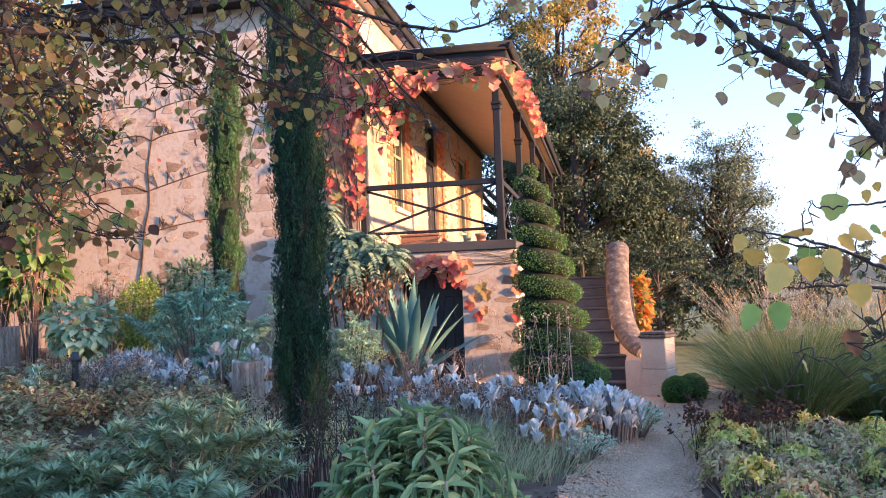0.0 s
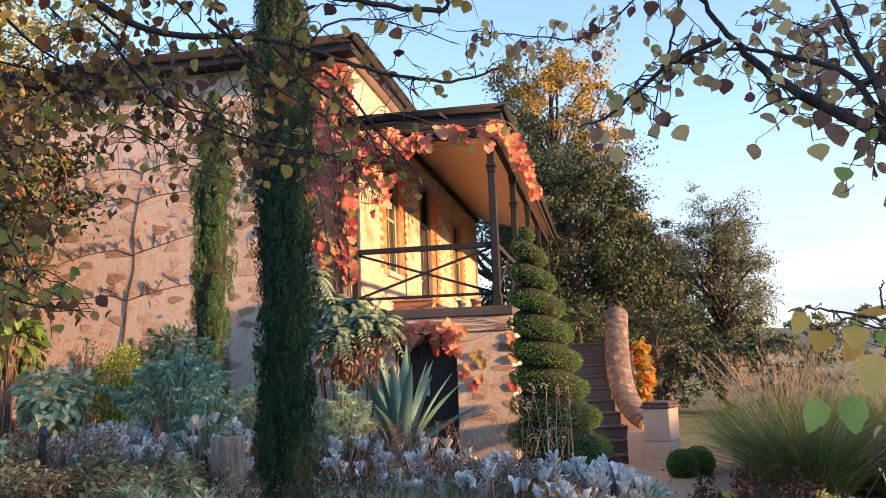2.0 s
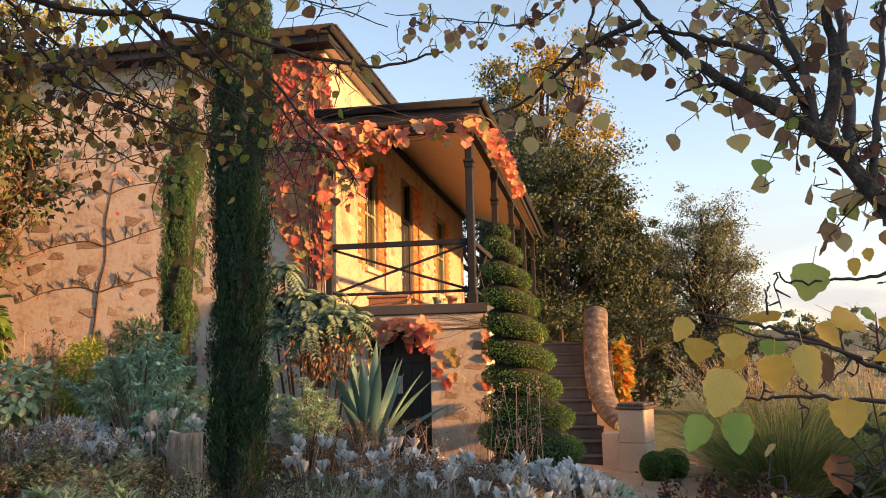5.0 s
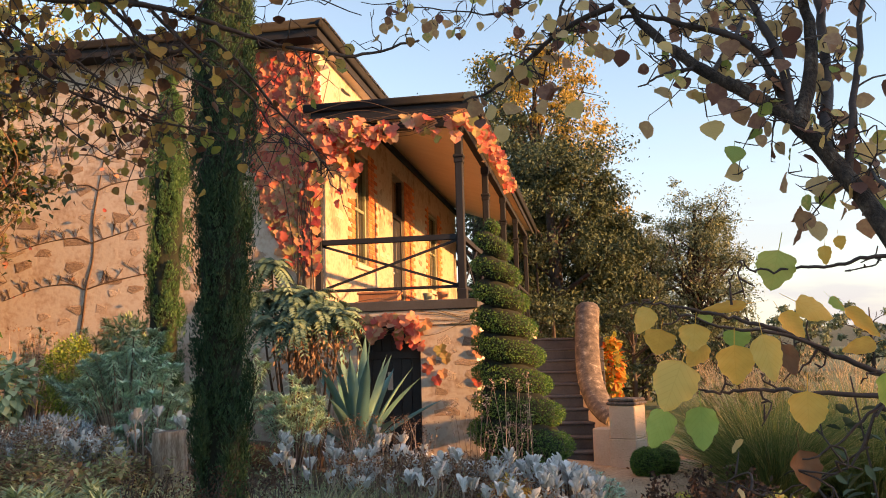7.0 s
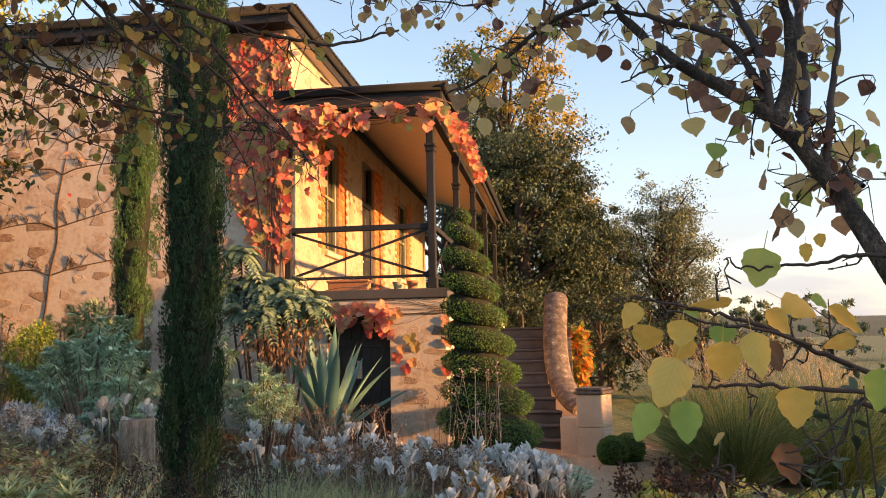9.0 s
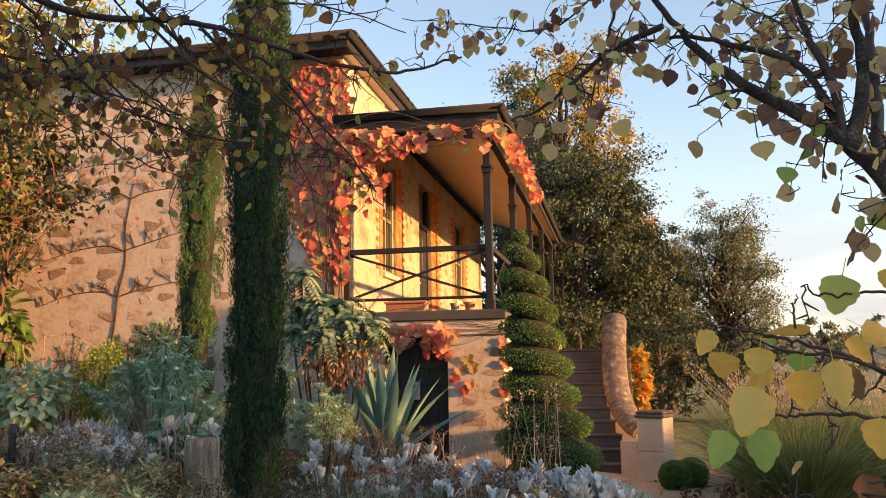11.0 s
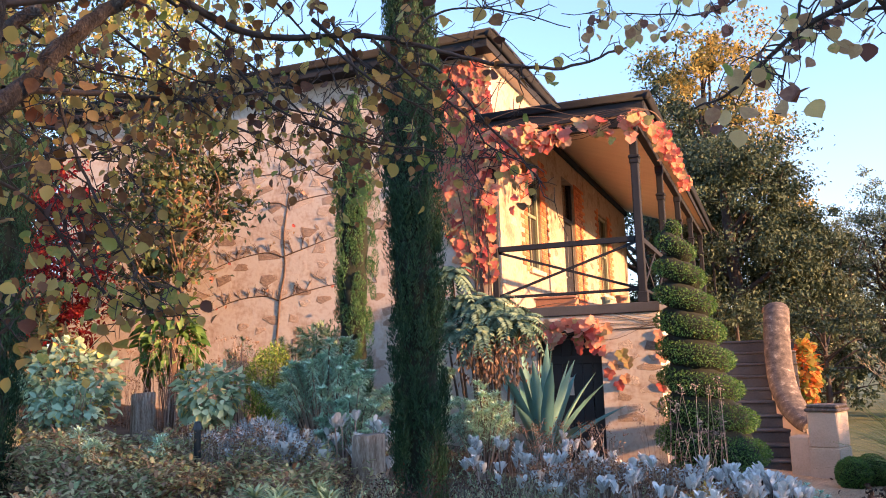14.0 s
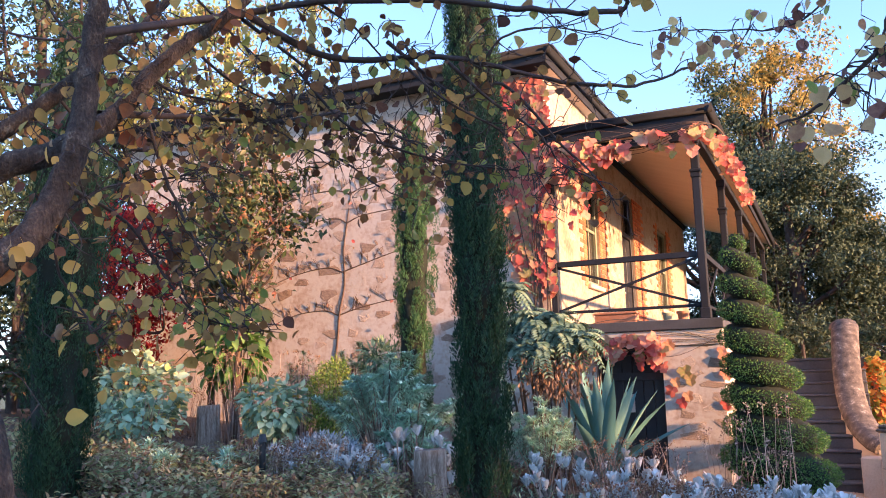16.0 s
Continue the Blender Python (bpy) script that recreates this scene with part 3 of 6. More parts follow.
# unseen wall added behind the openings to keep them dark
house("wall_backing", [(-3.7, -3.6, 0.4, 13.6, 0, 6.8)], M["room_shade"], "added dark backing wall behind the openings", "wall")
wall_base = house("wall_base", [(-2.4, -1.73, 0.0, 0.35, -0.3, 2.09), (-0.74, 0.11, 0.0, 0.35, -0.3, 2.09), (-0.25, 0.11, 0.35, 14, -0.3, 2.32)], M["mortar"], "low rubble stone wall carrying the veranda", "wall")
house("lintel", [(-2.46, 0.13, -0.03, 0.33, 2.094, 2.32)], surface("pale_sandstone", [(0.3, (0.52, 0.43, 0.33)), (0.55, (0.70, 0.60, 0.48)), (0.8, (0.60, 0.50, 0.39))], 2.5, 45, 0.9, 0.4), "pale sandstone band over the cellar doorway", "lintel", bevel=0.008)
house("veranda_floor", [(-2.397, 0.16, -0.07, 14.2, 2.324, 2.47)], M["deck"], "grey veranda floor slab with a thick edge", "floor", bevel=0.01)

# eaves, gutters and roof of the house
house("fascia", [(-11.8, -2.2, -0.38, -0.35, 6.65, 6.85), (-2.23, -2.2, -0.35, 14.3, 6.65, 6.85)], M["charcoal"], "charcoal painted fascia board", "trim", bevel=0.004)
house("eave_lining", [(-2.4, -2.21, 0.0, 14.3, 6.67, 6.70)], M["cream"], "cream eave lining", "trim")


house("eave_lining", [(-11.8, -2.21, -0.35, 0.0, 6.67, 6.70)], M["charcoal"], "charcoal eave lining", "trim")


def gutter(name, a, b, label):
    """An ogee gutter from a to b, opening up."""
    a, b = Vector(a), Vector(b)
    d = (b - a).normalized()
    out = d.cross(Vector((0, 0, 1)))
    prof = [(0, 0), (0.05, 0.0), (0.075, 0.02), (0.08, 0.06), (0.105, 0.085), (0.105, 0.11), (0.09, 0.11), (0.0, 0.06)]
    v = [tuple(p + out * o + Vector((0, 0, z))) for p in (a - d * 0.1, b + d * 0.1) for o, z in prof]
    f = [(i, (i + 1) % 8, 8 + (i + 1) % 8, 8 + i) for i in range(8)]
    ob = raw(name, v, [i for q in f for i in q] + list(range(7, -1, -1)) + list(range(8, 16)), [4] * 8 + [8, 8], M["charcoal"])
    ob.matrix_world = HM
    return tagged(ob, label, "gutter", kind="structure")


gutter("gutter", (-11.8, -0.38, 6.79), (-2.2, -0.38, 6.79), "charcoal ogee gutter along the main roof")
gutter("gutter", (-2.2, -0.38, 6.79), (-2.2, 14.3, 6.79), "charcoal ogee gutter along the main roof")
us = np.arange(-11.95, -2.04, 0.019)
vs = np.linspace(-0.46, 6.5, 14)
rv = []
for v in vs:
    for u in us:
        h = min(v + 0.46, -2.04 - u, u + 11.95)
        rv.append((u, v, 6.89 + 0.42 * h + 0.009 * math.sin(u / 0.076 * 2 * math.pi)))
w = len(us)
rq = [(a * w + b, a * w + b + 1, a * w + w + b + 1, a * w + w + b) for a in range(len(vs) - 1) for b in range(w - 1)]
roof = raw("roof", rv, rq, [4] * len(rq), M["iron"], None, True)
roof.matrix_world = HM
tagged(roof, "silvery corrugated iron hipped roof", "roof", kind="structure")

# veranda roof: iron on top, cream boards below
vr = empty("veranda_roof", "hipped veranda roof of iron with cream boarded lining", "veranda roof", HM)
TOP = [(-2.4, -0.1, 5.60), (0.16, -0.1, 5.60), (-2.4, 2.46, 6.47), (0.16, 14.5, 5.60), (-2.4, 14.5, 6.47)]
bm = bmesh.new()
tv = [bm.verts.new(p) for p in TOP]
bm.faces.new([tv[0], tv[1], tv[2]]), bm.faces.new([tv[1], tv[3], tv[4], tv[2]])
bmesh.ops.solidify(bm, geom=bm.faces[:], thickness=0.02)
part("roof_sheet", bm, M["iron"], vr, "corrugated iron sheet")
bm = bmesh.new()
v = 0.02
while v < 14.4:
    w = 0.135
    inner = max(-2.395, 0.10 - max(0.0, v)) if v < 2.5 else -2.395
    z0, z1 = 5.52, 5.52 + 0.34 * (0.10 - inner)
    if inner < 0.05:
        vs4 = [bm.verts.new(p) for p in ((0.10, v, z0), (0.10, v + w - 0.008, z0), (inner, v + w - 0.008, z1), (inner, v, z1), (0.10, v, z0 + 0.02), (0.10, v + w - 0.008, z0 + 0.02), (inner, v + w - 0.008, z1 + 0.02), (inner, v, z1 + 0.02))]
        for q in ((3, 2, 1, 0), (4, 5, 6, 7), (0, 1, 5, 4), (1, 2, 6, 5), (2, 3, 7, 6), (3, 0, 4, 7)):
            bm.faces.new([vs4[i] for i in q])
    v += w
part("lining", bm, M["cream"], vr, "cream painted tongue and groove boards")
bm = bmesh.new()
tv = [bm.verts.new((p[0], p[1], p[2] - 0.06)) for p in ((-2.395, 0.0, 5.585), (0.06, 0.0, 5.585), (-2.395, 2.4, 6.42))]
bm.faces.new(tv)
bmesh.ops.solidify(bm, geom=bm.faces[:], thickness=0.015)
part("end_lining", bm, M["cream"], vr)
boxed("fascia", (-2.42, 0.12, -0.09, -0.06, 5.30, 5.54), M["charcoal"], vr)
boxed("fascia", (0.10, 0.13, -0.06, 14.4, 5.36, 5.54), M["charcoal"], vr)
boxed("edge_beam", (-0.15, -0.03, 0.14, 14.0, 5.22, 5.36), M["charcoal"], vr)
boxed("edge_beam", (-2.38, -0.03, 0.02, 0.13, 5.16, 5.30), M["charcoal"], vr)
boxed("wall_plate", (-2.398, -2.32, 2.5, 14.0, 6.14, 6.27), M["charcoal"], vr)
gutter("gutter", (-2.42, -0.09, 5.50), (0.14, -0.09, 5.50), "charcoal ogee gutter on the veranda end")
gutter("gutter", (0.13, -0.09, 5.50), (0.13, 14.5, 5.50), "charcoal ogee gutter along the veranda")
bm = bmesh.new()
box(bm, 0.15, 0.21, 14.3, 14.36, 2.6, 5.5, bevel=0.01)
dp = part("downpipe", bm, M["charcoal"])
dp.matrix_world = HM
tagged(dp, "charcoal square downpipe at the end of the veranda", "downpipe")


def veranda_post(v, u=-0.085):
    p = empty("veranda_post", "charcoal painted square timber veranda post with a collar", "post", HM @ pose(u, v, 2.47), "veranda posts")
    shaft = boxed("shaft", (-0.06, 0.06, -0.06, 0.06, 0, 2.75), M["charcoal"], p, 0.014)
    boxed("foot", (-0.075, 0.075, -0.075, 0.075, 0, 0.16), M["charcoal"], p, 0.01)
    boxed("collar", (-0.085, 0.085, -0.085, 0.085, 2.18, 2.23), M["charcoal"], shaft, 0.012)
    boxed("collar", (-0.073, 0.073, -0.073, 0.073, 2.10, 2.18), M["charcoal"], shaft, 0.012)
    boxed("head", (-0.075, 0.075, -0.075, 0.075, 2.62, 2.75), M["charcoal"], p, 0.01)
    return p


for v in (0.08, 3.35, 6.6, 9.8, 13.2):
    veranda_post(v)
wp = empty("wall_post", "slim charcoal post fixed to the house corner", "post", HM @ pose(-2.34, 0.07, 2.47))
boxed("shaft", (-0.045, 0.045, -0.05, 0.05, 0, 2.7), M["charcoal"], wp, 0.008)


def rail_panel(a, b, crosses):
    """A railing from a to b on the deck: two rails and crossed braces."""
    a, b = Vector(a), Vector(b)
    r = empty("veranda_railing", "charcoal timber veranda railing with crossed braces", "railing", HM, "veranda railings")
    up = Vector((0, 0, 1))
    beam("top_rail", a + up * 0.96, b + up * 0.96, 0.075, 0.085, M["charcoal"], r)
    beam("bottom_rail", a + up * 0.20, b + up * 0.20, 0.045, 0.045, M["charcoal"], r)
    for i in range(crosses):
        p, q = a.lerp(b, i / crosses), a.lerp(b, (i + 1) / crosses)
        n = (b - a).normalized().cross(up) * 0.012
        beam("brace", p + up * 0.22 + n, q + up * 0.91 + n, 0.022, 0.04, M["charcoal"], r, 0.003)
        beam("brace", p + up * 0.91 - n, q + up * 0.22 - n, 0.022, 0.04, M["charcoal"], r, 0.003)
    return r


rail_panel((-2.29, 0.08, 2.47), (-0.15, 0.08, 2.47), 1)
for v0, v1 in ((0.15, 3.28), (3.42, 6.53), (6.67, 9.73), (9.87, 13.13)):
    rail_panel((-0.085, v0, 2.47), (-0.085, v1, 2.47), 2)

# openings
def sash_window(name, v0, v1, z0, z1):
    w = empty(name, "sage green sash window with dark panes in a brick surround", "window", HM, kind="structure")
    for d in ((-2.55, -2.445, v0, v0 + 0.07, z0, z1), (-2.55, -2.445, v1 - 0.07, v1, z0, z1), (-2.55, -2.445, v0, v1, z1 - 0.07, z1), (-2.55, -2.445, v0, v1, z0, z0 + 0.07)):
        boxed("window_frame", d, M["sash"], w)
    zm = (z0 + z1) / 2
    bar = boxed("sash_bar", (-2.53, -2.465, v0 + 0.07, v1 - 0.07, zm - 0.03, zm + 0.03), M["sash"], w)
    boxed("sash_bar", (-2.52, -2.475, (v0 + v1) / 2 - 0.015, (v0 + v1) / 2 + 0.015, z0 + 0.07, z1 - 0.07), M["sash"], w, 0.003)
    for za, zb in ((z0 + 0.07, zm - 0.03), (zm + 0.03, z1 - 0.07)):
        for va, vb in ((v0 + 0.07, (v0 + v1) / 2 - 0.015), ((v0 + v1) / 2 + 0.015, v1 - 0.07)):
            boxed("pane", (-2.503, -2.497, va, vb, za, zb), M["glass"], bar, 0)
    boxed("window_sill", (-2.49, -2.33, v0 - 0.05, v1 + 0.05, z0 - 0.09, z0 - 0.003), M["sandstone"], w, 0.01)


sash_window("window_1", 2.30, 3.24, 3.36, 5.49)
sash_window("window_2", 9.41, 10.69, 3.36, 5.49)
door = empty("door_1", "dark painted panelled front door with a glazed top light", "door", HM, kind="structure")
leaf = boxed("door_leaf", (-2.53, -2.49, 5.35, 6.35, 2.50, 4.72), M["darkwood"], door)
for za, zb in ((2.7, 3.3), (3.5, 4.5)):
    for va, vb in ((5.45, 5.80), (5.90, 6.25)):
        boxed("panel", (-2.49, -2.475, va, vb, za, zb), M["darkwood"], leaf)
boxed("top_light", (-2.52, -2.51, 5.35, 6.35, 4.86, 5.6), M["glass"], door, 0)
for d in ((-2.57, -2.45, 5.255, 5.35, 2.475, 5.69), (-2.57, -2.45, 6.35, 6.445, 2.475, 5.69), (-2.57, -2.45, 5.35, 6.35, 4.74, 4.84)):
    boxed("door_frame", d, M["darkwood"], door)
bm = bmesh.new()
bmesh.ops.create_uvsphere(bm, u_segments=10, v_segments=6, radius=0.03, matrix=Matrix.Translation((-2.45, 5.45, 3.45)))
part("door_knob", bm, M["iron"], leaf)
cellar = empty("door_2", "near-black boarded cellar door under the veranda", "door", HM, kind="structure")
for q in range(6):
    boxed("board", (-1.70 + q * 0.155, -1.70 + q * 0.155 + 0.149, 0.22, 0.26, -0.1, 2.02), M["darkwood"], cellar, 0.006)
for z in (0.5, 1.6):
    boxed("ledge", (-1.68, -0.79, 0.195, 0.22, z, z + 0.12), M["darkwood"], cellar)
for d in ((-1.729, -1.70, 0.1, 0.28, -0.1, 2.09), (-0.77, -0.741, 0.1, 0.28, -0.1, 2.09), (-1.70, -0.77, 0.1, 0.28, 2.02, 2.09)):
    boxed("door_frame", d, M["darkwood"], cellar)
boxed("notice", (-1.30, -1.22, 0.185, 0.193, 1.13, 1.4), M["sandstone"], cellar, 0.002)
boxed("jamb_post", (-2.30, -2.12, -0.06, -0.004, -0.1, 1.75), M["sandstone"], wall_base, 0.01)

trough = empty("planter", "low terracotta trough standing on the veranda floor", "planter", HM @ pose(-1.55, 0.75, 2.47))
bm = bmesh.new()
box(bm, -0.33, 0.33, -0.12, 0.12, 0, 0.20, bevel=0.015)
box(bm, -0.35, 0.35, -0.14, 0.14, 0.17, 0.21, bevel=0.01)
part("body", bm, M["terracotta"], trough)
boxed("soil_fill", (-0.3, 0.3, -0.1, 0.1, 0.2, 0.217), M["soil"], trough)
for u, v, r, lab in ((-0.75, 0.7, 0.075, "small glazed pot standing on the veranda floor"), (-0.55, 0.95, 0.09, "small clay flowerpot standing on the veranda floor")):
    pot = empty("flowerpot", lab, "flowerpot", HM @ pose(u, v, 2.47), "pots on the veranda")
    bm = bmesh.new()
    bmesh.ops.create_cone(bm, cap_ends=True, segments=18, radius1=r * 0.75, radius2=r, depth=r * 2, matrix=Matrix.Translation((0, 0, r)))
    bmesh.ops.create_cone(bm, cap_ends=True, segments=18, radius1=r * 1.12, radius2=r * 1.12, depth=r * 0.4, matrix=Matrix.Translation((0, 0, r * 1.9)))
    part("body", bm, M["terracotta"] if r > 0.08 else M["sash"], pot, "", False)

# ---- stairs, scrolled side wall and newel ----
SM = pose(0.2, 13.95, 0, 0, 0, -3.2)
stairs = empty("stairs", "broad flight of dark grey stone garden steps", "stairs", SM, kind="structure")
for q in range(10):
    boxed("step", (-1.0, 0.92, q * 0.29, 3.2, -0.1 + q * 0.2, 0.1 + q * 0.2 - 0.045), M["step"], stairs, 0.008)
    boxed("tread", (-1.0, 0.92, q * 0.29 - 0.035, q * 0.29 + 0.31, 0.1 + q * 0.2 - 0.042, 0.1 + q * 0.2), M["step"], stairs, 0.012)
scroll = empty("stair_wall", "curved sandstone stair wall sweeping down to a newel", "stair wall", (0, 0, 0))
prof = spline([(1.02, 17.4, 2.46), (1.02, 16.6, 2.44), (0.98, 16.2, 2.25), (0.93, 15.75, 1.72), (0.93, 15.3, 1.22), (1.02, 14.8, 0.83), (1.16, 14.3, 0.62), (1.27, 13.95, 0.55)], 7)
for nm, hw, mat, lift in (("wall_body", 0.17, "sandstone", 0.0), ("coping", 0.215, "coping", 0.12)):
    v, f = [], []
    tang = np.gradient(prof, axis=0)
    for p, t in zip(prof, tang):
        s = np.array([t[1], -t[0], 0.0])
        s = -s / np.linalg.norm(s)
        if nm == "wall_body":
            sec = [(-hw, -0.3 - p[2]), (hw, -0.3 - p[2]), (hw, 0), (-hw, 0)]
        else:
            nrm = np.cross(unit(t[None])[0], s)
            nrm = nrm if nrm[2] > 0 else -nrm
            sec = [(hw * math.cos(a), 0.13 * math.sin(a)) for a in np.linspace(0, math.pi, 7)]
            sec = [(hw, -0.05)] + sec + [(-hw, -0.05)]
        for o, z in sec:
            v.append(p + s * o + (np.array([0, 0, z]) if nm == "wall_body" else nrm * z))
    k = len(sec)
    for a in range(len(prof) - 1):
        for b in range(k):
            f.append((a * k + b, a * k + (b + 1) % k, a * k + k + (b + 1) % k, a * k + k + b))
    ob = raw(nm, v, [i for q in f for i in q] + list(range(k)) + list(range(len(v) - 1, len(v) - 1 - k, -1)), [4] * len(f) + [k, k], M[mat], scroll, nm == "coping")
    if nm == "coping":
        ob["label"] = "dark weathered rounded coping"
newel = empty("newel_pillar", "square sandstone newel pillar with a moulded cap", "pillar", pose(1.36, 13.5, -0.12, 0, 0, -28))
boxed("plinth_block", (-0.213, 0.213, -0.213, 0.213, -0.06, 0.46), M["sandstone"], newel, 0.012)
block = boxed("shaft_block", (-0.205, 0.205, -0.205, 0.205, 0.463, 0.95), M["sandstone"], newel, 0.014)
boxed("cap", (-0.235, 0.235, -0.235, 0.235, 0.95, 1.0), M["coping"], block, 0.018)
boxed("cap", (-0.215, 0.215, -0.215, 0.215, 1.0, 1.05), M["coping"], block, 0.02)
boxed("wing_block", (-0.50, -0.213, -0.17, 0.17, -0.06, 0.60), M["sandstone"], newel, 0.014)

# ---- plants: a function for each kind ----


def cypress(x, y, height, radius, mat, label, lean=(0, 0), plumes=420, per=150, loose=0.15, long=0.42):
    """A column of many upright plumes that hug the stem, each a spindle of fine scale sprays."""
    z = gz(x, y)
    t = empty("cypress", label, "cypress tree", (x, y, z))
    s = np.linspace(0, 1, 24)
    axis = np.stack([lean[0] * s, lean[1] * s, s * height], -1)
    prof = radius * (0.55 + 0.45 * np.sin(np.clip(s * 1.5 + 0.25, 0, 1.57))) * np.clip((1 - s) * 3.2, 0.02, 1) ** 0.7
    tubes("trunk", [(spline([(0, 0, -0.1), (0, 0, 0.3), (lean[0] * 0.3, lean[1] * 0.3, height * 0.4)], 4), 0.06, 0.03)], M["bark"], t)
    # solid core whose dark colour stands for shade between the plumes
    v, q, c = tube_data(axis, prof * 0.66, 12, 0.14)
    raw("shade_core", v, np.concatenate([q.ravel(), c.ravel()]), [4] * len(q) + [3] * len(c), M["core"], t, True)
    a = np.arange(plumes) * 2.399 + RNG.normal(0, 0.35, plumes)
    h = RNG.uniform(-0.03, 1, plumes) ** 1.0
    h = np.clip(h, 0, 0.985)
    lump = np.array([noise.noise((math.cos(k) * 1.6, math.sin(k) * 1.6, j * height * 0.8)) for k, j in zip(a, h)])
    rr = np.interp(h, s, prof) * (0.70 + 0.28 * lump + RNG.normal(0, loose, plumes))
    ln = long * RNG.uniform(0.55, 1.25, plumes) * np.clip((1.05 - h) * 4, 0.3, 1)
    fat = 0.052 * RNG.uniform(0.7, 1.35, plumes) * (radius / 0.29)
    i = np.repeat(np.arange(plumes), per)
    n = len(i)
    f = RNG.uniform(0, 1, n) ** 0.85
    b = RNG.uniform(0, 2 * np.pi, n)
    out = np.stack([np.cos(a), np.sin(a), np.zeros(plumes)], -1)
    across = np.stack([-np.sin(a), np.cos(a), np.zeros(plumes)], -1)
    wide = fat[i] * np.sin(np.clip(f * 0.9 + 0.12, 0, 1) * np.pi) ** 0.8 * RNG.uniform(0.55, 1.08, n)
    spread = np.cos(b)[:, None] * out[i] + np.sin(b)[:, None] * across[i]
    root = np.stack([np.interp(h, s, axis[:, 0]), np.interp(h, s, axis[:, 1]), h * height], -1)
    lift = (f * ln[i])
    pos = root[i] + out[i] * (rr[i] + lift * 0.10 * (1 - h[i]))[:, None] + spread * wide[:, None]
    pos[:, 2] += lift + 0.02
    way = spread * RNG.uniform(0.2, 0.9, (n, 1)) + np.array([0, 0, 1.0]) + RNG.normal(0, 0.28, (n, 3))
    leaves("foliage", pos, way, spread + out[i] * 0.4, RNG.uniform(0.022, 0.052, n), RNG.uniform(0.006, 0.014, n), mat, t)
    return t


def clipped(x, y, z0, points, normals, parent, mat, size=0.03, name="foliage"):
    n = len(points)
    way = normals + RNG.normal(0, 0.75, (n, 3))
    leaves(name, points, way, RNG.normal(0, 1, (n, 3)), RNG.uniform(0.7, 1.3, n) * size, RNG.uniform(0.4, 0.7, n) * size, mat, parent)


def spiral_topiary(x, y, height):
    z = gz(x, y)
    t = empty("spiral_topiary", "dark green box clipped into a tall spiral", "topiary", (x, y, z))
    tubes("trunk", [(spline([(0.12, 0, -0.1), (0.05, 0, height * 0.5), (-0.2, 0, height * 0.97)], 6), 0.05, 0.02)], M["bark"], t)
    turns, steps = 8.2, 260
    s = np.linspace(0, 1, steps)
    ph = -s * turns * 2 * np.pi + 0.6
    hz = 0.34 + (height - 0.42) * s ** 0.94
    rad = np.interp(s, [0, 0.08, 0.2, 0.5, 0.8, 1], [0.52, 0.50, 0.40, 0.31, 0.19, 0.05])
    thick = np.interp(s, [0, 0.1, 0.25, 0.6, 0.9, 1], [0.30, 0.29, 0.24, 0.205, 0.155, 0.09])
    cx = 0.12 - 0.36 * s
    line = np.stack([cx + np.cos(ph) * rad * 0.62, np.sin(ph) * rad * 0.62, hz], -1)
    # dark tube under the clipped leaves, its shade painted in
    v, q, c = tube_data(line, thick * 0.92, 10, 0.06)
    raw("shade_core", v, np.concatenate([q.ravel(), c.ravel()]), [4] * len(q) + [3] * len(c), M["core"], t, True)
    n = 70000
    i = RNG.choice(steps, n, p=thick * (rad + 0.1) / (thick * (rad + 0.1)).sum())
    d = ball_points(n)
    flat = np.array([1.0, 1.0, 0.62])
    out = unit(np.stack([np.cos(ph[i]), np.sin(ph[i]), np.zeros(n)], -1))
    pos = line[i] + d * flat * thick[i][:, None] * RNG.uniform(0.95, 1.08, (n, 1)) + out * (rad[i] * 0.18)[:, None]
    clipped(x, y, z, pos, d, t, M["box"], 0.027)
    b = 14000
    d = ball_points(b)
    d[:, 2] = np.abs(d[:, 2]) * 0.9 - 0.12
    clipped(x, y, z, d * (0.62, 0.62, 0.44) + (0.12, 0, 0.1), d, t, M["box"], 0.034, "base_growth")
    return t


def box_ball(x, y, r):
    t = empty("box_ball", "small clipped round ball of dark green box", "shrub", (x, y, gz(x, y)), "box balls by the pillar")
    # dark sphere whose colour stands for the shade within the ball
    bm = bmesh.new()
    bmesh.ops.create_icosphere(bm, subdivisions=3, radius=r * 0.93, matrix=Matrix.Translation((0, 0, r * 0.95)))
    part("shade_core", bm, M["core"], t)
    d = ball_points(5200)
    clipped(x, y, 0, d * r * RNG.uniform(0.93, 1.04, (5200, 1)) + (0, 0, r * 0.95), d, t, M["box"], 0.026)


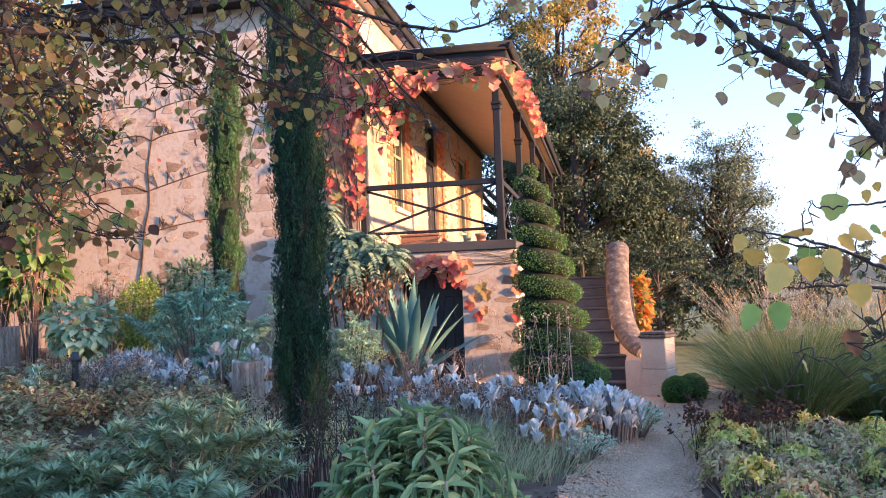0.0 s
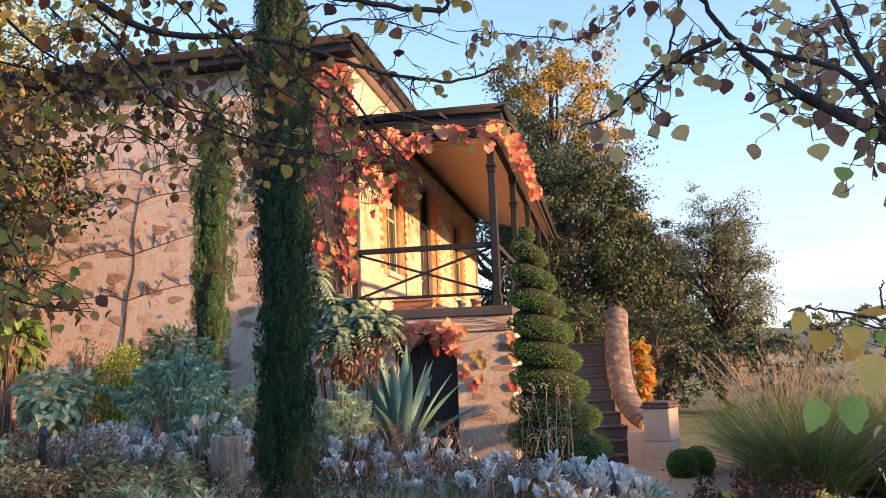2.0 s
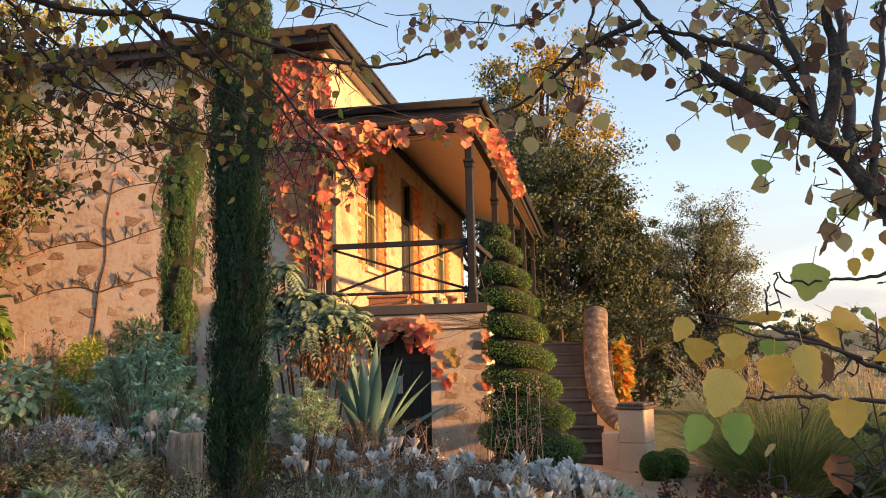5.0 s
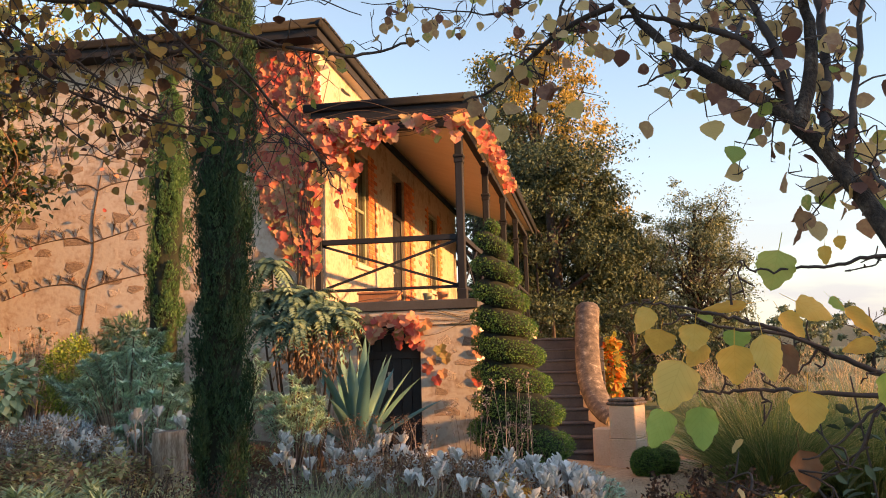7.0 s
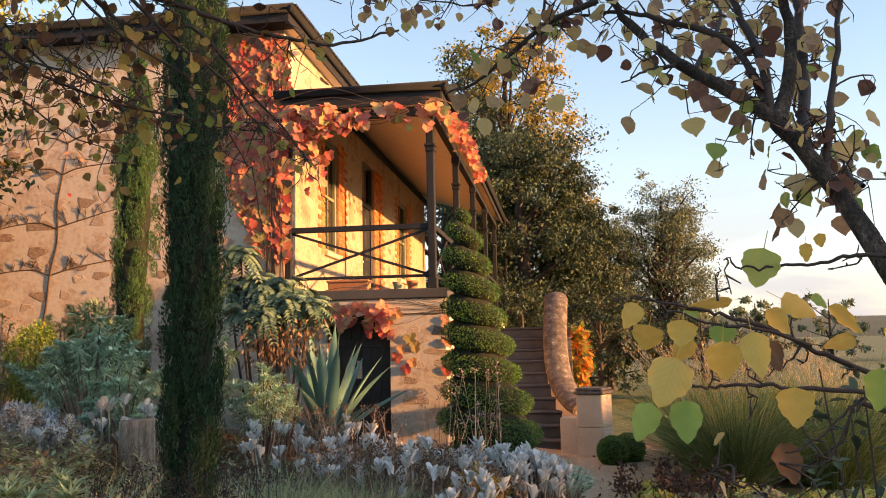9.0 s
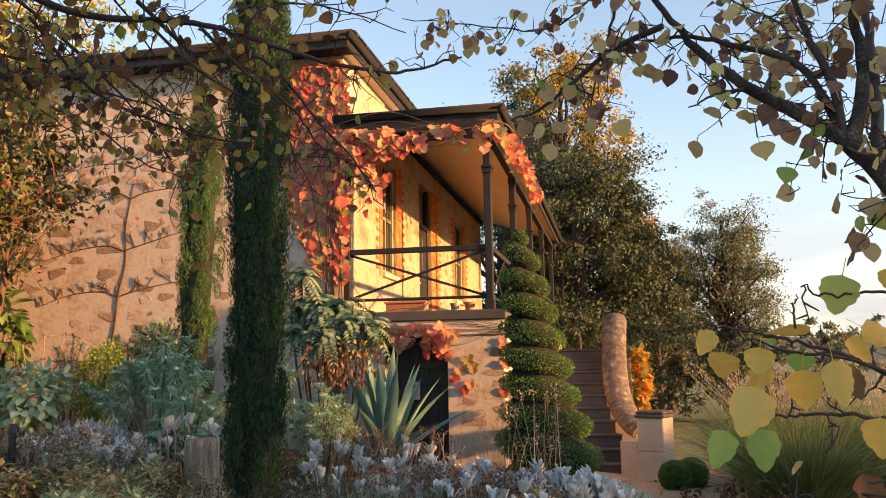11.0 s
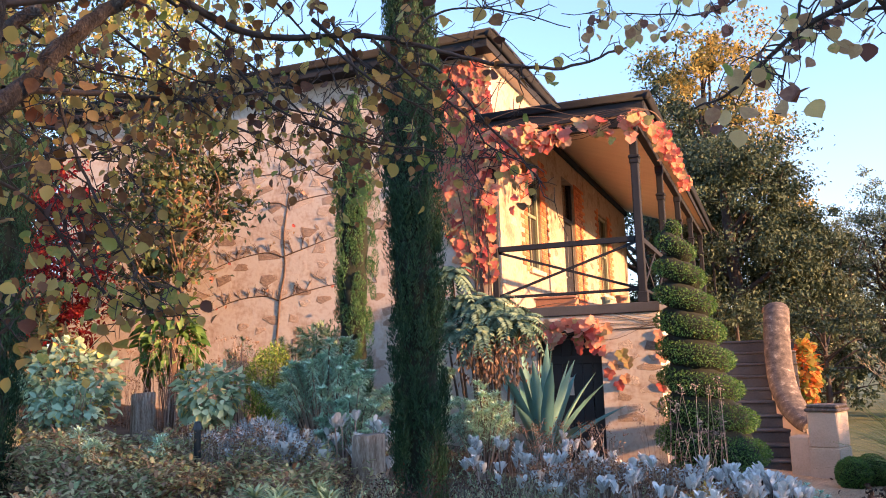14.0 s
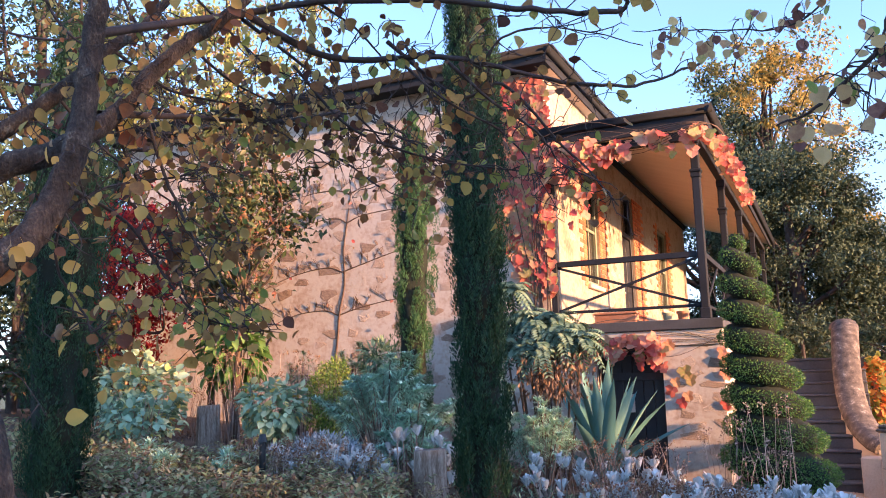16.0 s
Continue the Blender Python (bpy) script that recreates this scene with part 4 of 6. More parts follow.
def whorled_shrub(name, label, x, y, rx, ry, height, stems, mat, leaf=0.10, width=0.012, lower=0.35, cat="shrub", droop=0.25, dense=70):
    """Arching stems set round with narrow leaves that stand out and hang, like bottle brushes."""
    z = gz(x, y)
    t = empty(name, label, cat, (x, y, z))
    lines, P, W, Lh = [], [], [], []
    for k in range(stems):
        a, r = k * 2.399 + RNG.normal(0, 0.25), ((k + 0.5) / stems) ** 0.5
        ex, ey = math.cos(a) * r * rx, math.sin(a) * r * ry
        h = height * (1 - 0.42 * r * r) * RNG.uniform(0.72, 1.05)
        l = spline([(ex * 0.2, ey * 0.2, 0), (ex * 0.55, ey * 0.55, h * 0.55), (ex * 0.9, ey * 0.9, h * 0.93), (ex * 1.1, ey * 1.1, h)], 6)
        lines.append((l, 0.010, 0.005))
        f = lower + (1 - lower) * RNG.uniform(0, 1, dense) ** 0.6
        p = np.stack([np.interp(f, np.linspace(0, 1, len(l)), l[:, i]) for i in range(3)], -1)
        b = RNG.uniform(0, 2 * np.pi, dense)
        up = (f - lower) / (1 - lower)
        w = np.stack([np.cos(b) + 0.3 * math.cos(a) * r, np.sin(b) + 0.3 * math.sin(a) * r, up ** 2 * 1.3 - droop - 0.15], -1)
        P.append(p), W.append(w), Lh.append(leaf * (1.1 - 0.4 * up ** 4) * (0.8 + 0.4 * up))
    tubes("stem_growth", lines, M["drytwig"], t, 4)
    P, W, Lh = np.concatenate(P), np.concatenate(W), np.concatenate(Lh)
    leaves("foliage", P, W + RNG.normal(0, 0.12, W.shape), (0, 0, 1), Lh * RNG.uniform(0.8, 1.2, len(P)), width, mat, t, "strip")
    return t


def rosette_shrub(name, label, x, y, rx, ry, height, heads, mat, leaf=0.10, ratio=0.24, per=10, cat="shrub", group="", skirt=0.35):
    """A dome of leaf rosettes, each on a stem of its own, with leaves spread round its tip."""
    t = empty(name, label, cat, (x, y, gz(x, y)), group) if group else empty(name, label, cat, (x, y, gz(x, y)))
    lines, P, W, U = [], [], [], []
    for k in range(heads):
        a, e = k * 2.399 + RNG.normal(0, 0.2), RNG.uniform(0, 1) ** 0.8
        lift = height * (skirt + (1 - skirt) * math.sqrt(max(0, 1 - e * e))) * RNG.uniform(0.82, 1.03)
        c = np.array([math.cos(a) * e * rx, math.sin(a) * e * ry, lift])
        axis = np.array([math.cos(a) * e * 1.1, math.sin(a) * e * 1.1, 1.0 - 0.3 * e]) + RNG.normal(0, 0.2, 3)
        axis /= np.linalg.norm(axis)
        lines.append((spline([(c[0] * 0.3, c[1] * 0.3, -0.02), (c[0] * 0.75, c[1] * 0.75, c[2] * 0.55), tuple(c)], 3), 0.007, 0.004))
        u = np.cross(axis, (0.3, 0.8, 0.1))
        u /= np.linalg.norm(u)
        w = np.cross(axis, u)
        for q in range(per):
            b = q * 2.399 + a
            f = q / per
            P.append(c - axis * leaf * 0.7 * f)
            W.append((u * math.cos(b) + w * math.sin(b)) + axis * (0.75 - 0.9 * f) - np.array([0, 0, 0.15]))
            U.append(axis)
    tubes("stem_growth", lines, M["drytwig"], t, 4)
    n = len(P)
    L = leaf * RNG.uniform(0.75, 1.2, n)
    leaves("foliage", np.array(P), np.array(W), np.array(U), L, L * ratio, mat, t, "oval")
    return t


def leafy_shrub(name, label, x, y, rx, ry, height, count, mat, leaf=0.09, ratio=0.7, shape="oval", base=0.1, cat="shrub", hang=0.35, stems=14, stemmat="drytwig"):
    z = gz(x, y)
    t = empty(name, label, cat, (x, y, z))
    lines, tips = [], []
    for _ in range(stems):
        d = ball_points(1)[0]
        e = np.array([d[0] * rx * 0.8, d[1] * ry * 0.8, base + (height - base) * RNG.uniform(0.55, 0.97)])
        lines.append((spline([(e[0] * 0.2, e[1] * 0.2, -0.03), (e[0] * 0.6, e[1] * 0.6, e[2] * 0.55), tuple(e)], 5), 0.009, 0.003))
    tubes("stem_growth", lines, M[stemmat], t, 5)
    d = ball_points(count)
    r = RNG.uniform(0.35, 1, count) ** 0.45
    lump = np.array([noise.noise((p[0] * 2.1 + x, p[1] * 2.1 + y, p[2] * 2.1)) for p in d])
    pos = d * (r * (0.9 + 0.35 * lump))[:, None] * (rx, ry, (height - base) / 2) + (0, 0, base + (height - base) / 2)
    pos[:, 2] = np.maximum(pos[:, 2], 0.03)
    way = d * 0.8 + RNG.normal(0, 0.5, (count, 3)) + (0, 0, -hang)
    up = d * 0.6 + (0, 0, 0.8) + RNG.normal(0, 0.3, (count, 3))
    L = leaf * RNG.uniform(0.65, 1.25, count)
    leaves("foliage", pos, way, up, L, L * ratio, mat, t, shape)
    return t


def succulent_patch(name, label, x, y, rx, ry, height, heads, mat):
    """A patch of upright rosettes of thick paddle leaves on short bare stems."""
    t = empty(name, label, "succulent", (x, y, gz(x, y)))
    P, W, U, Lh, lines = [], [], [], [], []
    for _ in range(int(heads * 0.5)):
        a, r = RNG.uniform(0, 2 * np.pi), RNG.uniform(0, 1) ** 0.5
        ex, ey = math.cos(a) * r * rx, math.sin(a) * r * ry
        h = height * RNG.uniform(0.45, 1.05) * (1 - 0.35 * r) + gz(x + ex, y + ey) - gz(x, y)
        lines.append((spline([(ex * 0.8, ey * 0.8, -0.05), (ex * 0.9, ey * 0.9, h * 0.5), (ex, ey, h)], 4), 0.010, 0.007))
        k = RNG.integers(10, 17)
        b = RNG.uniform(0, 2 * np.pi, k)
        w = np.stack([np.cos(b), np.sin(b), RNG.uniform(0.7, 3.2, k)], -1)
        P.append(np.tile((ex, ey, h), (k, 1)) + RNG.normal(0, 0.012, (k, 3)))
        W.append(w), U.append(np.stack([-np.cos(b), -np.sin(b), np.full(k, 0.5)], -1)), Lh.append(RNG.uniform(0.075, 0.145, k))
    tubes("stem_growth", lines, M["drytwig"], t, 5)
    P, W, U, Lh = (np.concatenate(q) for q in (P, W, U, Lh))
    leaves("foliage", P, W, U, Lh, Lh * RNG.uniform(0.34, 0.50, len(P)), mat, t, "paddle")
    return t


def tuft(name, label, x, y, r, height, count, mat, width=0.008, spread=0.5, droop=0.25, cat="grass"):
    z = gz(x, y)
    t = empty(name, label, cat, (x, y, z))
    a, q = RNG.uniform(0, 2 * np.pi, count), RNG.uniform(0, 1, count) ** 0.5
    root = np.stack([np.cos(a) * q * r, np.sin(a) * q * r, np.full(count, -0.02)], -1)
    way = np.stack([np.cos(a) * q * spread, np.sin(a) * q * spread, np.ones(count)], -1) + RNG.normal(0, 0.17, (count, 3))
    blades("blade_growth", root, way, height * RNG.uniform(0.55, 1.1, count), width * RNG.uniform(0.6, 1.2, count), droop * RNG.uniform(0.3, 1.5, count), mat, t)
    return t


def ground_cover(name, label, x0, x1, y0, y1, height, count, mat, leaf=0.05, shape="fold", cat="ground cover", ratio=0.5, clump=2.2):
    n = count * 2
    p = np.stack([RNG.uniform(x0, x1, n), RNG.uniform(y0, y1, n)], -1)
    f = np.array([noise.noise((a * clump, b * clump, 1.7)) for a, b in p])
    edge = np.minimum(np.minimum(p[:, 0] - x0, x1 - p[:, 0]) / (0.12 * (x1 - x0)), np.minimum(p[:, 1] - y0, y1 - p[:, 1]) / (0.12 * (y1 - y0)))
    keep = (f > -0.22) & (edge + f * 1.5 > RNG.uniform(0, 1, n) * 0.7)
    p, f = p[keep][:count], f[keep][:count]
    n = len(p)
    z = ground_z(p[:, 0], p[:, 1]) + height * RNG.uniform(0.05, 1, n) ** 0.7 * (0.65 + 0.7 * f)
    way = RNG.normal(0, 1, (n, 3)) * (1, 1, 0.5) + (0, 0, 0.35)
    L = leaf * RNG.uniform(0.6, 1.3, n)
    ob = leaves(name, np.column_stack([p, z]), way, (0, 0, 1), L, L * ratio, mat, None, shape)
    return tagged(ob, label, cat, kind="stuff")


def dry_stalks(name, label, x, y, rx, ry, height, count, heads=True, mat="drytwig", headmat="drytwig", cat="dry stems", head=0.035):
    t = empty(name, label, cat, (x, y, gz(x, y)))
    lines, P = [], []
    for _ in range(count):
        a, r = RNG.uniform(0, 2 * np.pi), RNG.uniform(0, 1) ** 0.5
        ex, ey = math.cos(a) * r * rx, math.sin(a) * r * ry
        h = height * RNG.uniform(0.5, 1.1)
        tip = (ex + RNG.normal(0, 0.08), ey + RNG.normal(0, 0.08), h)
        lines.append((spline([(ex, ey, -0.03), (ex + RNG.normal(0, 0.03), ey + RNG.normal(0, 0.03), h * 0.5), tip], 3), 0.0045, 0.002))
        P += [np.array(tip) + RNG.normal(0, 0.025, 3) for _ in range(14 if heads else 3)]
    tubes("stalk_growth", lines, M[mat], t, 4)
    P = np.array(P)
    leaves("seed_growth", P, RNG.normal(0, 1, (len(P), 3)), RNG.normal(0, 1, (len(P), 3)), head * RNG.uniform(0.5, 1.2, len(P)), head * 0.5, M[headmat], t)
    return t


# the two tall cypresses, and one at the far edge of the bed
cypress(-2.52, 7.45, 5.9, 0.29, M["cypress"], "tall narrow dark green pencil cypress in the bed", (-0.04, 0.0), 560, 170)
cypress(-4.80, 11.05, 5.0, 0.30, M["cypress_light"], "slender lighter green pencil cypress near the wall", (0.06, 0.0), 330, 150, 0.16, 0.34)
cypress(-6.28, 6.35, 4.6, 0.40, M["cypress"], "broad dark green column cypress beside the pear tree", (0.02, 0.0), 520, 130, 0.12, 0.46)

spiral_topiary(-0.31, 12.2, 3.55)
for bx, by, br in ((1.50, 12.55, 0.205), (1.76, 12.8, 0.21)):
    box_ball(bx, by, br)

# agave
ag = empty("agave", "large blue-green agave with stiff upright blades", "agave", (-2.30, 11.55, gz(-2.3, 11.55) + 0.12))
for q in range(25):
    a = q * 2.399 + 0.5
    tilt = 0.04 + 0.027 * q if q < 21 else 0.9
    L = RNG.uniform(1.25, 1.6) * (1.0 if q < 20 else 0.8)
    s = np.linspace(0, 1, 9)
    bend = 0.08 + 0.02 * q
    rr = 0.06 + L * (np.sin(tilt) * s + bend * s * s * 0.4)
    zz = 0.05 + L * (np.cos(tilt) * s - bend * s * s * 0.18)
    w = 0.088 * np.interp(s, [0, 0.15, 0.45, 0.75, 1], [0.75, 0.7, 1, 0.72, 0.02])
    v = []
    for r_, z_, w_ in zip(rr, zz, w):
        for o, dz in ((-1, 0.35), (-0.5, 0.05), (0, -0.12), (0.5, 0.05), (1, 0.35)):
            nx, nz = -math.cos(tilt + 0.2), math.sin(tilt + 0.2)
            p = (r_ + nx * dz * w_ * 0.9, o * w_, z_ + nz * dz * w_ * 0.9)
            v.append((p[0] * math.cos(a) - p[1] * math.sin(a), p[0] * math.sin(a) + p[1] * math.cos(a), p[2]))
    f = [(i * 5 + k, i * 5 + k + 1, i * 5 + k + 6, i * 5 + k + 5) for i in range(8) for k in range(4)]
    raw("blade", v, f, [4] * len(f), M["agave"], ag, True)

# blue-green shrub with feathered leaves beside the cellar door
mel = empty("feathered_shrub", "sea green shrub with toothed feathered leaves and dead lower leaves", "shrub", (-2.95, 11.3, gz(-2.95, 11.3)))
lines, P, W, U, LL, DP, DW = [], [], [], [], [], [], []
HEADS = ((-0.46, 0.0, 2.62), (-0.30, 0.12, 2.25), (-0.62, 0.05, 2.2), (-0.1, -0.15, 2.08), (0.22, -0.2, 1.98), (0.48, -0.1, 1.92), (0.1, 0.05, 2.2), (-0.02, -0.3, 1.78), (-0.38, -0.25, 1.85), (0.32, 0.12, 2.05))
for c in HEADS:
    c = np.array(c)
    lines.append((spline([(c[0] * 0.4, c[1] * 0.3, -0.1), (c[0] * 0.8, c[1] * 0.7, c[2] * 0.55), tuple(c)], 5), 0.022, 0.012))
    for k in range(22):
        a = k * 2.399 + RNG.normal(0, 0.2)
        lift = 1.1 - 0.085 * k
        fl, d = RNG.uniform(0.33, 0.46), np.array([math.cos(a), math.sin(a), lift])
        d /= np.linalg.norm(d)
        s = np.linspace(0.16, 1, 10)
        mid = c + d * (s * fl)[:, None] - np.array([0, 0, 1]) * (s ** 2 * fl * 0.62)[:, None]
        side = np.cross(d, (0, 0, 1))
        side /= np.linalg.norm(side)
        for m_, s_ in zip(mid, s):
            for sg in (-1, 1):
                P.append(m_), W.append(side * sg + d * 0.3 - np.array([0, 0, 0.55])), U.append((d[0] * 1.2, d[1] * 1.2 - 0.3, 0.5)), LL.append(0.115 * (1.1 - 0.7 * abs(s_ - 0.45)))
for q in range(480):
    DP.append((RNG.normal(0.14, 0.24), RNG.normal(-0.25, 0.2), RNG.uniform(1.15, 1.75))), DW.append((RNG.normal(0, 0.35), RNG.normal(0, 0.35), -1))
tubes("stem_growth", lines, M["vinewood"], mel, 6)
leaves("foliage", P, W, U, np.array(LL), np.array(LL) * 0.36, M["mel"], mel)
leaves("dead_foliage", DP, DW, RNG.normal(0, 1, (480, 3)), RNG.uniform(0.05, 0.12, 480), RNG.uniform(0.02, 0.05, 480), M["dead"], mel)["label"] = "brown withered leaves"

# blue spurges and other shrubs of the bed
whorled_shrub("blue_spurge", "big blue-green spurge with bottlebrush stems", -4.7, 9.95, 0.92, 0.55, 1.6, 52, M["blue"], 0.125, 0.016, 0.35, droop=0.35, dense=210)
whorled_shrub("blue_spurge", "blue-green spurge with bottlebrush stems beside the cypress", -4.15, 9.5, 0.42, 0.4, 1.05, 44, M["blue"], 0.12, 0.014, 0.3, dense=140)
whorled_shrub("blue_spurge", "blue-green spurge between the cypresses", -3.75, 10.9, 0.5, 0.4, 1.55, 28, M["blue"], 0.125, 0.015, 0.4, droop=0.35, dense=190)
whorled_shrub("blue_spurge", "blue-green spurge below the espalier", -5.9, 11.2, 0.5, 0.35, 1.3, 34, M["bluedark"], 0.13, 0.014, 0.4, droop=0.4, dense=100)
whorled_shrub("blue_spurge", "small blue-green spurge in front of the dead leaves", -2.85, 10.5, 0.42, 0.35, 1.15, 44, M["blue"], 0.12, 0.013, 0.3, dense=130)
whorled_shrub("blue_spurge", "blue-green spurge against the end wall", -6.2, 12.0, 0.45, 0.3, 1.75, 26, M["bluedark"], 0.13, 0.013, 0.6)
whorled_shrub("blue_spurge", "blue-green spurge against the end wall", -7.2, 12.0, 0.4, 0.3, 1.45, 22, M["bluedark"], 0.12, 0.013, 0.6)
whorled_shrub("blue_spurge", "blue-green spurge below the espalier", -5.35, 11.9, 0.4, 0.3, 1.5, 22, M["bluedark"], 0.12, 0.013, 0.55)
whorled_shrub("foreground_spurge", "dark blue-green spurge with long narrow leaves by the path", -2.35, 4.75, 0.62, 0.5, 0.80, 60, M["bluedark"], 0.115, 0.013, 0.45, droop=0.05, dense=120)
whorled_shrub("foreground_spurge", "dark blue-green spurge with long narrow leaves by the path", -3.15, 4.2, 0.5, 0.42, 0.55, 52, M["bluedark"], 0.115, 0.013, 0.45, droop=0.05, dense=120)
whorled_shrub("foreground_spurge", "dark blue-green spurge with long narrow leaves by the path", -2.05, 3.95, 0.42, 0.35, 0.60, 26, M["bluedark"], 0.12, 0.016, 0.5, droop=0.1)
rosette_shrub("honey_spurge", "fresh green spurge with whorls of finger-like leaves close to the path", -0.57, 2.5, 0.36, 0.30, 1.22, 190, M["honey"], 0.09, 0.22, 11, skirt=0.5)
leafy_shrub("yellow_green_shrub", "small-leaved yellow-green shrub by the wall", -6.05, 11.0, 0.40, 0.36, 1.5, 6500, M["boxyellow"], 0.042, 0.5, "fold", 0.1)
leafy_shrub("feathered_shrub", "small dark green plant with feathered leaves by the wall", -5.54, 11.5, 0.34, 0.3, 1.75, 700, M["bluedark"], 0.15, 0.25, "strip", 0.9)
leafy_shrub("felt_leaf_shrub", "grey-green shrub with large soft felted leaves", -8.25, 9.6, 0.75, 0.6, 1.32, 900, M["felt"], 0.125, 0.72, "oval", 0.15)
leafy_shrub("felt_leaf_shrub", "rounded grey-green shrub with large soft felted leaves", -6.0, 9.45, 0.48, 0.42, 1.18, 520, M["felt"], 0.115, 0.74, "oval", 0.35)
leafy_shrub("felt_leaf_shrub", "grey-green felted shrub under the pear tree", -7.6, 8.9, 0.5, 0.5, 0.85, 420, M["felt"], 0.11, 0.72, "oval", 0.1)
leafy_shrub("broad_leaf_shrub", "shrub with big glossy green and yellow leaves", -7.95, 11.3, 0.55, 0.4, 2.0, 330, M["bright"], 0.26, 0.42, "oval", 0.7, hang=0.6)
leafy_shrub("silver_lavender", "silvery filigree shrub among dry stems", -5.1, 9.2, 0.55, 0.45, 0.62, 4200, M["santolina"], 0.05, 0.3, "strip", 0.0, hang=-0.4)
leafy_shrub("silver_lavender", "silvery filigree shrub among dry stems", -4.35, 8.7, 0.4, 0.35, 0.5, 2400, M["santolina"], 0.05, 0.3, "strip", 0.0, hang=-0.4)
leafy_shrub("silver_lavender", "silvery shrub beside the lamp", -5.6, 8.8, 0.35, 0.3, 0.45, 1800, M["santolina"], 0.045, 0.3, "strip", 0.0, hang=-0.4)
for sx, sy, rx, ry, h, k, lab in ((-4.6, 8.5, 0.7, 0.4, 0.55, 44, "pale succulents on bare stems among dry stalks"), (-3.9, 8.95, 0.5, 0.35, 0.78, 40, "pale succulent on bare stems near the stump"), (-2.3, 9.6, 0.75, 0.5, 0.62, 38, "pale silver-blue succulents below the agave"), (-1.45, 9.3, 0.7, 0.5, 0.62, 44, "pale silver-blue succulents below the agave"),
                                  (-0.75, 9.0, 0.6, 0.55, 0.60, 62, "pale silver-blue succulents in a drift"), (-0.2, 9.6, 0.5, 0.55, 0.58, 70, "pale silver-blue succulents in a drift"), (0.32, 9.15, 0.36, 0.46, 0.60, 150, "dense mound of pale silver-blue succulents beside the path"),
                                  (-0.25, 8.2, 0.3, 0.3, 0.5, 34, "pale silver-blue succulents beside the path"), (-0.9, 10.4, 0.7, 0.5, 0.6, 40, "pale silver-blue succulents near the topiary"), (-1.8, 10.5, 0.6, 0.4, 0.6, 40, "pale silver-blue succulents near the doorway")):
    succulent_patch("silver_succulents", lab, sx, sy, rx, ry, h, k, M["silver"])
whorled_shrub("blue_cushion", "low blue-green cushion beside the path", 0.66, 9.45, 0.26, 0.36, 0.46, 60, M["blue"], 0.06, 0.008, 0.3, dense=60)
whorled_shrub("blue_cushion", "low blue-green cushion beside the path", 0.05, 7.95, 0.28, 0.25, 0.3, 30, M["blue"], 0.055, 0.008, 0.3, dense=46)
leafy_shrub("low_green_mound", "amber yellow mound among the succulents", -0.22, 8.75, 0.28, 0.3, 0.46, 2200, M["amber"], 0.05, 0.5, "fold", 0.0)
tuft("strap_leaf_clump", "clump of grey-green strap leaves", -2.95, 6.5, 0.28, 0.62, 90, M["fern"], 0.03, 0.8, 0.3, "strap leaves")
tuft("strap_leaf_clump", "clump of grey-green strap leaves", -2.45, 6.2, 0.25, 0.5, 70, M["fern"], 0.03, 0.8, 0.3, "strap leaves")
for tx, ty, k in ((-1.9, 7.4, 500), (-1.3, 7.6, 500), (-0.8, 7.2, 380), (-2.0, 8.3, 380), (-3.2, 7.3, 320), (-1.2, 8.4, 300), (-0.4, 7.4, 220)):
    tuft("dry_grass_tuft", "thin tuft of sage and straw coloured grass", tx, ty, 0.42, 0.5, k, M["greygrass"], 0.006, 0.5, 0.25)
dry_stalks("dry_flower_stalks", "dry flower stalks with brown heads before the topiary", -0.45, 11.0, 0.55, 0.3, 1.25, 34)
dry_stalks("dry_flower_stalks", "dark dried seed stalks in the bed", -1.9, 5.6, 0.6, 0.45, 0.75, 150, True, "twig", "seed", head=0.025)
dry_stalks("dry_flower_stalks", "dry brown stalks among silver shrubs", -4.9, 8.3, 0.9, 0.5, 0.55, 150, True, "drytwig", "dead", head=0.03)
dry_stalks("dry_flower_stalks", "dry purple-brown stalks behind the felted shrubs", -7.4, 10.9, 1.2, 0.4, 1.3, 120, True, "drytwig", "dead", head=0.035)
dry_stalks("dry_flower_stalks", "tangled brown stalks among the succulents", -1.2, 9.2, 0.9, 0.5, 0.5, 170, True, "drytwig", "dead", head=0.04)
dry_stalks("dry_flower_stalks", "tangled brown stalks among the succulents", -0.3, 8.9, 0.5, 0.6, 0.42, 110, True, "drytwig", "dead", head=0.04)
dry_stalks("dry_flower_stalks", "dry stalks under the agave", -1.9, 10.6, 0.8, 0.4, 0.7, 110, True, "drytwig", "dead", head=0.03)
dry_stalks("wall_dry_grass", "straw coloured dry stalks against the wall", -6.7, 11.6, 0.7, 0.3, 1.2, 160, False, "drytwig", "plume", head=0.04)
ground_cover("rusty_groundcover", "rust and yellow autumn ground cover leaves", -8.6, -3.4, 6.4, 8.8, 0.5, 19000, M["rust"], 0.065, "oval", ratio=0.55)
ground_cover("rusty_groundcover", "rust and yellow autumn ground cover leaves", -5.6, -2.9, 4.9, 7.0, 0.34, 8000, M["rust"], 0.07, "oval", ratio=0.55)
ground_cover("sedum_bed", "lime green and buff sedum foliage beside the path", 1.05, 4.2, 5.0, 9.3, 0.26, 9000, M["lime"], 0.05, "oval", ratio=0.55, clump=3.4)
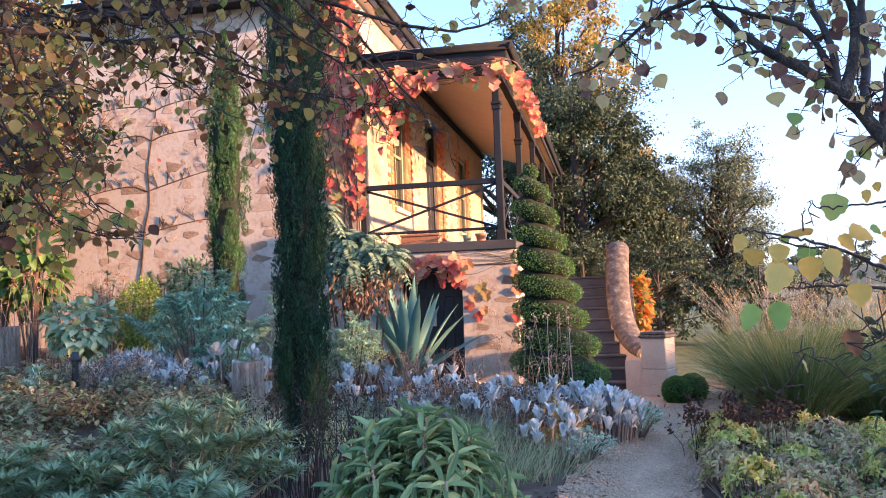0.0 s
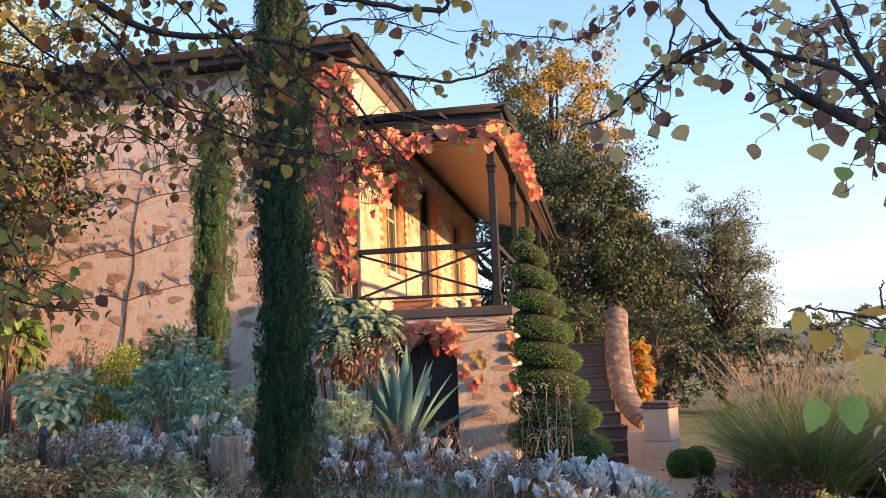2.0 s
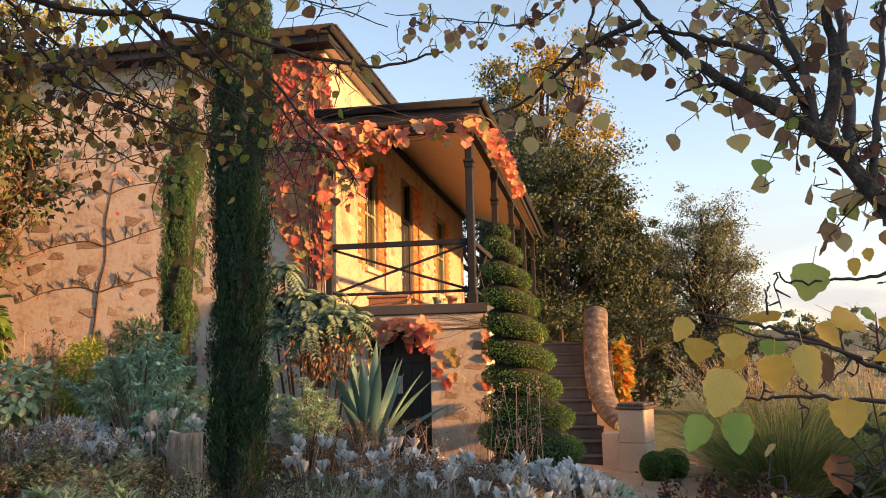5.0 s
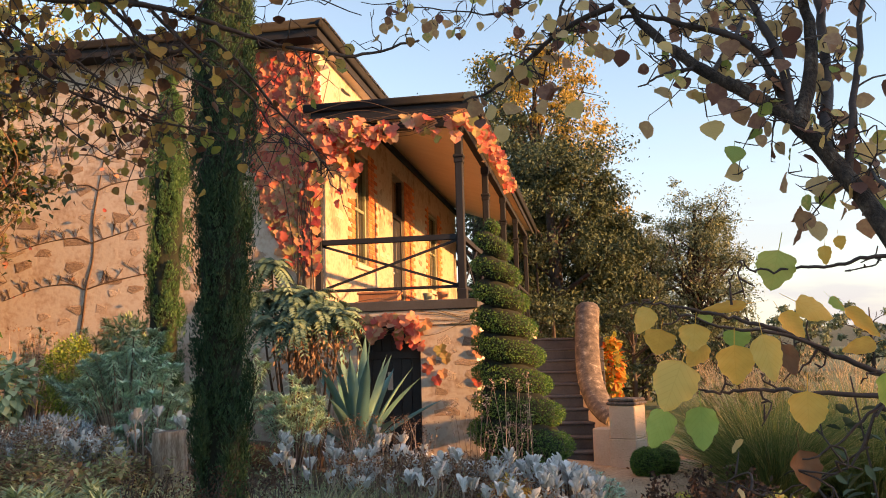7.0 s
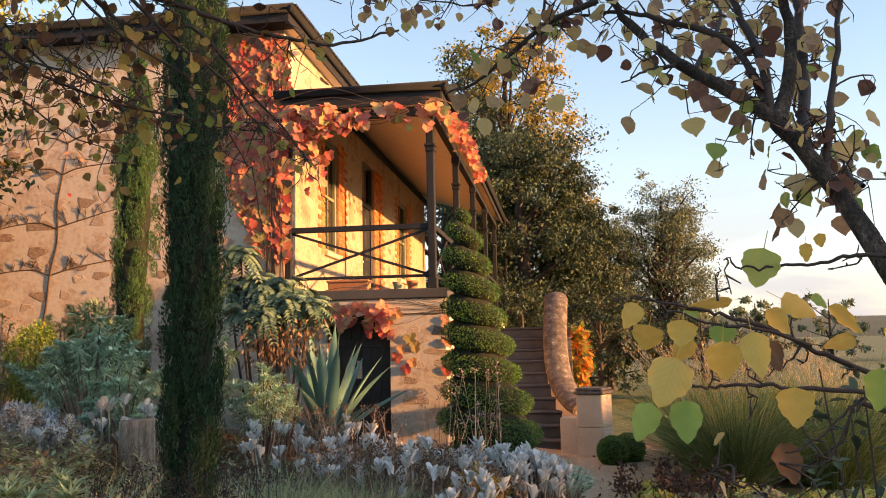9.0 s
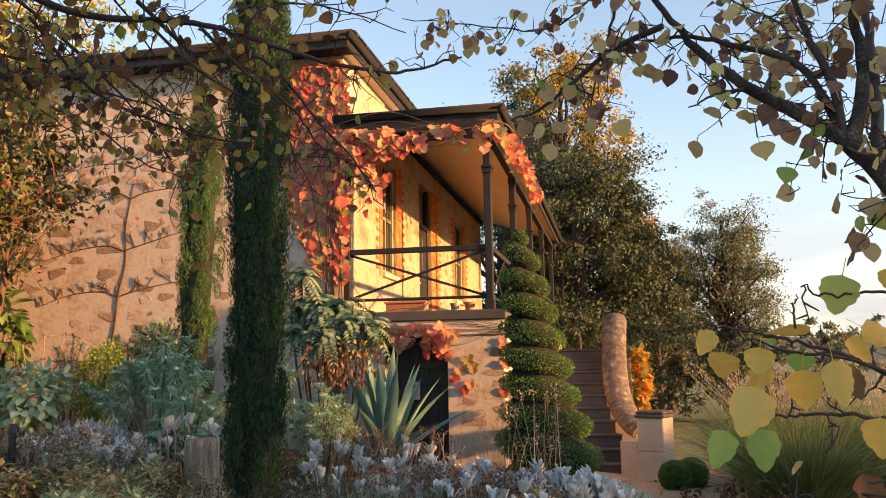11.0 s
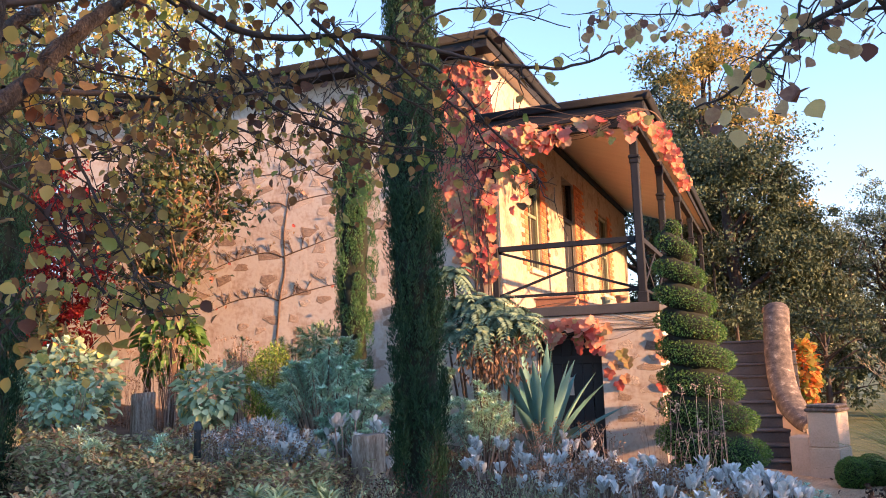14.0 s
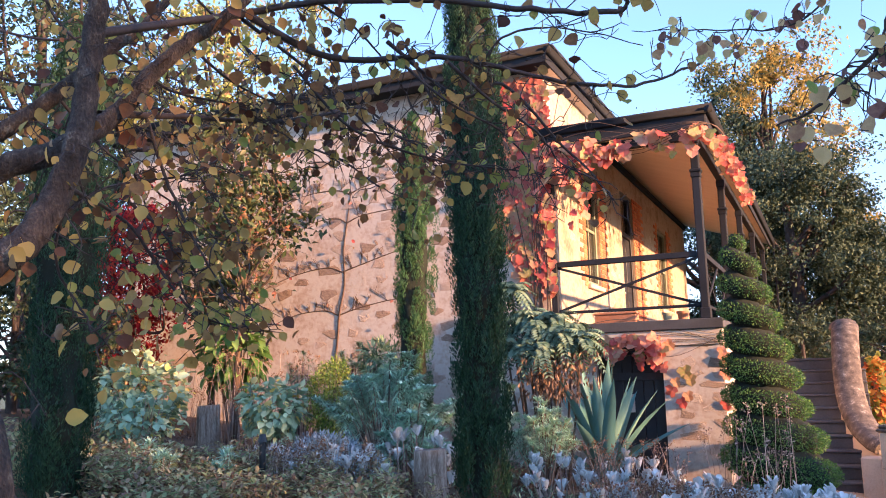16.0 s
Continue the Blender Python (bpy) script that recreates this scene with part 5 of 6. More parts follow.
for q in range(60):
    sx, sy = 1.28 + (q % 6) * 0.5 + RNG.normal(0, 0.13), 5.05 + (q // 6) * 0.42 + RNG.normal(0, 0.12)
    rr, hh, buff = RNG.uniform(0.2, 0.34), RNG.uniform(0.26, 0.46), RNG.uniform() < 0.5
    rosette_shrub("sedum_clump", "sedum clump turning buff and rusty" if buff else "fresh lime green sedum clump", sx, sy, rr, rr, hh, 44, M["buffsedum"] if buff else M["sedum"], 0.062, 0.42, 9, "sedum", "sedums beside the path")
ground_cover("buff_groundcover", "buff and rusty leaves among the sedum", 1.1, 3.9, 6.0, 9.3, 0.36, 5000, M["rust"], 0.05, "oval", ratio=0.5, clump=4.1)
ground_cover("leaf_litter", "fallen brown leaves on the soil", -9, 0.2, 4.5, 12.5, 0.03, 9000, M["dead"], 0.055, "oval", ratio=0.6)
ground_cover("path_litter", "fallen leaves scattered on the gravel", 0.2, 2.6, 8.8, 14.0, 0.06, 160, M["dead"], 0.06, "oval", ratio=0.7)
ground_cover("low_greenery", "low mixed green plants covering the bed", -7.0, -0.3, 6.5, 12.0, 0.28, 9000, M["bluedark"], 0.06, "strip", ratio=0.25)
dry_stalks("sedum_seed_heads", "dark brown flat sedum seed heads beside the path", 1.6, 8.5, 0.6, 0.8, 0.56, 70, True, "seed", "seed", "seed heads", 0.06)
for rx_, ry_, s_ in ((-5.9, 7.3, 0.16), (-6.35, 7.6, 0.15), (-5.5, 7.8, 0.13)):
    whorled_shrub("blue_rosette", "small spiky blue-grey rosette in the ground cover", rx_, ry_, s_, s_, 0.45, 7, M["blue"], 0.12, 0.012, 0.5, droop=0.0)

# ornamental grasses by the path
mg = tuft("ornamental_grass", "large upright fountain of green ornamental grass", 2.72, 10.8, 0.34, 1.62, 5600, M["grass"], 0.0065, 0.42, 0.40)
mg2 = tuft("ornamental_grass", "large fountain of green ornamental grass", 3.9, 11.2, 0.45, 1.5, 3000, M["grass"], 0.007, 0.45, 0.40)
mg3 = tuft("ornamental_grass", "buff and green ornamental grass behind the first clump", 2.95, 12.7, 0.5, 1.50, 2200, M["grass"], 0.009, 0.42, 0.32)
mg4 = tuft("ornamental_grass", "buff and green ornamental grass behind the first clump", 4.3, 12.6, 0.8, 1.7, 2800, M["grass"], 0.010, 0.5, 0.4)
for host, k, h in ((mg, 140, 1.7), (mg3, 120, 1.65), (mg4, 130, 1.7)):
    P, W = [], []
    for _ in range(k):
        a, r = RNG.uniform(0, 2 * np.pi), RNG.uniform(0.1, 1) ** 0.5
        d = np.array([math.cos(a) * 0.55 * r - 0.15, math.sin(a) * 0.5 * r, 1.0])
        tip = d * h * RNG.uniform(0.75, 1.08)
        for s in np.linspace(0.78, 1, 16):
            P.append(tip * s + np.array([d[0], d[1], -0.5]) * (s - 0.75) * 0.5), W.append(d * 0.8 + RNG.normal(0, 0.35, 3))
    leaves("plume_growth", P, W, RNG.normal(0, 1, (len(P), 3)), RNG.uniform(0.035, 0.07, len(P)), 0.007, M["plume"], host, "strip")

# orange climber beside the stair wall
leafy_shrub("orange_climber", "bright orange and yellow climber beside the stair wall", 1.40, 16.55, 0.25, 0.3, 2.1, 620, M["orange"], 0.11, 0.8, "lobed", 0.5)

# stumps and lamp
def stump(x, y, r, h, label):
    t = empty("tree_stump", label, "stump", (x, y, gz(x, y)))
    n = 22
    a = np.linspace(0, 2 * np.pi, n, endpoint=False)
    v = []
    for z, k in ((-0.05, 1.12), (h * 0.3, 1.03), (h * 0.7, 0.98), (h - 0.015, 1.0), (h, 0.95)):
        rr = r * k * (1 + 0.05 * np.sin(a * 3 + 1) + RNG.normal(0, 0.018, n))
        v += list(np.stack([np.cos(a) * rr, np.sin(a) * rr, np.full(n, z) + 0.01 * np.cos(a)], -1))
    f = [(i * n + k, i * n + (k + 1) % n, (i + 1) * n + (k + 1) % n, (i + 1) * n + k) for i in range(4) for k in range(n)]
    raw("trunk", v, f, [4] * len(f), M["stump"], t)
    top = v[-n:]
    raw("cut_face", top, list(range(n)), [n], M["cutwood"], t)


stump(-3.60, 8.75, 0.175, 0.62, "weathered grey sawn tree stump in the bed")
stump(-7.38, 9.95, 0.155, 0.66, "weathered grey sawn tree stump beneath the shrubs")
lamp = empty("garden_lamp", "black garden path lamp on a short stake", "garden lamp", (-5.24, 8.1, gz(-5.24, 8.1)))
bm = bmesh.new()
bmesh.ops.create_cone(bm, cap_ends=True, segments=14, radius1=0.035, radius2=0.035, depth=0.6, matrix=Matrix.Translation((0, 0, 0.28)))
part("stake", bm, M["black"], lamp)
bm = bmesh.new()
bmesh.ops.create_cone(bm, cap_ends=True, segments=16, radius1=0.055, radius2=0.03, depth=0.08, matrix=Matrix.Translation((0, 0, 0.6)))
part("head", bm, M["black"], lamp)

# ---- espalier on the end wall ----
esp = empty("espalier_tree", "bare espaliered fruit tree trained flat on the wall", "espalier", HM)
lines = [(spline([(-6.42, 0.0, 0.9), (-6.43, 0.0, 1.7), (-6.35, 0.005, 2.4), (-6.30, 0.0, 2.9), (-6.20, 0.008, 3.4), (-6.21, 0.0, 4.0), (-6.14, 0.005, 4.5), (-6.05, 0.003, 5.05)], 5), 0.026, 0.012)]
for z, zl, zr, l, r in ((2.85, 2.72, 3.05, 1.5, 1.9), (3.62, 3.35, 3.95, 1.9, 1.9), (4.50, 4.40, 4.55, 1.2, 1.6), (5.02, 4.95, 5.15, 1.5, 1.5)):
    c = -6.38 + (z - 2.3) * 0.11
    for sg, e, w in ((-1, zl, l), (1, zr, r)):
        arm = spline([(c, 0.0, z), (c + sg * w * 0.2, 0.0, z + 0.10), (c + sg * w * 0.6, 0.0, (z + e) / 2 + 0.12), (c + sg * w, -0.002, e)], 5)
        lines.append((arm, 0.015, 0.005))
        for _ in range(16):
            p = arm[RNG.integers(3, len(arm))]
            d = np.array([RNG.normal(0, 0.5), -RNG.uniform(0, 0.12), RNG.uniform(0.4, 1)]) * RNG.uniform(0.10, 0.32)
            lines.append((spline([tuple(p), tuple(p + d * 0.5), tuple(p + d + (RNG.normal(0, 0.02), 0, 0.02))], 2), 0.0055, 0.003))
            for _ in range(2):
                e2 = p + d * RNG.uniform(0.4, 0.9)
                lines.append((np.array([e2, e2 + np.array([RNG.normal(0, 0.06), -0.02, RNG.uniform(0.03, 0.12)])]), 0.004, 0.002))
tubes("branch_growth", lines, M["vinewood"], esp, 6, 0.06)
P = np.array([(RNG.uniform(-7.8, -4.9), -0.12, RNG.uniform(2.6, 5.0)) for _ in range(12)])
leaves("last_leaf_growth", P, RNG.normal(0, 1, (12, 3)) + (0, -0.4, -0.5), (0, -1, 0.3), 0.08, 0.06, M["vine"], esp, "oval")

# ---- autumn vine over the corner and the veranda ----
vine = empty("climbing_vine", "autumn climbing vine with large orange and red leaves", "vine", HM)
lines = []
for q in range(11):
    u = RNG.uniform(-2.75, -2.35)
    lines.append((spline([(u, -0.04, 0.4), (u + RNG.normal(0, 0.06), -0.05, 2.2), (u + RNG.normal(0, 0.12), -0.05, 4.2), (u + RNG.normal(-0.3, 0.4), -0.05, 6.2)], 6), 0.016, 0.006))
for q in range(9):
    z = RNG.uniform(5.05, 5.5)
    lines.append((spline([(-2.5, -0.2, z), (-1.6, -0.22, z + RNG.normal(0, 0.1)), (-0.8, -0.22, z + RNG.normal(0, 0.1)), (0.2, -0.18, 5.3), (0.28, 2.5, 5.4)], 6), 0.007, 0.003))
for q in range(8):
    z = RNG.uniform(2.0, 2.4)
    lines.append((spline([(-2.2, -0.06, z), (-1.4, -0.06, z + RNG.normal(0, 0.07)), (-0.6, -0.045, z + RNG.normal(0, 0.07)), (0.10, -0.04, 2.2 + RNG.normal(0, 0.06))], 6), 0.007, 0.003))
tubes("stem_growth", lines, M["vinewood"], vine, 5, 0.05)
P, W = [], []
for _ in range(860):
    z = 3.0 + 3.6 * RNG.uniform(0, 1) ** 0.75
    wd = np.interp(z, [3.0, 3.6, 4.6, 5.6, 6.75], [0.35, 0.75, 1.0, 1.25, 1.0])
    P.append((-2.35 - wd * RNG.uniform(0, 1) ** 1.2, -RNG.uniform(0.02, 0.06), z))
for _ in range(110):
    P.append((RNG.uniform(-2.5, -1.55), -RNG.uniform(0.1, 0.3), 5.35 - abs(RNG.normal(0, 0.45))))
for _ in range(85):
    u = RNG.uniform(-2.3, 0.25)
    P.append((u, -RNG.uniform(0.16, 0.32), 5.33 - abs(RNG.normal(0, 0.17)) - 0.1 * math.sin(u * 4) ** 2))
for _ in range(190):
    v = RNG.uniform(0, 1) ** 1.2 * 5.5
    P.append((0.22 + RNG.uniform(-0.06, 0.12), v, 5.36 - abs(RNG.normal(0, 0.17)) - (0.1 if v < 1 else 0)))
for _ in range(56):
    P.append((RNG.uniform(-2.0, -0.65), -RNG.uniform(0.06, 0.16), 2.28 - abs(RNG.normal(0, 0.26))))
for u, z in ((-0.58, 1.62), (-0.45, 1.78), (-0.36, 1.66), (-0.62, 1.5), (-0.42, 1.42), (-0.52, 1.33), (0.1, 2.05), (0.12, 1.72), (0.1, 1.3), (0.14, 1.95)):
    P.append((u, -0.02, z))
P = np.array(P)
n = len(P)
W = RNG.normal(0, 0.45, (n, 3)) + (0, -0.35, -1.0)
U = RNG.normal(0, 0.35, (n, 3)) + (0.3, -1.0, 0.35)
W[:860] = RNG.normal(0, 0.4, (860, 3)) * (1, 0.2, 1) + (0, -0.10, -1.0)
U[:860] = RNG.normal(0, 0.16, (860, 3)) + (0.15, -1.0, 0.15)
S = RNG.uniform(0.10, 0.22, n)
S[:860] *= 0.84
S[1055:1245] *= 0.62
S[-66:] = RNG.uniform(0.13, 0.20, 66)
W[-10:] = RNG.normal(0, 0.35, (10, 3)) * (1, 0.1, 1) + (0, -0.04, -1.0)
U[-10:] = RNG.normal(0, 0.08, (10, 3)) + (0.05, -1.0, 0.08)
near = [i for i in range(n) if i >= n - 66 or 860 <= i < 1055]
mass = [i for i in range(n) if i not in set(near)]
leaves("foliage", P[mass], W[mass], U[mass], S[mass], S[mass] * 1.0, M["vine"], vine, "lobed")
VL = bpy.data.meshes.new("vine_leaf")
VL.from_pydata([(x, y, z) for x, y, z in LEAF["lobed"][0]], [], LEAF["lobed"][1])
VL.materials.append(leaf_material("autumn_vine_leaf", [(0.05, (0.60, 0.12, 0.10)), (0.35, (0.74, 0.27, 0.18)), (0.62, (0.74, 0.37, 0.24)), (0.85, (0.58, 0.38, 0.20)), (0.97, (0.34, 0.36, 0.11))], 0.55, 0.4, True))


def leaf_pose(p, way, up, size, ratio=1.0):
    x = Vector(way).normalized()
    y = Vector(up).cross(x).normalized()
    z = x.cross(y)
    return Matrix.Translation(p) @ Matrix((x, y, z)).transposed().to_4x4() @ Matrix.Diagonal((size, size * ratio, size, 1))


for i in near:
    o = new("leaf", VL)
    o.parent = vine
    o.matrix_basis = leaf_pose(P[i], W[i], U[i], S[i])

# ---- the two pear trees that frame the view ----
PL = []
for q, crv in enumerate((0.06, 0.22, -0.2)):
    me = bpy.data.meshes.new("pear_leaf")
    rows = [(0.0, 0.0), (0.05, 0.26), (0.22, 0.46), (0.46, 0.50), (0.70, 0.36), (0.88, 0.14), (1.0, 0.0)]
    v = [(x, 0, -0.03 * math.sin(x * 3) + crv * x * x) for x, w in rows] + [(x + 0.01, w * (1 + 0.09 * math.sin(x * 23 + q * 2)), (0.16 + 0.1 * q) * w + crv * x * x + 0.03 * math.sin(x * 14 + q)) for x, w in rows[1:-1]] + [(x - 0.01, -w * (1 + 0.09 * math.cos(x * 21 + q)), (0.3 - 0.12 * q) * w + crv * x * x + 0.03 * math.cos(x * 12 + q)) for x, w in rows[1:-1]]
    f = [(0, 1, 7), (0, 12, 1)] + [(i, i + 1, i + 7, i + 6) for i in range(1, 5)] + [(i, i + 11, i + 12, i + 1) for i in range(1, 5)] + [(5, 6, 11), (5, 16, 6)]
    v += [(-0.35, -0.012, 0.03), (-0.35, 0.012, 0.03), (0, 0.012, 0.0), (0, -0.012, 0.0)]
    f += [(17, 20, 19, 18)]
    me.from_pydata(v, [], f)
    me.polygons.foreach_set("use_smooth", np.ones(len(me.polygons), bool))
    PL.append(me)
LEAFMESH = {}
for key in ("pear_yellow", "pear_olive"):
    LEAFMESH[key] = []
    for me in PL:
        c = me.copy()
        c.materials.append(M[key])
        LEAFMESH[key].append(c)

right = empty("pear_tree", "pear tree with sparse yellow and brown autumn leaves", "tree", (0, 0, 0), "pear trees")
left = empty("pear_tree", "old pear tree with thick lichened limbs and olive autumn leaves", "tree", (0, 0, 0), "pear trees")
TWIGS = {right: [], left: []}
TIPS = {right: [], left: []}


def limb(tree, pts, r0, r1):
    """One limb, its bark by size, and fine crooked twigs along it."""
    l = spline(pts, 6)
    l = l + RNG.normal(0, 0.004, l.shape) * np.linspace(0, 1, len(l))[:, None]
    tubes("limb" if r0 > 0.02 else "branch", [(l, r0, r1)], M["bark"] if r0 > 0.02 else M["twig"], tree, 10 if r0 > 0.02 else 6, 0.07)
    length = np.linalg.norm(np.diff(l, axis=0), axis=1).sum()
    low = tree == right and pts[0][1] < 2.3
    for _ in range(int(length * (9 if low else 18 if r0 < 0.02 else 10))):
        f = RNG.uniform(0.2 if r0 > 0.02 else 0.08, 1)
        p = l[int(f * (len(l) - 1))]
        d = RNG.normal(0, 1, 3) * (1, 0.6, 0.7)
        d /= np.linalg.norm(d)
        w = RNG.uniform(0.02, 0.07) if low else RNG.uniform(0.03, 0.15) if tree == right else RNG.uniform(0.06, 0.26)
        bent = 0.25 if low else 1.0
        mid = p + d * w * 0.5 + RNG.normal(0, 0.035 * bent, 3)
        tip = p + d * w + RNG.normal(0, 0.03 * bent, 3) - (0, 0, 0.03 * bent)
        t = spline([tuple(p), tuple((p + mid) / 2 + RNG.normal(0, 0.012 * bent, 3)), tuple(mid), tuple((mid + tip) / 2 + RNG.normal(0, 0.016 * bent, 3)), tuple(tip)], 2)
        TWIGS[tree].append((t, 0.0020 if low else 0.0030, 0.0011))
        TIPS[tree] += [t[-1], t[len(t) // 2]]
        for _ in range(2):
            q = t[RNG.integers(2, len(t))]
            e = q + RNG.normal(0, 0.035 * bent, 3)
            TWIGS[tree].append((np.array([q, e]), 0.0022, 0.0012))
            TIPS[tree].append(e)
    TIPS[tree] += list(l[len(l) // 3::4]) if r0 < 0.02 else []


limb(right, [(1.07, 2.65, 1.66), (0.95, 2.80, 2.01), (0.83, 2.90, 2.24), (0.65, 2.95, 2.39), (0.54, 3.00, 2.50), (0.45, 3.05, 2.64), (0.36, 3.10, 2.82)], 0.026, 0.007)
limb(right, [(0.83, 2.90, 2.24), (0.83, 2.95, 2.41), (0.79, 3.00, 2.58), (0.77, 3.10, 2.80)], 0.015, 0.007)
limb(right, [(0.85, 2.90, 2.23), (0.91, 2.95, 2.41), (0.92, 3.00, 2.60), (0.90, 3.00, 2.75)], 0.021, 0.01)
limb(right, [(0.89, 2.85, 2.14), (1.03, 3.20, 2.45), (1.06, 3.30, 2.72), (1.06, 3.30, 2.87)], 0.019, 0.01)
limb(right, [(0.93, 2.83, 2.07), (0.97, 2.88, 2.21), (1.05, 3.00, 2.45), (1.12, 3.10, 2.70)], 0.012, 0.006)
limb(right, [(0.83, 2.90, 2.25), (0.77, 3.00, 2.48), (0.60, 3.05, 2.58), (0.47, 3.10, 2.63), (0.36, 3.15, 2.64)], 0.012, 0.004)
limb(right, [(0.41, 3.05, 2.65), (0.27, 3.10, 2.61), (0.15, 3.13, 2.53), (0.04, 3.15, 2.45), (-0.05, 3.20, 2.44)], 0.01, 0.003)
limb(right, [(0.39, 3.10, 3.05), (0.29, 3.10, 2.77), (0.24, 3.10, 2.60), (0.19, 3.15, 2.43)], 0.007, 0.002)
limb(right, [(0.60, 2.95, 2.41), (0.53, 2.95, 2.40), (0.46, 2.95, 2.37)], 0.006, 0.002)
limb(right, [(0.843, 2.200, 1.552), (0.746, 2.200, 1.600), (0.656, 2.200, 1.640), (0.573, 2.200, 1.682), (0.508, 2.200, 1.703), (0.442, 2.200, 1.722), (0.374, 2.200, 1.732), (0.306, 2.200, 1.743)], 0.0058, 0.0016)
limb(right, [(0.796, 2.100, 1.568), (0.677, 2.100, 1.577), (0.573, 2.100, 1.584), (0.504, 2.100, 1.590), (0.450, 2.100, 1.585), (0.406, 2.100, 1.593)], 0.005, 0.0018)
limb(right, [(0.804, 2.150, 1.583), (0.749, 2.150, 1.566), (0.695, 2.150, 1.553), (0.629, 2.150, 1.499), (0.582, 2.150, 1.468)], 0.0045, 0.0014)
limb(right, [(0.630, 2.150, 1.650), (0.549, 2.150, 1.680), (0.467, 2.150, 1.691), (0.403, 2.150, 1.711), (0.365, 2.150, 1.688)], 0.0035, 0.0013)
limb(right, [(0.612, 2.150, 1.651), (0.597, 2.150, 1.628), (0.559, 2.150, 1.605)], 0.0028, 0.0012)
limb(right, [(0.493, 2.200, 1.731), (0.492, 2.200, 1.770), (0.501, 2.200, 1.790)], 0.0024, 0.0011)
limb(right, [(0.817, 2.200, 1.801), (0.733, 2.200, 1.805), (0.675, 2.200, 1.793), (0.599, 2.200, 1.792), (0.541, 2.200, 1.789), (0.506, 2.200, 1.809)], 0.0042, 0.0014)
limb(right, [(0.754, 2.300, 1.546), (0.698, 2.300, 1.446), (0.576, 2.300, 1.402), (0.477, 2.300, 1.418)], 0.003, 0.001)
limb(right, [(0.65, 2.95, 2.39), (0.90, 3.60, 2.83), (0.77, 4.00, 3.15)], 0.008, 0.003)
limb(right, [(0.74, 4.40, 3.79), (0.34, 4.40, 3.43), (0.07, 4.40, 3.23), (-0.30, 4.40, 3.28), (-0.63, 4.40, 3.33)], 0.006, 0.002)
limb(right, [(1.03, 2.85, 2.04), (1.17, 3.30, 2.18), (1.16, 3.40, 2.42)], 0.006, 0.002)
limb(left, [(-1.75, 2.00, 0.72), (-1.85, 2.00, 1.45), (-2.08, 2.10, 1.77), (-2.14, 2.15, 1.99), (-2.13, 2.30, 2.11), (-2.12, 2.40, 2.27), (-2.09, 2.45, 2.48), (-2.11, 2.50, 2.72), (-2.09, 2.50, 2.96), (-2.08, 2.50, 3.13)], 0.062, 0.03)
limb(left, [(-2.52, 2.30, 2.24), (-2.36, 2.40, 2.39), (-2.23, 2.50, 2.46), (-2.20, 2.70, 2.63), (-2.12, 2.80, 2.81), (-2.05, 2.90, 2.95), (-1.95, 3.00, 3.08), (-1.84, 3.10, 3.26)], 0.046, 0.018)
limb(left, [(-2.96, 2.60, 2.53), (-2.74, 2.70, 2.65), (-2.58, 2.80, 2.80), (-2.43, 2.90, 2.99), (-2.33, 3.00, 3.13), (-2.23, 3.10, 3.32)], 0.036, 0.016)
limb(left, [(-2.11, 2.50, 2.84), (-2.07, 2.80, 2.99), (-1.95, 3.00, 3.08), (-1.92, 3.10, 3.13), (-1.67, 3.20, 3.17), (-1.18, 3.30, 3.12), (-0.86, 3.40, 3.06), (-0.56, 3.50, 3.04), (-0.52, 3.50, 3.10)], 0.017, 0.009)
limb(left, [(-2.26, 2.70, 2.65), (-2.29, 3.20, 2.79), (-2.18, 3.60, 2.87), (-2.09, 3.90, 2.97), (-1.95, 4.10, 3.05), (-1.81, 4.20, 2.95), (-1.59, 4.30, 2.81)], 0.014, 0.004)
limb(left, [(-1.92, 3.10, 3.12), (-1.76, 3.30, 3.02), (-1.61, 3.45, 3.01), (-1.36, 3.60, 3.04), (-1.17, 3.70, 3.01), (-0.93, 3.80, 2.94), (-0.74, 3.90, 2.91), (-0.54, 4.00, 2.92), (-0.31, 4.10, 3.01)], 0.016, 0.005)
limb(left, [(-1.95, 3.10, 3.11), (-1.97, 3.60, 3.09), (-1.83, 4.00, 2.88), (-1.69, 4.20, 2.64)], 0.009, 0.003)
limb(left, [(-1.29, 3.60, 3.01), (-1.15, 3.70, 2.86), (-0.97, 3.80, 2.71), (-0.88, 3.90, 2.58), (-0.65, 3.90, 2.45)], 0.008, 0.002)
limb(left, [(-2.23, 2.90, 2.69), (-2.20, 3.00, 2.44), (-2.01, 3.00, 2.12), (-1.88, 3.00, 1.97)], 0.008, 0.002)
limb(left, [(-2.07, 2.40, 2.30), (-2.29, 2.90, 2.28), (-2.19, 3.10, 2.00), (-1.95, 3.10, 1.90), (-1.76, 3.10, 1.90)], 0.008, 0.002)
limb(left, [(-1.97, 3.90, 2.96), (-2.03, 3.90, 2.81), (-1.96, 4.00, 2.74)], 0.007, 0.002)
limb(left, [(-1.17, 3.70, 3.01), (-1.04, 3.70, 3.12), (-0.82, 3.80, 3.14), (-0.52, 3.90, 3.05)], 0.006, 0.002)
limb(left, [(-2.09, 2.40, 2.28), (-2.21, 2.50, 2.08), (-2.18, 2.60, 1.92), (-2.11, 2.60, 1.77)], 0.006, 0.002)
limb(left, [(-2.67, 4.40, 3.33), (-2.30, 4.40, 3.23), (-1.93, 4.40, 3.01), (-1.71, 4.40, 2.82), (-1.58, 4.40, 2.71)], 0.009, 0.003)
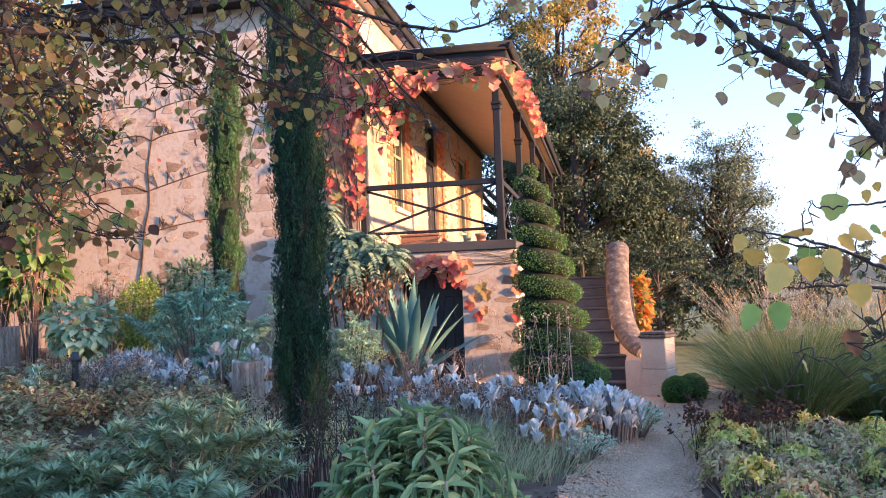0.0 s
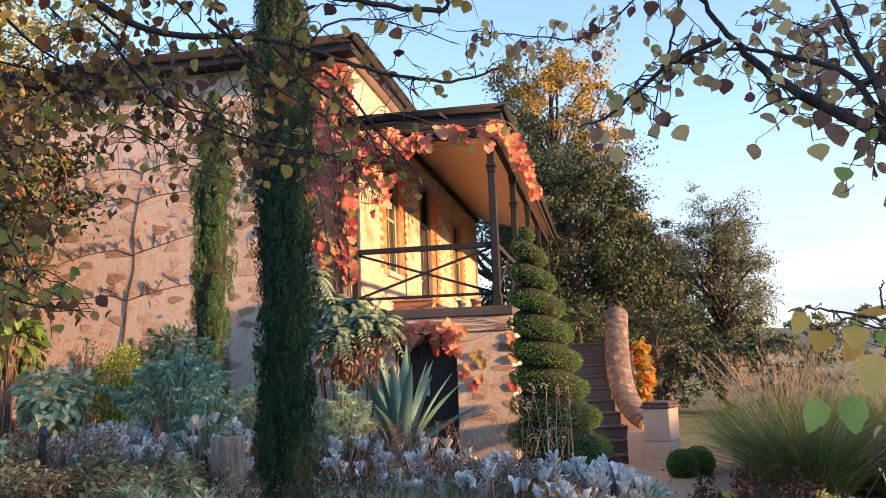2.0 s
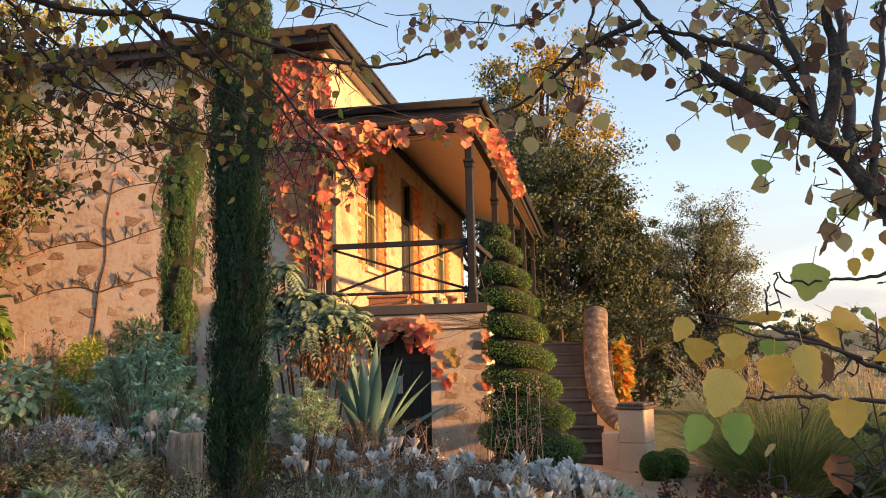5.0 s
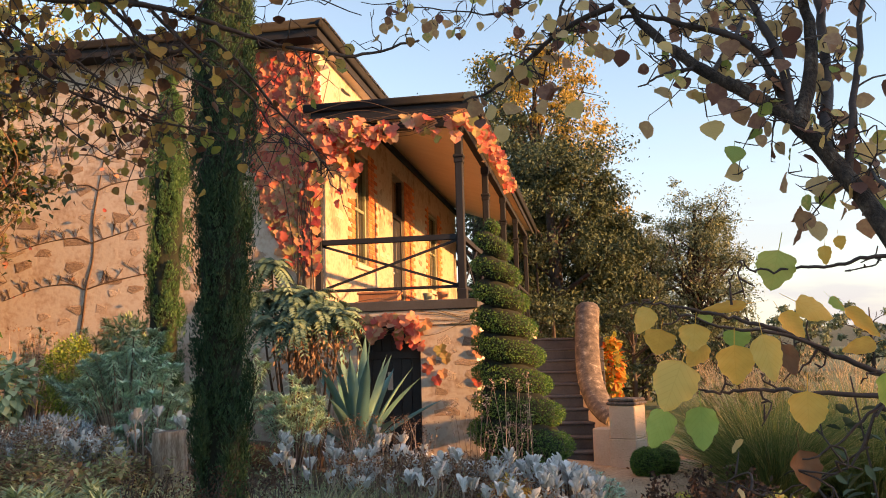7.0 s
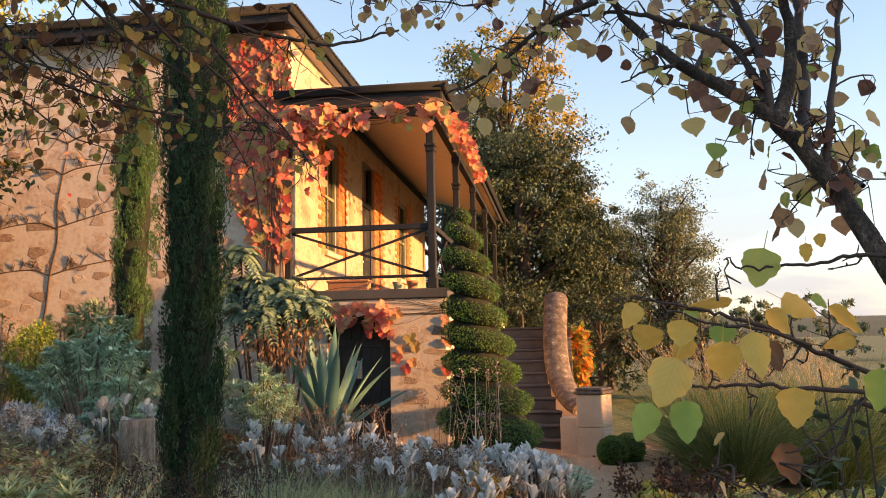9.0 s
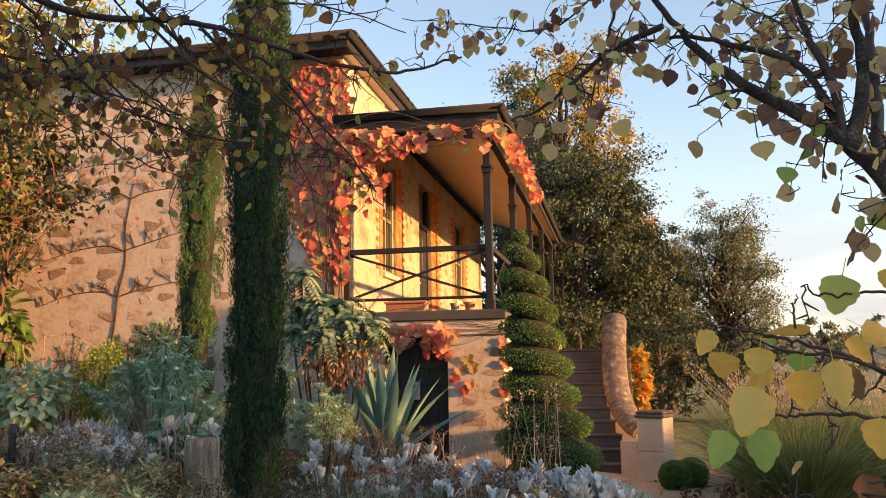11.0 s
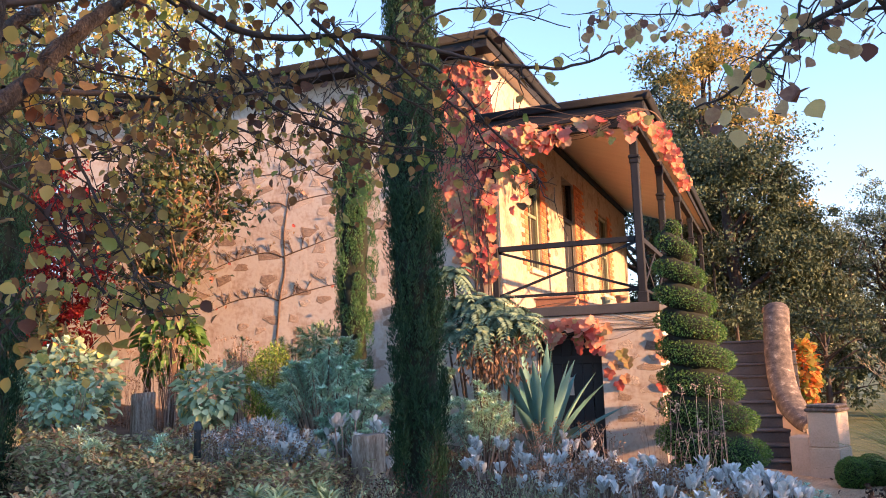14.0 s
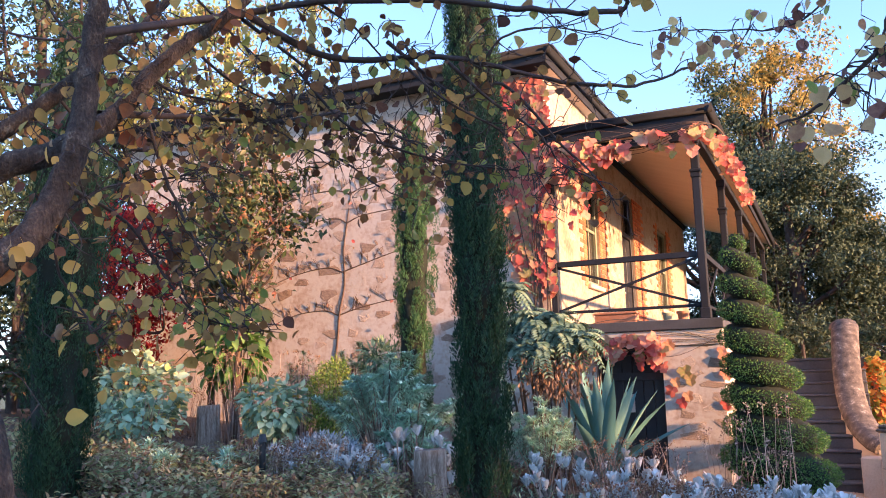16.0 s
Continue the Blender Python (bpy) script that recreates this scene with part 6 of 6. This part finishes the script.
limb(left, [(-2.81, 4.60, 3.17), (-2.36, 4.60, 2.96), (-2.07, 4.60, 2.75), (-1.81, 4.60, 2.64)], 0.008, 0.002)
limb(left, [(-1.56, 3.60, 3.14), (-1.28, 3.70, 2.88), (-1.11, 3.80, 2.94), (-0.94, 4.00, 2.74), (-0.77, 4.10, 2.53), (-0.70, 4.10, 2.42)], 0.01, 0.003)
limb(left, [(-1.61, 3.90, 3.25), (-1.50, 4.00, 2.95), (-1.47, 4.10, 2.78), (-1.30, 4.20, 2.62)], 0.008, 0.002)
limb(left, [(-2.05, 2.90, 2.95), (-2.19, 3.40, 2.98), (-2.03, 3.60, 2.92), (-1.88, 3.80, 3.04)], 0.007, 0.002)
limb(left, [(-2.20, 2.70, 2.63), (-2.40, 3.00, 2.56), (-2.36, 3.10, 2.34), (-2.27, 3.10, 2.16)], 0.007, 0.002)
limb(left, [(-2.89, 3.60, 3.05), (-2.57, 3.70, 2.97), (-2.15, 3.80, 2.91), (-1.68, 3.90, 2.82), (-1.43, 4.00, 2.68)], 0.009, 0.003)
limb(left, [(-2.58, 3.20, 2.69), (-2.39, 3.30, 2.65), (-2.24, 3.40, 2.41), (-2.10, 3.40, 2.14)], 0.009, 0.003)
limb(left, [(-2.43, 3.00, 2.43), (-2.30, 3.10, 2.28), (-2.20, 3.10, 2.04), (-2.08, 3.10, 1.90)], 0.008, 0.002)
limb(left, [(-2.03, 3.60, 3.11), (-1.80, 3.70, 2.82), (-1.51, 3.90, 2.69), (-1.07, 4.00, 2.59), (-0.80, 4.10, 2.57)], 0.008, 0.002)
limb(left, [(-1.49, 3.50, 3.03), (-1.29, 3.60, 2.83), (-1.08, 3.80, 2.69), (-0.94, 4.00, 2.41)], 0.007, 0.002)
limb(left, [(-2.41, 2.90, 2.99), (-2.38, 3.20, 2.92), (-2.19, 3.40, 2.88), (-2.03, 3.60, 2.76), (-1.91, 3.80, 2.66)], 0.007, 0.002)
limb(left, [(-2.58, 2.80, 2.80), (-2.54, 3.00, 2.64), (-2.28, 3.20, 2.38), (-2.16, 3.30, 2.24)], 0.007, 0.002)
limb(left, [(-1.67, 3.20, 3.17), (-1.58, 3.40, 3.10), (-1.52, 3.60, 2.97), (-1.46, 3.80, 2.76)], 0.006, 0.002)
limb(left, [(-2.14, 3.00, 3.23), (-2.12, 3.30, 3.14), (-2.02, 3.40, 3.03), (-1.91, 3.60, 3.00)], 0.006, 0.002)
limb(left, [(-4.70, 4.00, 4.00), (-4.02, 4.00, 3.76), (-3.69, 4.20, 3.81), (-3.43, 4.40, 3.73)], 0.01, 0.003)
limb(left, [(-4.14, 3.60, 3.46), (-3.74, 3.70, 3.33), (-3.36, 3.80, 3.34), (-3.11, 4.00, 3.23)], 0.01, 0.003)
limb(left, [(-3.73, 3.30, 3.11), (-3.46, 3.40, 3.04), (-3.37, 3.60, 2.94), (-3.18, 3.80, 2.87)], 0.009, 0.003)
limb(left, [(-3.44, 3.40, 3.75), (-3.40, 3.60, 3.52), (-3.21, 3.80, 3.41), (-2.96, 4.00, 3.31)], 0.009, 0.003)
limb(left, [(-3.11, 3.60, 3.77), (-3.10, 3.80, 3.54), (-3.08, 4.00, 3.32), (-3.16, 4.20, 3.13)], 0.009, 0.003)
limb(left, [(-2.09, 2.30, 2.13), (-2.31, 2.80, 2.41), (-2.12, 3.00, 2.48), (-2.04, 3.20, 2.63)], 0.006, 0.002)


def pear_leaf(tree, key, p, way, up, size):
    o = new("leaf", LEAFMESH[key][RNG.integers(0, 3)])
    o.parent = tree
    o.matrix_basis = leaf_pose(Vector(p) + Vector(way).normalized() * size * 0.3, way, up, size)


def dress(tree, key, count, size, mass, spare=None):
    tips = np.array(TIPS[tree])
    tips = tips[(tips[:, 1] > 2.4) | (tips[:, 0] < 0)]
    order = RNG.permutation(len(tips))
    for i in order[:count]:
        pear_leaf(tree, key, tips[i], RNG.normal(0, 0.55, 3) + (0, 0, -0.9), RNG.normal(0, 0.75, 3) + (0, -1, 0.3), size * RNG.uniform(0.6, 1.15))
    if mass:
        side = np.concatenate([np.nonzero(tips[:, 0] < -1.1)[0], np.nonzero(tips[:, 0] < -1.7)[0]])
        pick = side[RNG.integers(0, len(side), mass)]
        p = tips[pick] + RNG.normal(0, 0.05, (mass, 3))
        s = size * RNG.uniform(0.5, 1.1, mass)
        leaves("foliage", p, RNG.normal(0, 0.5, (mass, 3)) + (0, 0, -0.8), RNG.normal(0, 0.5, (mass, 3)) + (0, -1, 0.3), s, s * 0.85, M["pear_mass"], tree, "oval")


dress(right, "pear_yellow", 420, 0.054, 0)
dress(left, "pear_olive", 560, 0.054, 1250)
# the big yellow and green leaves on the low twigs: broad blades with a wavy rim and a thin stalk
BIG = {}
for key in ("pear_bright", "pear_green", "pear_dry"):
    for q in range(3):
        v, f, rows, cols = [], [], 15, 4
        for i in range(rows):
            x = i / (rows - 1)
            w = 0.5 * max(0.0, math.sin(math.pi * x ** 0.66)) ** 0.72 * (1 - 0.16 * x)
            for j in range(-cols, cols + 1):
                y = j / cols
                rim = abs(y) ** 3
                wave = 1 + rim * (0.05 * math.sin(x * 29 + q * 1.7 + (0.9 if y > 0 else 0)) + 0.04 * math.sin(x * 13 + q))
                curl = (0.14 + 0.06 * q) * y * y * w * (1 if q != 1 else -0.6) + rim * 0.025 * math.sin(x * 17 + q * 2) + (0.10, -0.08, 0.16)[q] * x * x
                v.append((x + rim * 0.015 * math.sin(x * 22 + q), y * w * wave, curl * (2.2 if key == "pear_dry" else 1)))
        k = 2 * cols + 1
        f = [(i * k + j, i * k + j + 1, i * k + k + j + 1, i * k + k + j) for i in range(rows - 1) for j in range(k - 1)]
        n = len(v)
        v += [(-0.42, -0.010, 0.07), (-0.42, 0.010, 0.07), (0.02, 0.012, 0.0), (0.02, -0.012, 0.0)]
        f.append((n, n + 3, n + 2, n + 1))
        me = bpy.data.meshes.new("low_leaf")
        me.from_pydata(v, [], f)
        me.polygons.foreach_set("use_smooth", np.ones(len(me.polygons), bool))
        me.materials.append(M[key])
        BIG.setdefault(key, []).append(me)


def low_leaf(key, root, reach, up, wide):
    """One leaf from its stalk's end, with its reach and its width."""
    o = new("leaf", BIG[key][RNG.integers(0, 3)])
    o.parent = right
    size = Vector(reach).length
    o.matrix_basis = leaf_pose(root, reach, up, size, wide / size)


low_leaf("pear_bright", (0.346, 1.835, 1.643), (-0.029, -0.006, -0.064), (-0.18, -1, 0.42), 0.063)
low_leaf("pear_green", (0.387, 2.300, 1.548), (-0.033, 0.004, -0.071), (-0.28, -1, 0.27), 0.057)
low_leaf("pear_green", (0.448, 2.300, 1.553), (0.001, 0.002, -0.080), (-0.24, -1, 0.39), 0.063)
low_leaf("pear_bright", (0.526, 1.930, 1.596), (-0.004, -0.006, -0.057), (-0.08, -1, 0.31), 0.055)
low_leaf("pear_dry", (0.609, 2.280, 1.475), (0.015, 0.001, -0.072), (0.06, -1, 0.40), 0.057)
low_leaf("pear_bright", (0.371, 2.190, 1.692), (-0.010, 0.011, -0.045), (-0.15, -1, 0.36), 0.059)
low_leaf("pear_bright", (0.421, 2.150, 1.699), (-0.006, 0.006, -0.047), (-0.15, -1, 0.10), 0.054)
low_leaf("pear_bright", (0.448, 2.220, 1.668), (-0.029, 0.011, -0.042), (-0.14, -1, 0.23), 0.043)
low_leaf("pear_bright", (0.455, 2.030, 1.662), (0.001, 0.010, -0.060), (0.06, -1, 0.29), 0.062)
low_leaf("pear_bright", (0.482, 1.970, 1.676), (0.014, 0.007, -0.068), (-0.33, -1, 0.38), 0.045)
low_leaf("pear_dry", (0.558, 2.150, 1.661), (0.015, -0.001, -0.051), (-0.29, -1, 0.36), 0.036)
low_leaf("pear_bright", (0.578, 2.130, 1.730), (0.065, 0.011, -0.029), (-0.20, -1, 0.35), 0.043)
low_leaf("pear_bright", (0.546, 2.100, 1.711), (0.028, -0.002, -0.043), (0.17, -1, 0.39), 0.039)
low_leaf("pear_green", (0.662, 2.220, 1.740), (0.024, -0.004, -0.024), (0.23, -1, 0.36), 0.023)
low_leaf("pear_bright", (0.643, 2.100, 1.715), (0.045, 0.006, -0.049), (0.22, -1, 0.27), 0.031)
low_leaf("pear_green", (0.609, 1.850, 1.624), (-0.008, 0.007, -0.056), (0.26, -1, 0.14), 0.050)
low_leaf("pear_bright", (0.519, 2.200, 1.732), (-0.075, 0.009, -0.006), (-0.07, -1, 0.29), 0.023)
low_leaf("pear_bright", (0.369, 2.300, 1.734), (-0.029, -0.005, -0.047), (0.14, -1, 0.22), 0.044)
low_leaf("pear_green", (0.499, 2.200, 1.689), (0.000, 0.009, -0.038), (-0.16, -1, 0.32), 0.050)
low_leaf("pear_green", (0.452, 2.250, 1.726), (0.014, -0.000, -0.025), (0.08, -1, 0.18), 0.032)
low_leaf("pear_bright", (0.742, 2.250, 1.660), (-0.061, -0.004, -0.016), (0.17, -1, 0.40), 0.033)
low_leaf("pear_bright", (0.742, 2.100, 1.697), (-0.012, 0.003, -0.067), (0.29, -1, 0.18), 0.038)
low_leaf("pear_green", (0.578, 2.200, 1.823), (-0.017, 0.009, -0.070), (-0.23, -1, 0.49), 0.071)
low_leaf("pear_bright", (0.720, 2.400, 1.851), (0.003, 0.004, -0.039), (0.07, -1, 0.49), 0.030)
low_leaf("pear_bright", (0.764, 2.450, 1.875), (0.006, 0.008, -0.028), (0.20, -1, 0.12), 0.031)
for tree in (right, left):
    tubes("twig_growth", TWIGS[tree], M["twig"], tree, 4)
    tubes("petiole_growth", [(np.array([p, p + RNG.normal(0, 0.012, 3)]), 0.0016, 0.001) for p in TIPS[tree][:200]], M["twig"], tree, 3)
# the right tree's trunk, beside the path
tubes("trunk", [(spline([(1.75, 2.3, gz(1.75, 2.3) - 0.1), (1.6, 2.4, 0.6), (1.3, 2.55, 1.25), (1.07, 2.65, 1.66)], 6), 0.10, 0.052)], M["bark"], right, 12, 0.06)

# ---- shrubs and trees round the house ----


def tree(name, label, x, y, height, crown, trunk_r, mat, clumps, per, leaf, base=0.35, lean=0.0, cat="tree", wood="twig", limbs=14, flat=1.0, gap=0.25, tips=None):
    """Tapered trunk, limbs that fork, and a crown of many leaf clumps with gaps between."""
    z = gz(x, y)
    t = empty(name, label, cat, (x, y, z))
    lines = [(spline([(0, 0, -0.3), (lean * 0.3, 0, height * 0.3), (lean * 0.8, 0, height * 0.62), (lean, 0, height * 0.9)], 6), trunk_r, trunk_r * 0.2)]
    C = []
    mid = np.array([lean * 0.7, 0, height * (base + 1) / 2])
    half = np.array([crown, crown, height * (1 - base) / 2])
    while len(C) < clumps:
        d = ball_points(1)[0] * RNG.uniform(0.25, 1) ** 0.4
        k = noise.noise((d[0] * 2.3 + x, d[1] * 2.3 + y, d[2] * 2.3))
        if k < -gap:
            continue
        C.append(mid + d * half * (0.92 + 0.5 * k))
    C = np.array(C)
    for i in RNG.choice(len(C), min(limbs, len(C)), replace=False):
        c = C[i]
        s = np.array([lean * 0.6, 0, max(height * 0.18, min(c[2] * 0.7, height * 0.6))])
        l = spline([tuple(s), tuple((s + c) / 2 + RNG.normal(0, 0.25, 3)), tuple(c)], 5)
        lines.append((l, trunk_r * 0.35, trunk_r * 0.06))
        for _ in range(3):
            p = l[RNG.integers(4, len(l))]
            lines.append((spline([tuple(p), tuple(p + RNG.normal(0, 0.25, 3) + (0, 0, 0.15)), tuple(p + RNG.normal(0, 0.4, 3) + (0, 0, 0.3))], 3), trunk_r * 0.09, trunk_r * 0.03))
    tubes("trunk", lines[:1], M[wood], t, 8, 0.05)
    tubes("limb_growth", lines[1:], M[wood], t, 6, 0.05)["kind"] = "stuff"
    n = clumps * per
    idx = np.repeat(np.arange(clumps), per)
    sz = min(height, 10.0) * 0.042 * RNG.uniform(0.6, 1.5, clumps)[idx]
    pos = C[idx] + RNG.normal(0, 0.5, (n, 3)) * sz[:, None] * (1.25, 1.25, 0.8 * flat)
    L = leaf * RNG.uniform(0.6, 1.3, n)
    if tips:
        # clumps high up and on the sunward side take the painted sunlit colour
        gilt = ((C[:, 2] / height + 0.22 * C[:, 0] / crown + RNG.normal(0, 0.10, clumps)) > tips[1])[idx] & (RNG.uniform(0, 1, n) < 0.8)
        k = int(gilt.sum())
        leaves("sunlit_crown", pos[gilt], RNG.normal(0, 1, (k, 3)) + (0, 0, -0.2), RNG.normal(0, 0.7, (k, 3)) + (0, 0, 1), L[gilt], L[gilt] * 0.55, tips[0], t)
        pos, L = pos[~gilt], L[~gilt]
        n = len(pos)
    leaves("crown", pos, RNG.normal(0, 1, (n, 3)) + (0, 0, -0.2), RNG.normal(0, 0.7, (n, 3)) + (0, 0, 1), L, L * 0.5, mat, t)
    return t


tree("bronze_shrub_tree", "small bronze-leaved evergreen tree before the wall", -7.75, 11.0, 5.3, 0.9, 0.07, M["darkshrub"], 75, 50, 0.13, 0.42, 0.35, wood="vinewood")
tree("bronze_shrub_tree", "small bronze-leaved evergreen tree before the wall", -9.0, 12.1, 5.0, 0.7, 0.07, M["darkshrub"], 50, 50, 0.13, 0.3, 0.0, wood="vinewood")
tree("crimson_maple", "crimson autumn maple at the end of the house", -10.6, 11.9, 4.3, 1.0, 0.1, M["crimson"], 110, 70, 0.10, 0.15)
tree("garden_tree", "tall yellow green tree beyond the house end", -15.5, 21.0, 14.0, 4.2, 0.3, M["lime"], 200, 90, 0.18, 0.2)
tree("garden_tree", "leafy green tree beyond the bed", -15.0, 9.0, 7.0, 2.6, 0.2, M["boxyellow"], 120, 80, 0.15, 0.08)
tree("garden_tree", "tall dark tree beyond the end of the bed", -20.0, 18.0, 15.5, 4.2, 0.3, M["oak"], 220, 100, 0.2, 0.1)
tree("garden_tree", "dark evergreen tree beyond the bed", -17.5, 12.0, 6.5, 3.0, 0.2, M["oak"], 120, 80, 0.16, 0.02)
tree("evergreen_oak", "large dark evergreen oak behind the stairs", 0.9, 29.0, 9.4, 2.7, 0.35, M["oak"], 270, 160, 0.14, 0.05, -0.4, gap=0.2)
tree("evergreen_oak", "dark evergreen oak sloping down beside the stairs", 2.3, 30.0, 7.4, 1.7, 0.3, M["oak"], 230, 150, 0.13, 0.03, 0.3, gap=0.4)
tree("evergreen_oak", "large dark evergreen oak behind the veranda", -2.3, 33.0, 11.5, 4.0, 0.35, M["oak"], 210, 130, 0.16, 0.06, gap=0.2)
tree("golden_tree", "tall dark tree with golden autumn sprays behind the oak", 0.1, 35.0, 15.2, 3.3, 0.35, M["oak"], 300, 120, 0.17, 0.2, 0.1, gap=0.05, limbs=40, tips=(M["gold"], 0.74))
tree("grey_green_tree", "airy grey-green tree with visible branches", 5.65, 31.0, 7.5, 1.75, 0.24, M["olivegrey"], 330, 100, 0.10, 0.14, 0.1, limbs=60, gap=0.3)
tree("grey_green_tree", "grey-green bushy tree between the larger trees", 3.6, 30.0, 6.1, 1.0, 0.18, M["olivegrey"], 150, 110, 0.11, 0.03, 0.0, limbs=30, gap=0.2)
tree("far_shrub", "low dark shrub below the trees", 2.6, 24.0, 3.2, 1.9, 0.1, M["oak"], 90, 80, 0.13, 0.0)
tree("far_shrub", "low dark shrub below the trees", 5.6, 25.0, 2.6, 2.2, 0.1, M["oak"], 90, 80, 0.13, 0.0)
tree("far_shrub", "low dark shrub beside the top of the stairs", 0.4, 19.6, 3.0, 1.2, 0.1, M["oak"], 60, 90, 0.10, 0.0)
tree("far_shrub", "tall dark hedge shrub beyond the end of the house", -14.6, 15.6, 6.4, 2.6, 0.12, M["oak"], 190, 90, 0.14, 0.0)
tree("far_shrub", "dark shrub at the end of the bed", -12.3, 11.0, 3.4, 1.5, 0.1, M["oak"], 80, 90, 0.12, 0.0)
tree("far_shrub", "dark shrub at the end of the bed", -10.2, 10.4, 2.2, 1.0, 0.1, M["darkshrub"], 60, 90, 0.10, 0.0)
for fx, fy, fh in ((12, 60, 4.5), (19, 66, 5.0), (26, 70, 5.5), (34, 70, 5.0), (42, 66, 5.5)):
    tree("far_tree", "distant rounded tree on the horizon", fx, fy, fh, fh * 0.7, 0.2, M["olivegrey"], 50, 60, 0.32, 0.05)
leafy_shrub("dark_leaf_shrub", "young shrub with dark glossy leaves beside the path", 1.50, 3.9, 0.34, 0.30, 1.72, 150, M["oak"], 0.07, 0.42, "oval", 0.75, hang=0.1, stems=6, stemmat="twig")
# unseen trees added out of view to keep the low sun off the beds
for hx, hy, hh, hn in ((17.5, -5.5, 9.6, 190), (18.2, -2.8, 9.8, 200), (17.2, 0.0, 9.6, 190), (18.0, 2.4, 9.0, 140), (17.4, 4.8, 7.2, 130), (18.0, 6.9, 5.4, 130)):
    tree("boundary_tree", "dense dark boundary shrub beyond the garden", hx, hy, hh, 2.0, 0.15, M["oak"], hn, 55, 0.22, 0.0)

# ---- stones and bricks of the walls ----
STONES = []
for q in range(9):
    bm = bmesh.new()
    k = RNG.integers(7, 10)
    ring = []
    for a in np.sort(RNG.uniform(0, 2 * np.pi, k) * 0.35 + np.linspace(0, 2 * np.pi, k, endpoint=False)):
        r = RNG.uniform(0.85, 1.1)
        ring.append((max(-1, min(1, 1.25 * r * math.cos(a))) * 0.5, max(-1, min(1, 1.2 * r * math.sin(a))) * 0.5))
    lo = [bm.verts.new((x, 0.3, z)) for x, z in ring]
    md = [bm.verts.new((x, -0.35, z)) for x, z in ring]
    hi = [bm.verts.new((x * 0.78, -1.0 - RNG.uniform(0, 0.3), z * 0.78)) for x, z in ring]
    for A, B in ((lo, md), (md, hi)):
        for i in range(k):
            bm.faces.new([A[i], B[i], B[(i + 1) % k], A[(i + 1) % k]])
    bm.faces.new(hi)
    bmesh.ops.recalc_face_normals(bm, faces=bm.faces[:])
    me = bpy.data.meshes.new("stone")
    bm.to_mesh(me)
    bm.free()
    me.materials.append(M["stone"])
    STONES.append(me)


def stonework(wall, a0, a1, z0, z1, share, turn=0, plane=0.0, proud=0.005, course=0.26):
    z = z0
    while z < z1:
        h, a = course * RNG.uniform(0.7, 1.2), a0 + RNG.uniform(0, 0.3)
        while a < a1:
            w = RNG.uniform(0.24, 0.62)
            if RNG.uniform() < share * (0.55 + 0.9 * (noise.noise((a * 0.7, z * 0.9, turn)) + 0.5)):
                o = new("stone", STONES[RNG.integers(0, 9)])
                o.parent = wall
                s = Matrix.Diagonal((w * 0.8, proud * RNG.uniform(0.6, 1.4), h * 0.72, 1))
                zz = z + h / 2 + RNG.normal(0, 0.03)
                o.matrix_basis = (pose(a + w / 2, plane, zz) if not turn else pose(plane, a + w / 2, zz, 0, 0, 90)) @ s
            a += w + 0.04
        z += h


stonework(wall_south, -10.5, -2.5, 1.6, 6.6, 0.62)
stonework(wall_base, -0.70, 0.02, 0.1, 2.05, 1.0, 0, 0.0, 0.0026, 0.2)
stonework(wall_base, -2.1, -1.78, 0.1, 2.05, 0.5, 0, 0.0, 0.007, 0.2)
stonework(wall_east, 0.1, 1.75, 2.6, 6.2, 0.45, 90, -2.4)
stonework(wall_east, 7.8, 9.3, 2.6, 6.2, 0.45, 90, -2.4)
stonework(wall_east, 3.95, 4.95, 2.6, 6.2, 0.35, 90, -2.4)

BR = bpy.data.meshes.new("brick")
bm = bmesh.new()
box(bm, -0.16, 0.012, 0, 0.215, 0, 0.074, bevel=0.004)
bm.to_mesh(BR)
bm.free()
BR.materials.append(M["brick"])


def quoin(v0, count, z0, z1, toothed):
    z, c = z0, 0
    while z < z1:
        for k in range(count + (1 if c % 2 and toothed else 0)):
            o = new("brick", BR)
            o.parent = wall_east
            o.matrix_basis = pose(-2.4, v0 + k * 0.225 * (1 if toothed >= 0 else -1) + (-0.008 if toothed >= 0 else -0.207), z) @ Matrix.Translation((RNG.normal(0, 0.002), 0, 0))
        z, c = z + 0.086, c + 1


quoin(2.28, 1, 3.3, 5.6, -1)
quoin(3.26, 2, 3.3, 5.6, 1)
quoin(6.46, 4, 2.48, 5.7, 1)
quoin(9.39, 1, 3.3, 5.6, -1)
quoin(10.71, 2, 3.3, 5.6, 1)

# short stems that carry the low twigs from the trunk beside the path
tubes("branch", [(spline([(1.22, 2.58, 1.42), (1.031, 2.42, 1.476), (0.843, 2.200, 1.552)], 4), 0.010, 0.005)], M["twig"], right, 6)
tubes("branch", [(spline([(1.22, 2.58, 1.42), (1.008, 2.42, 1.484), (0.796, 2.100, 1.568)], 4), 0.010, 0.005)], M["twig"], right, 6)
tubes("branch", [(spline([(1.22, 2.58, 1.42), (1.012, 2.42, 1.492), (0.804, 2.150, 1.583)], 4), 0.010, 0.005)], M["twig"], right, 6)
tubes("branch", [(spline([(1.22, 2.58, 1.42), (1.018, 2.42, 1.601), (0.817, 2.200, 1.801)], 4), 0.010, 0.005)], M["twig"], right, 6)
tubes("branch", [(spline([(1.22, 2.58, 1.42), (0.987, 2.42, 1.473), (0.754, 2.300, 1.546)], 4), 0.010, 0.005)], M["twig"], right, 6)
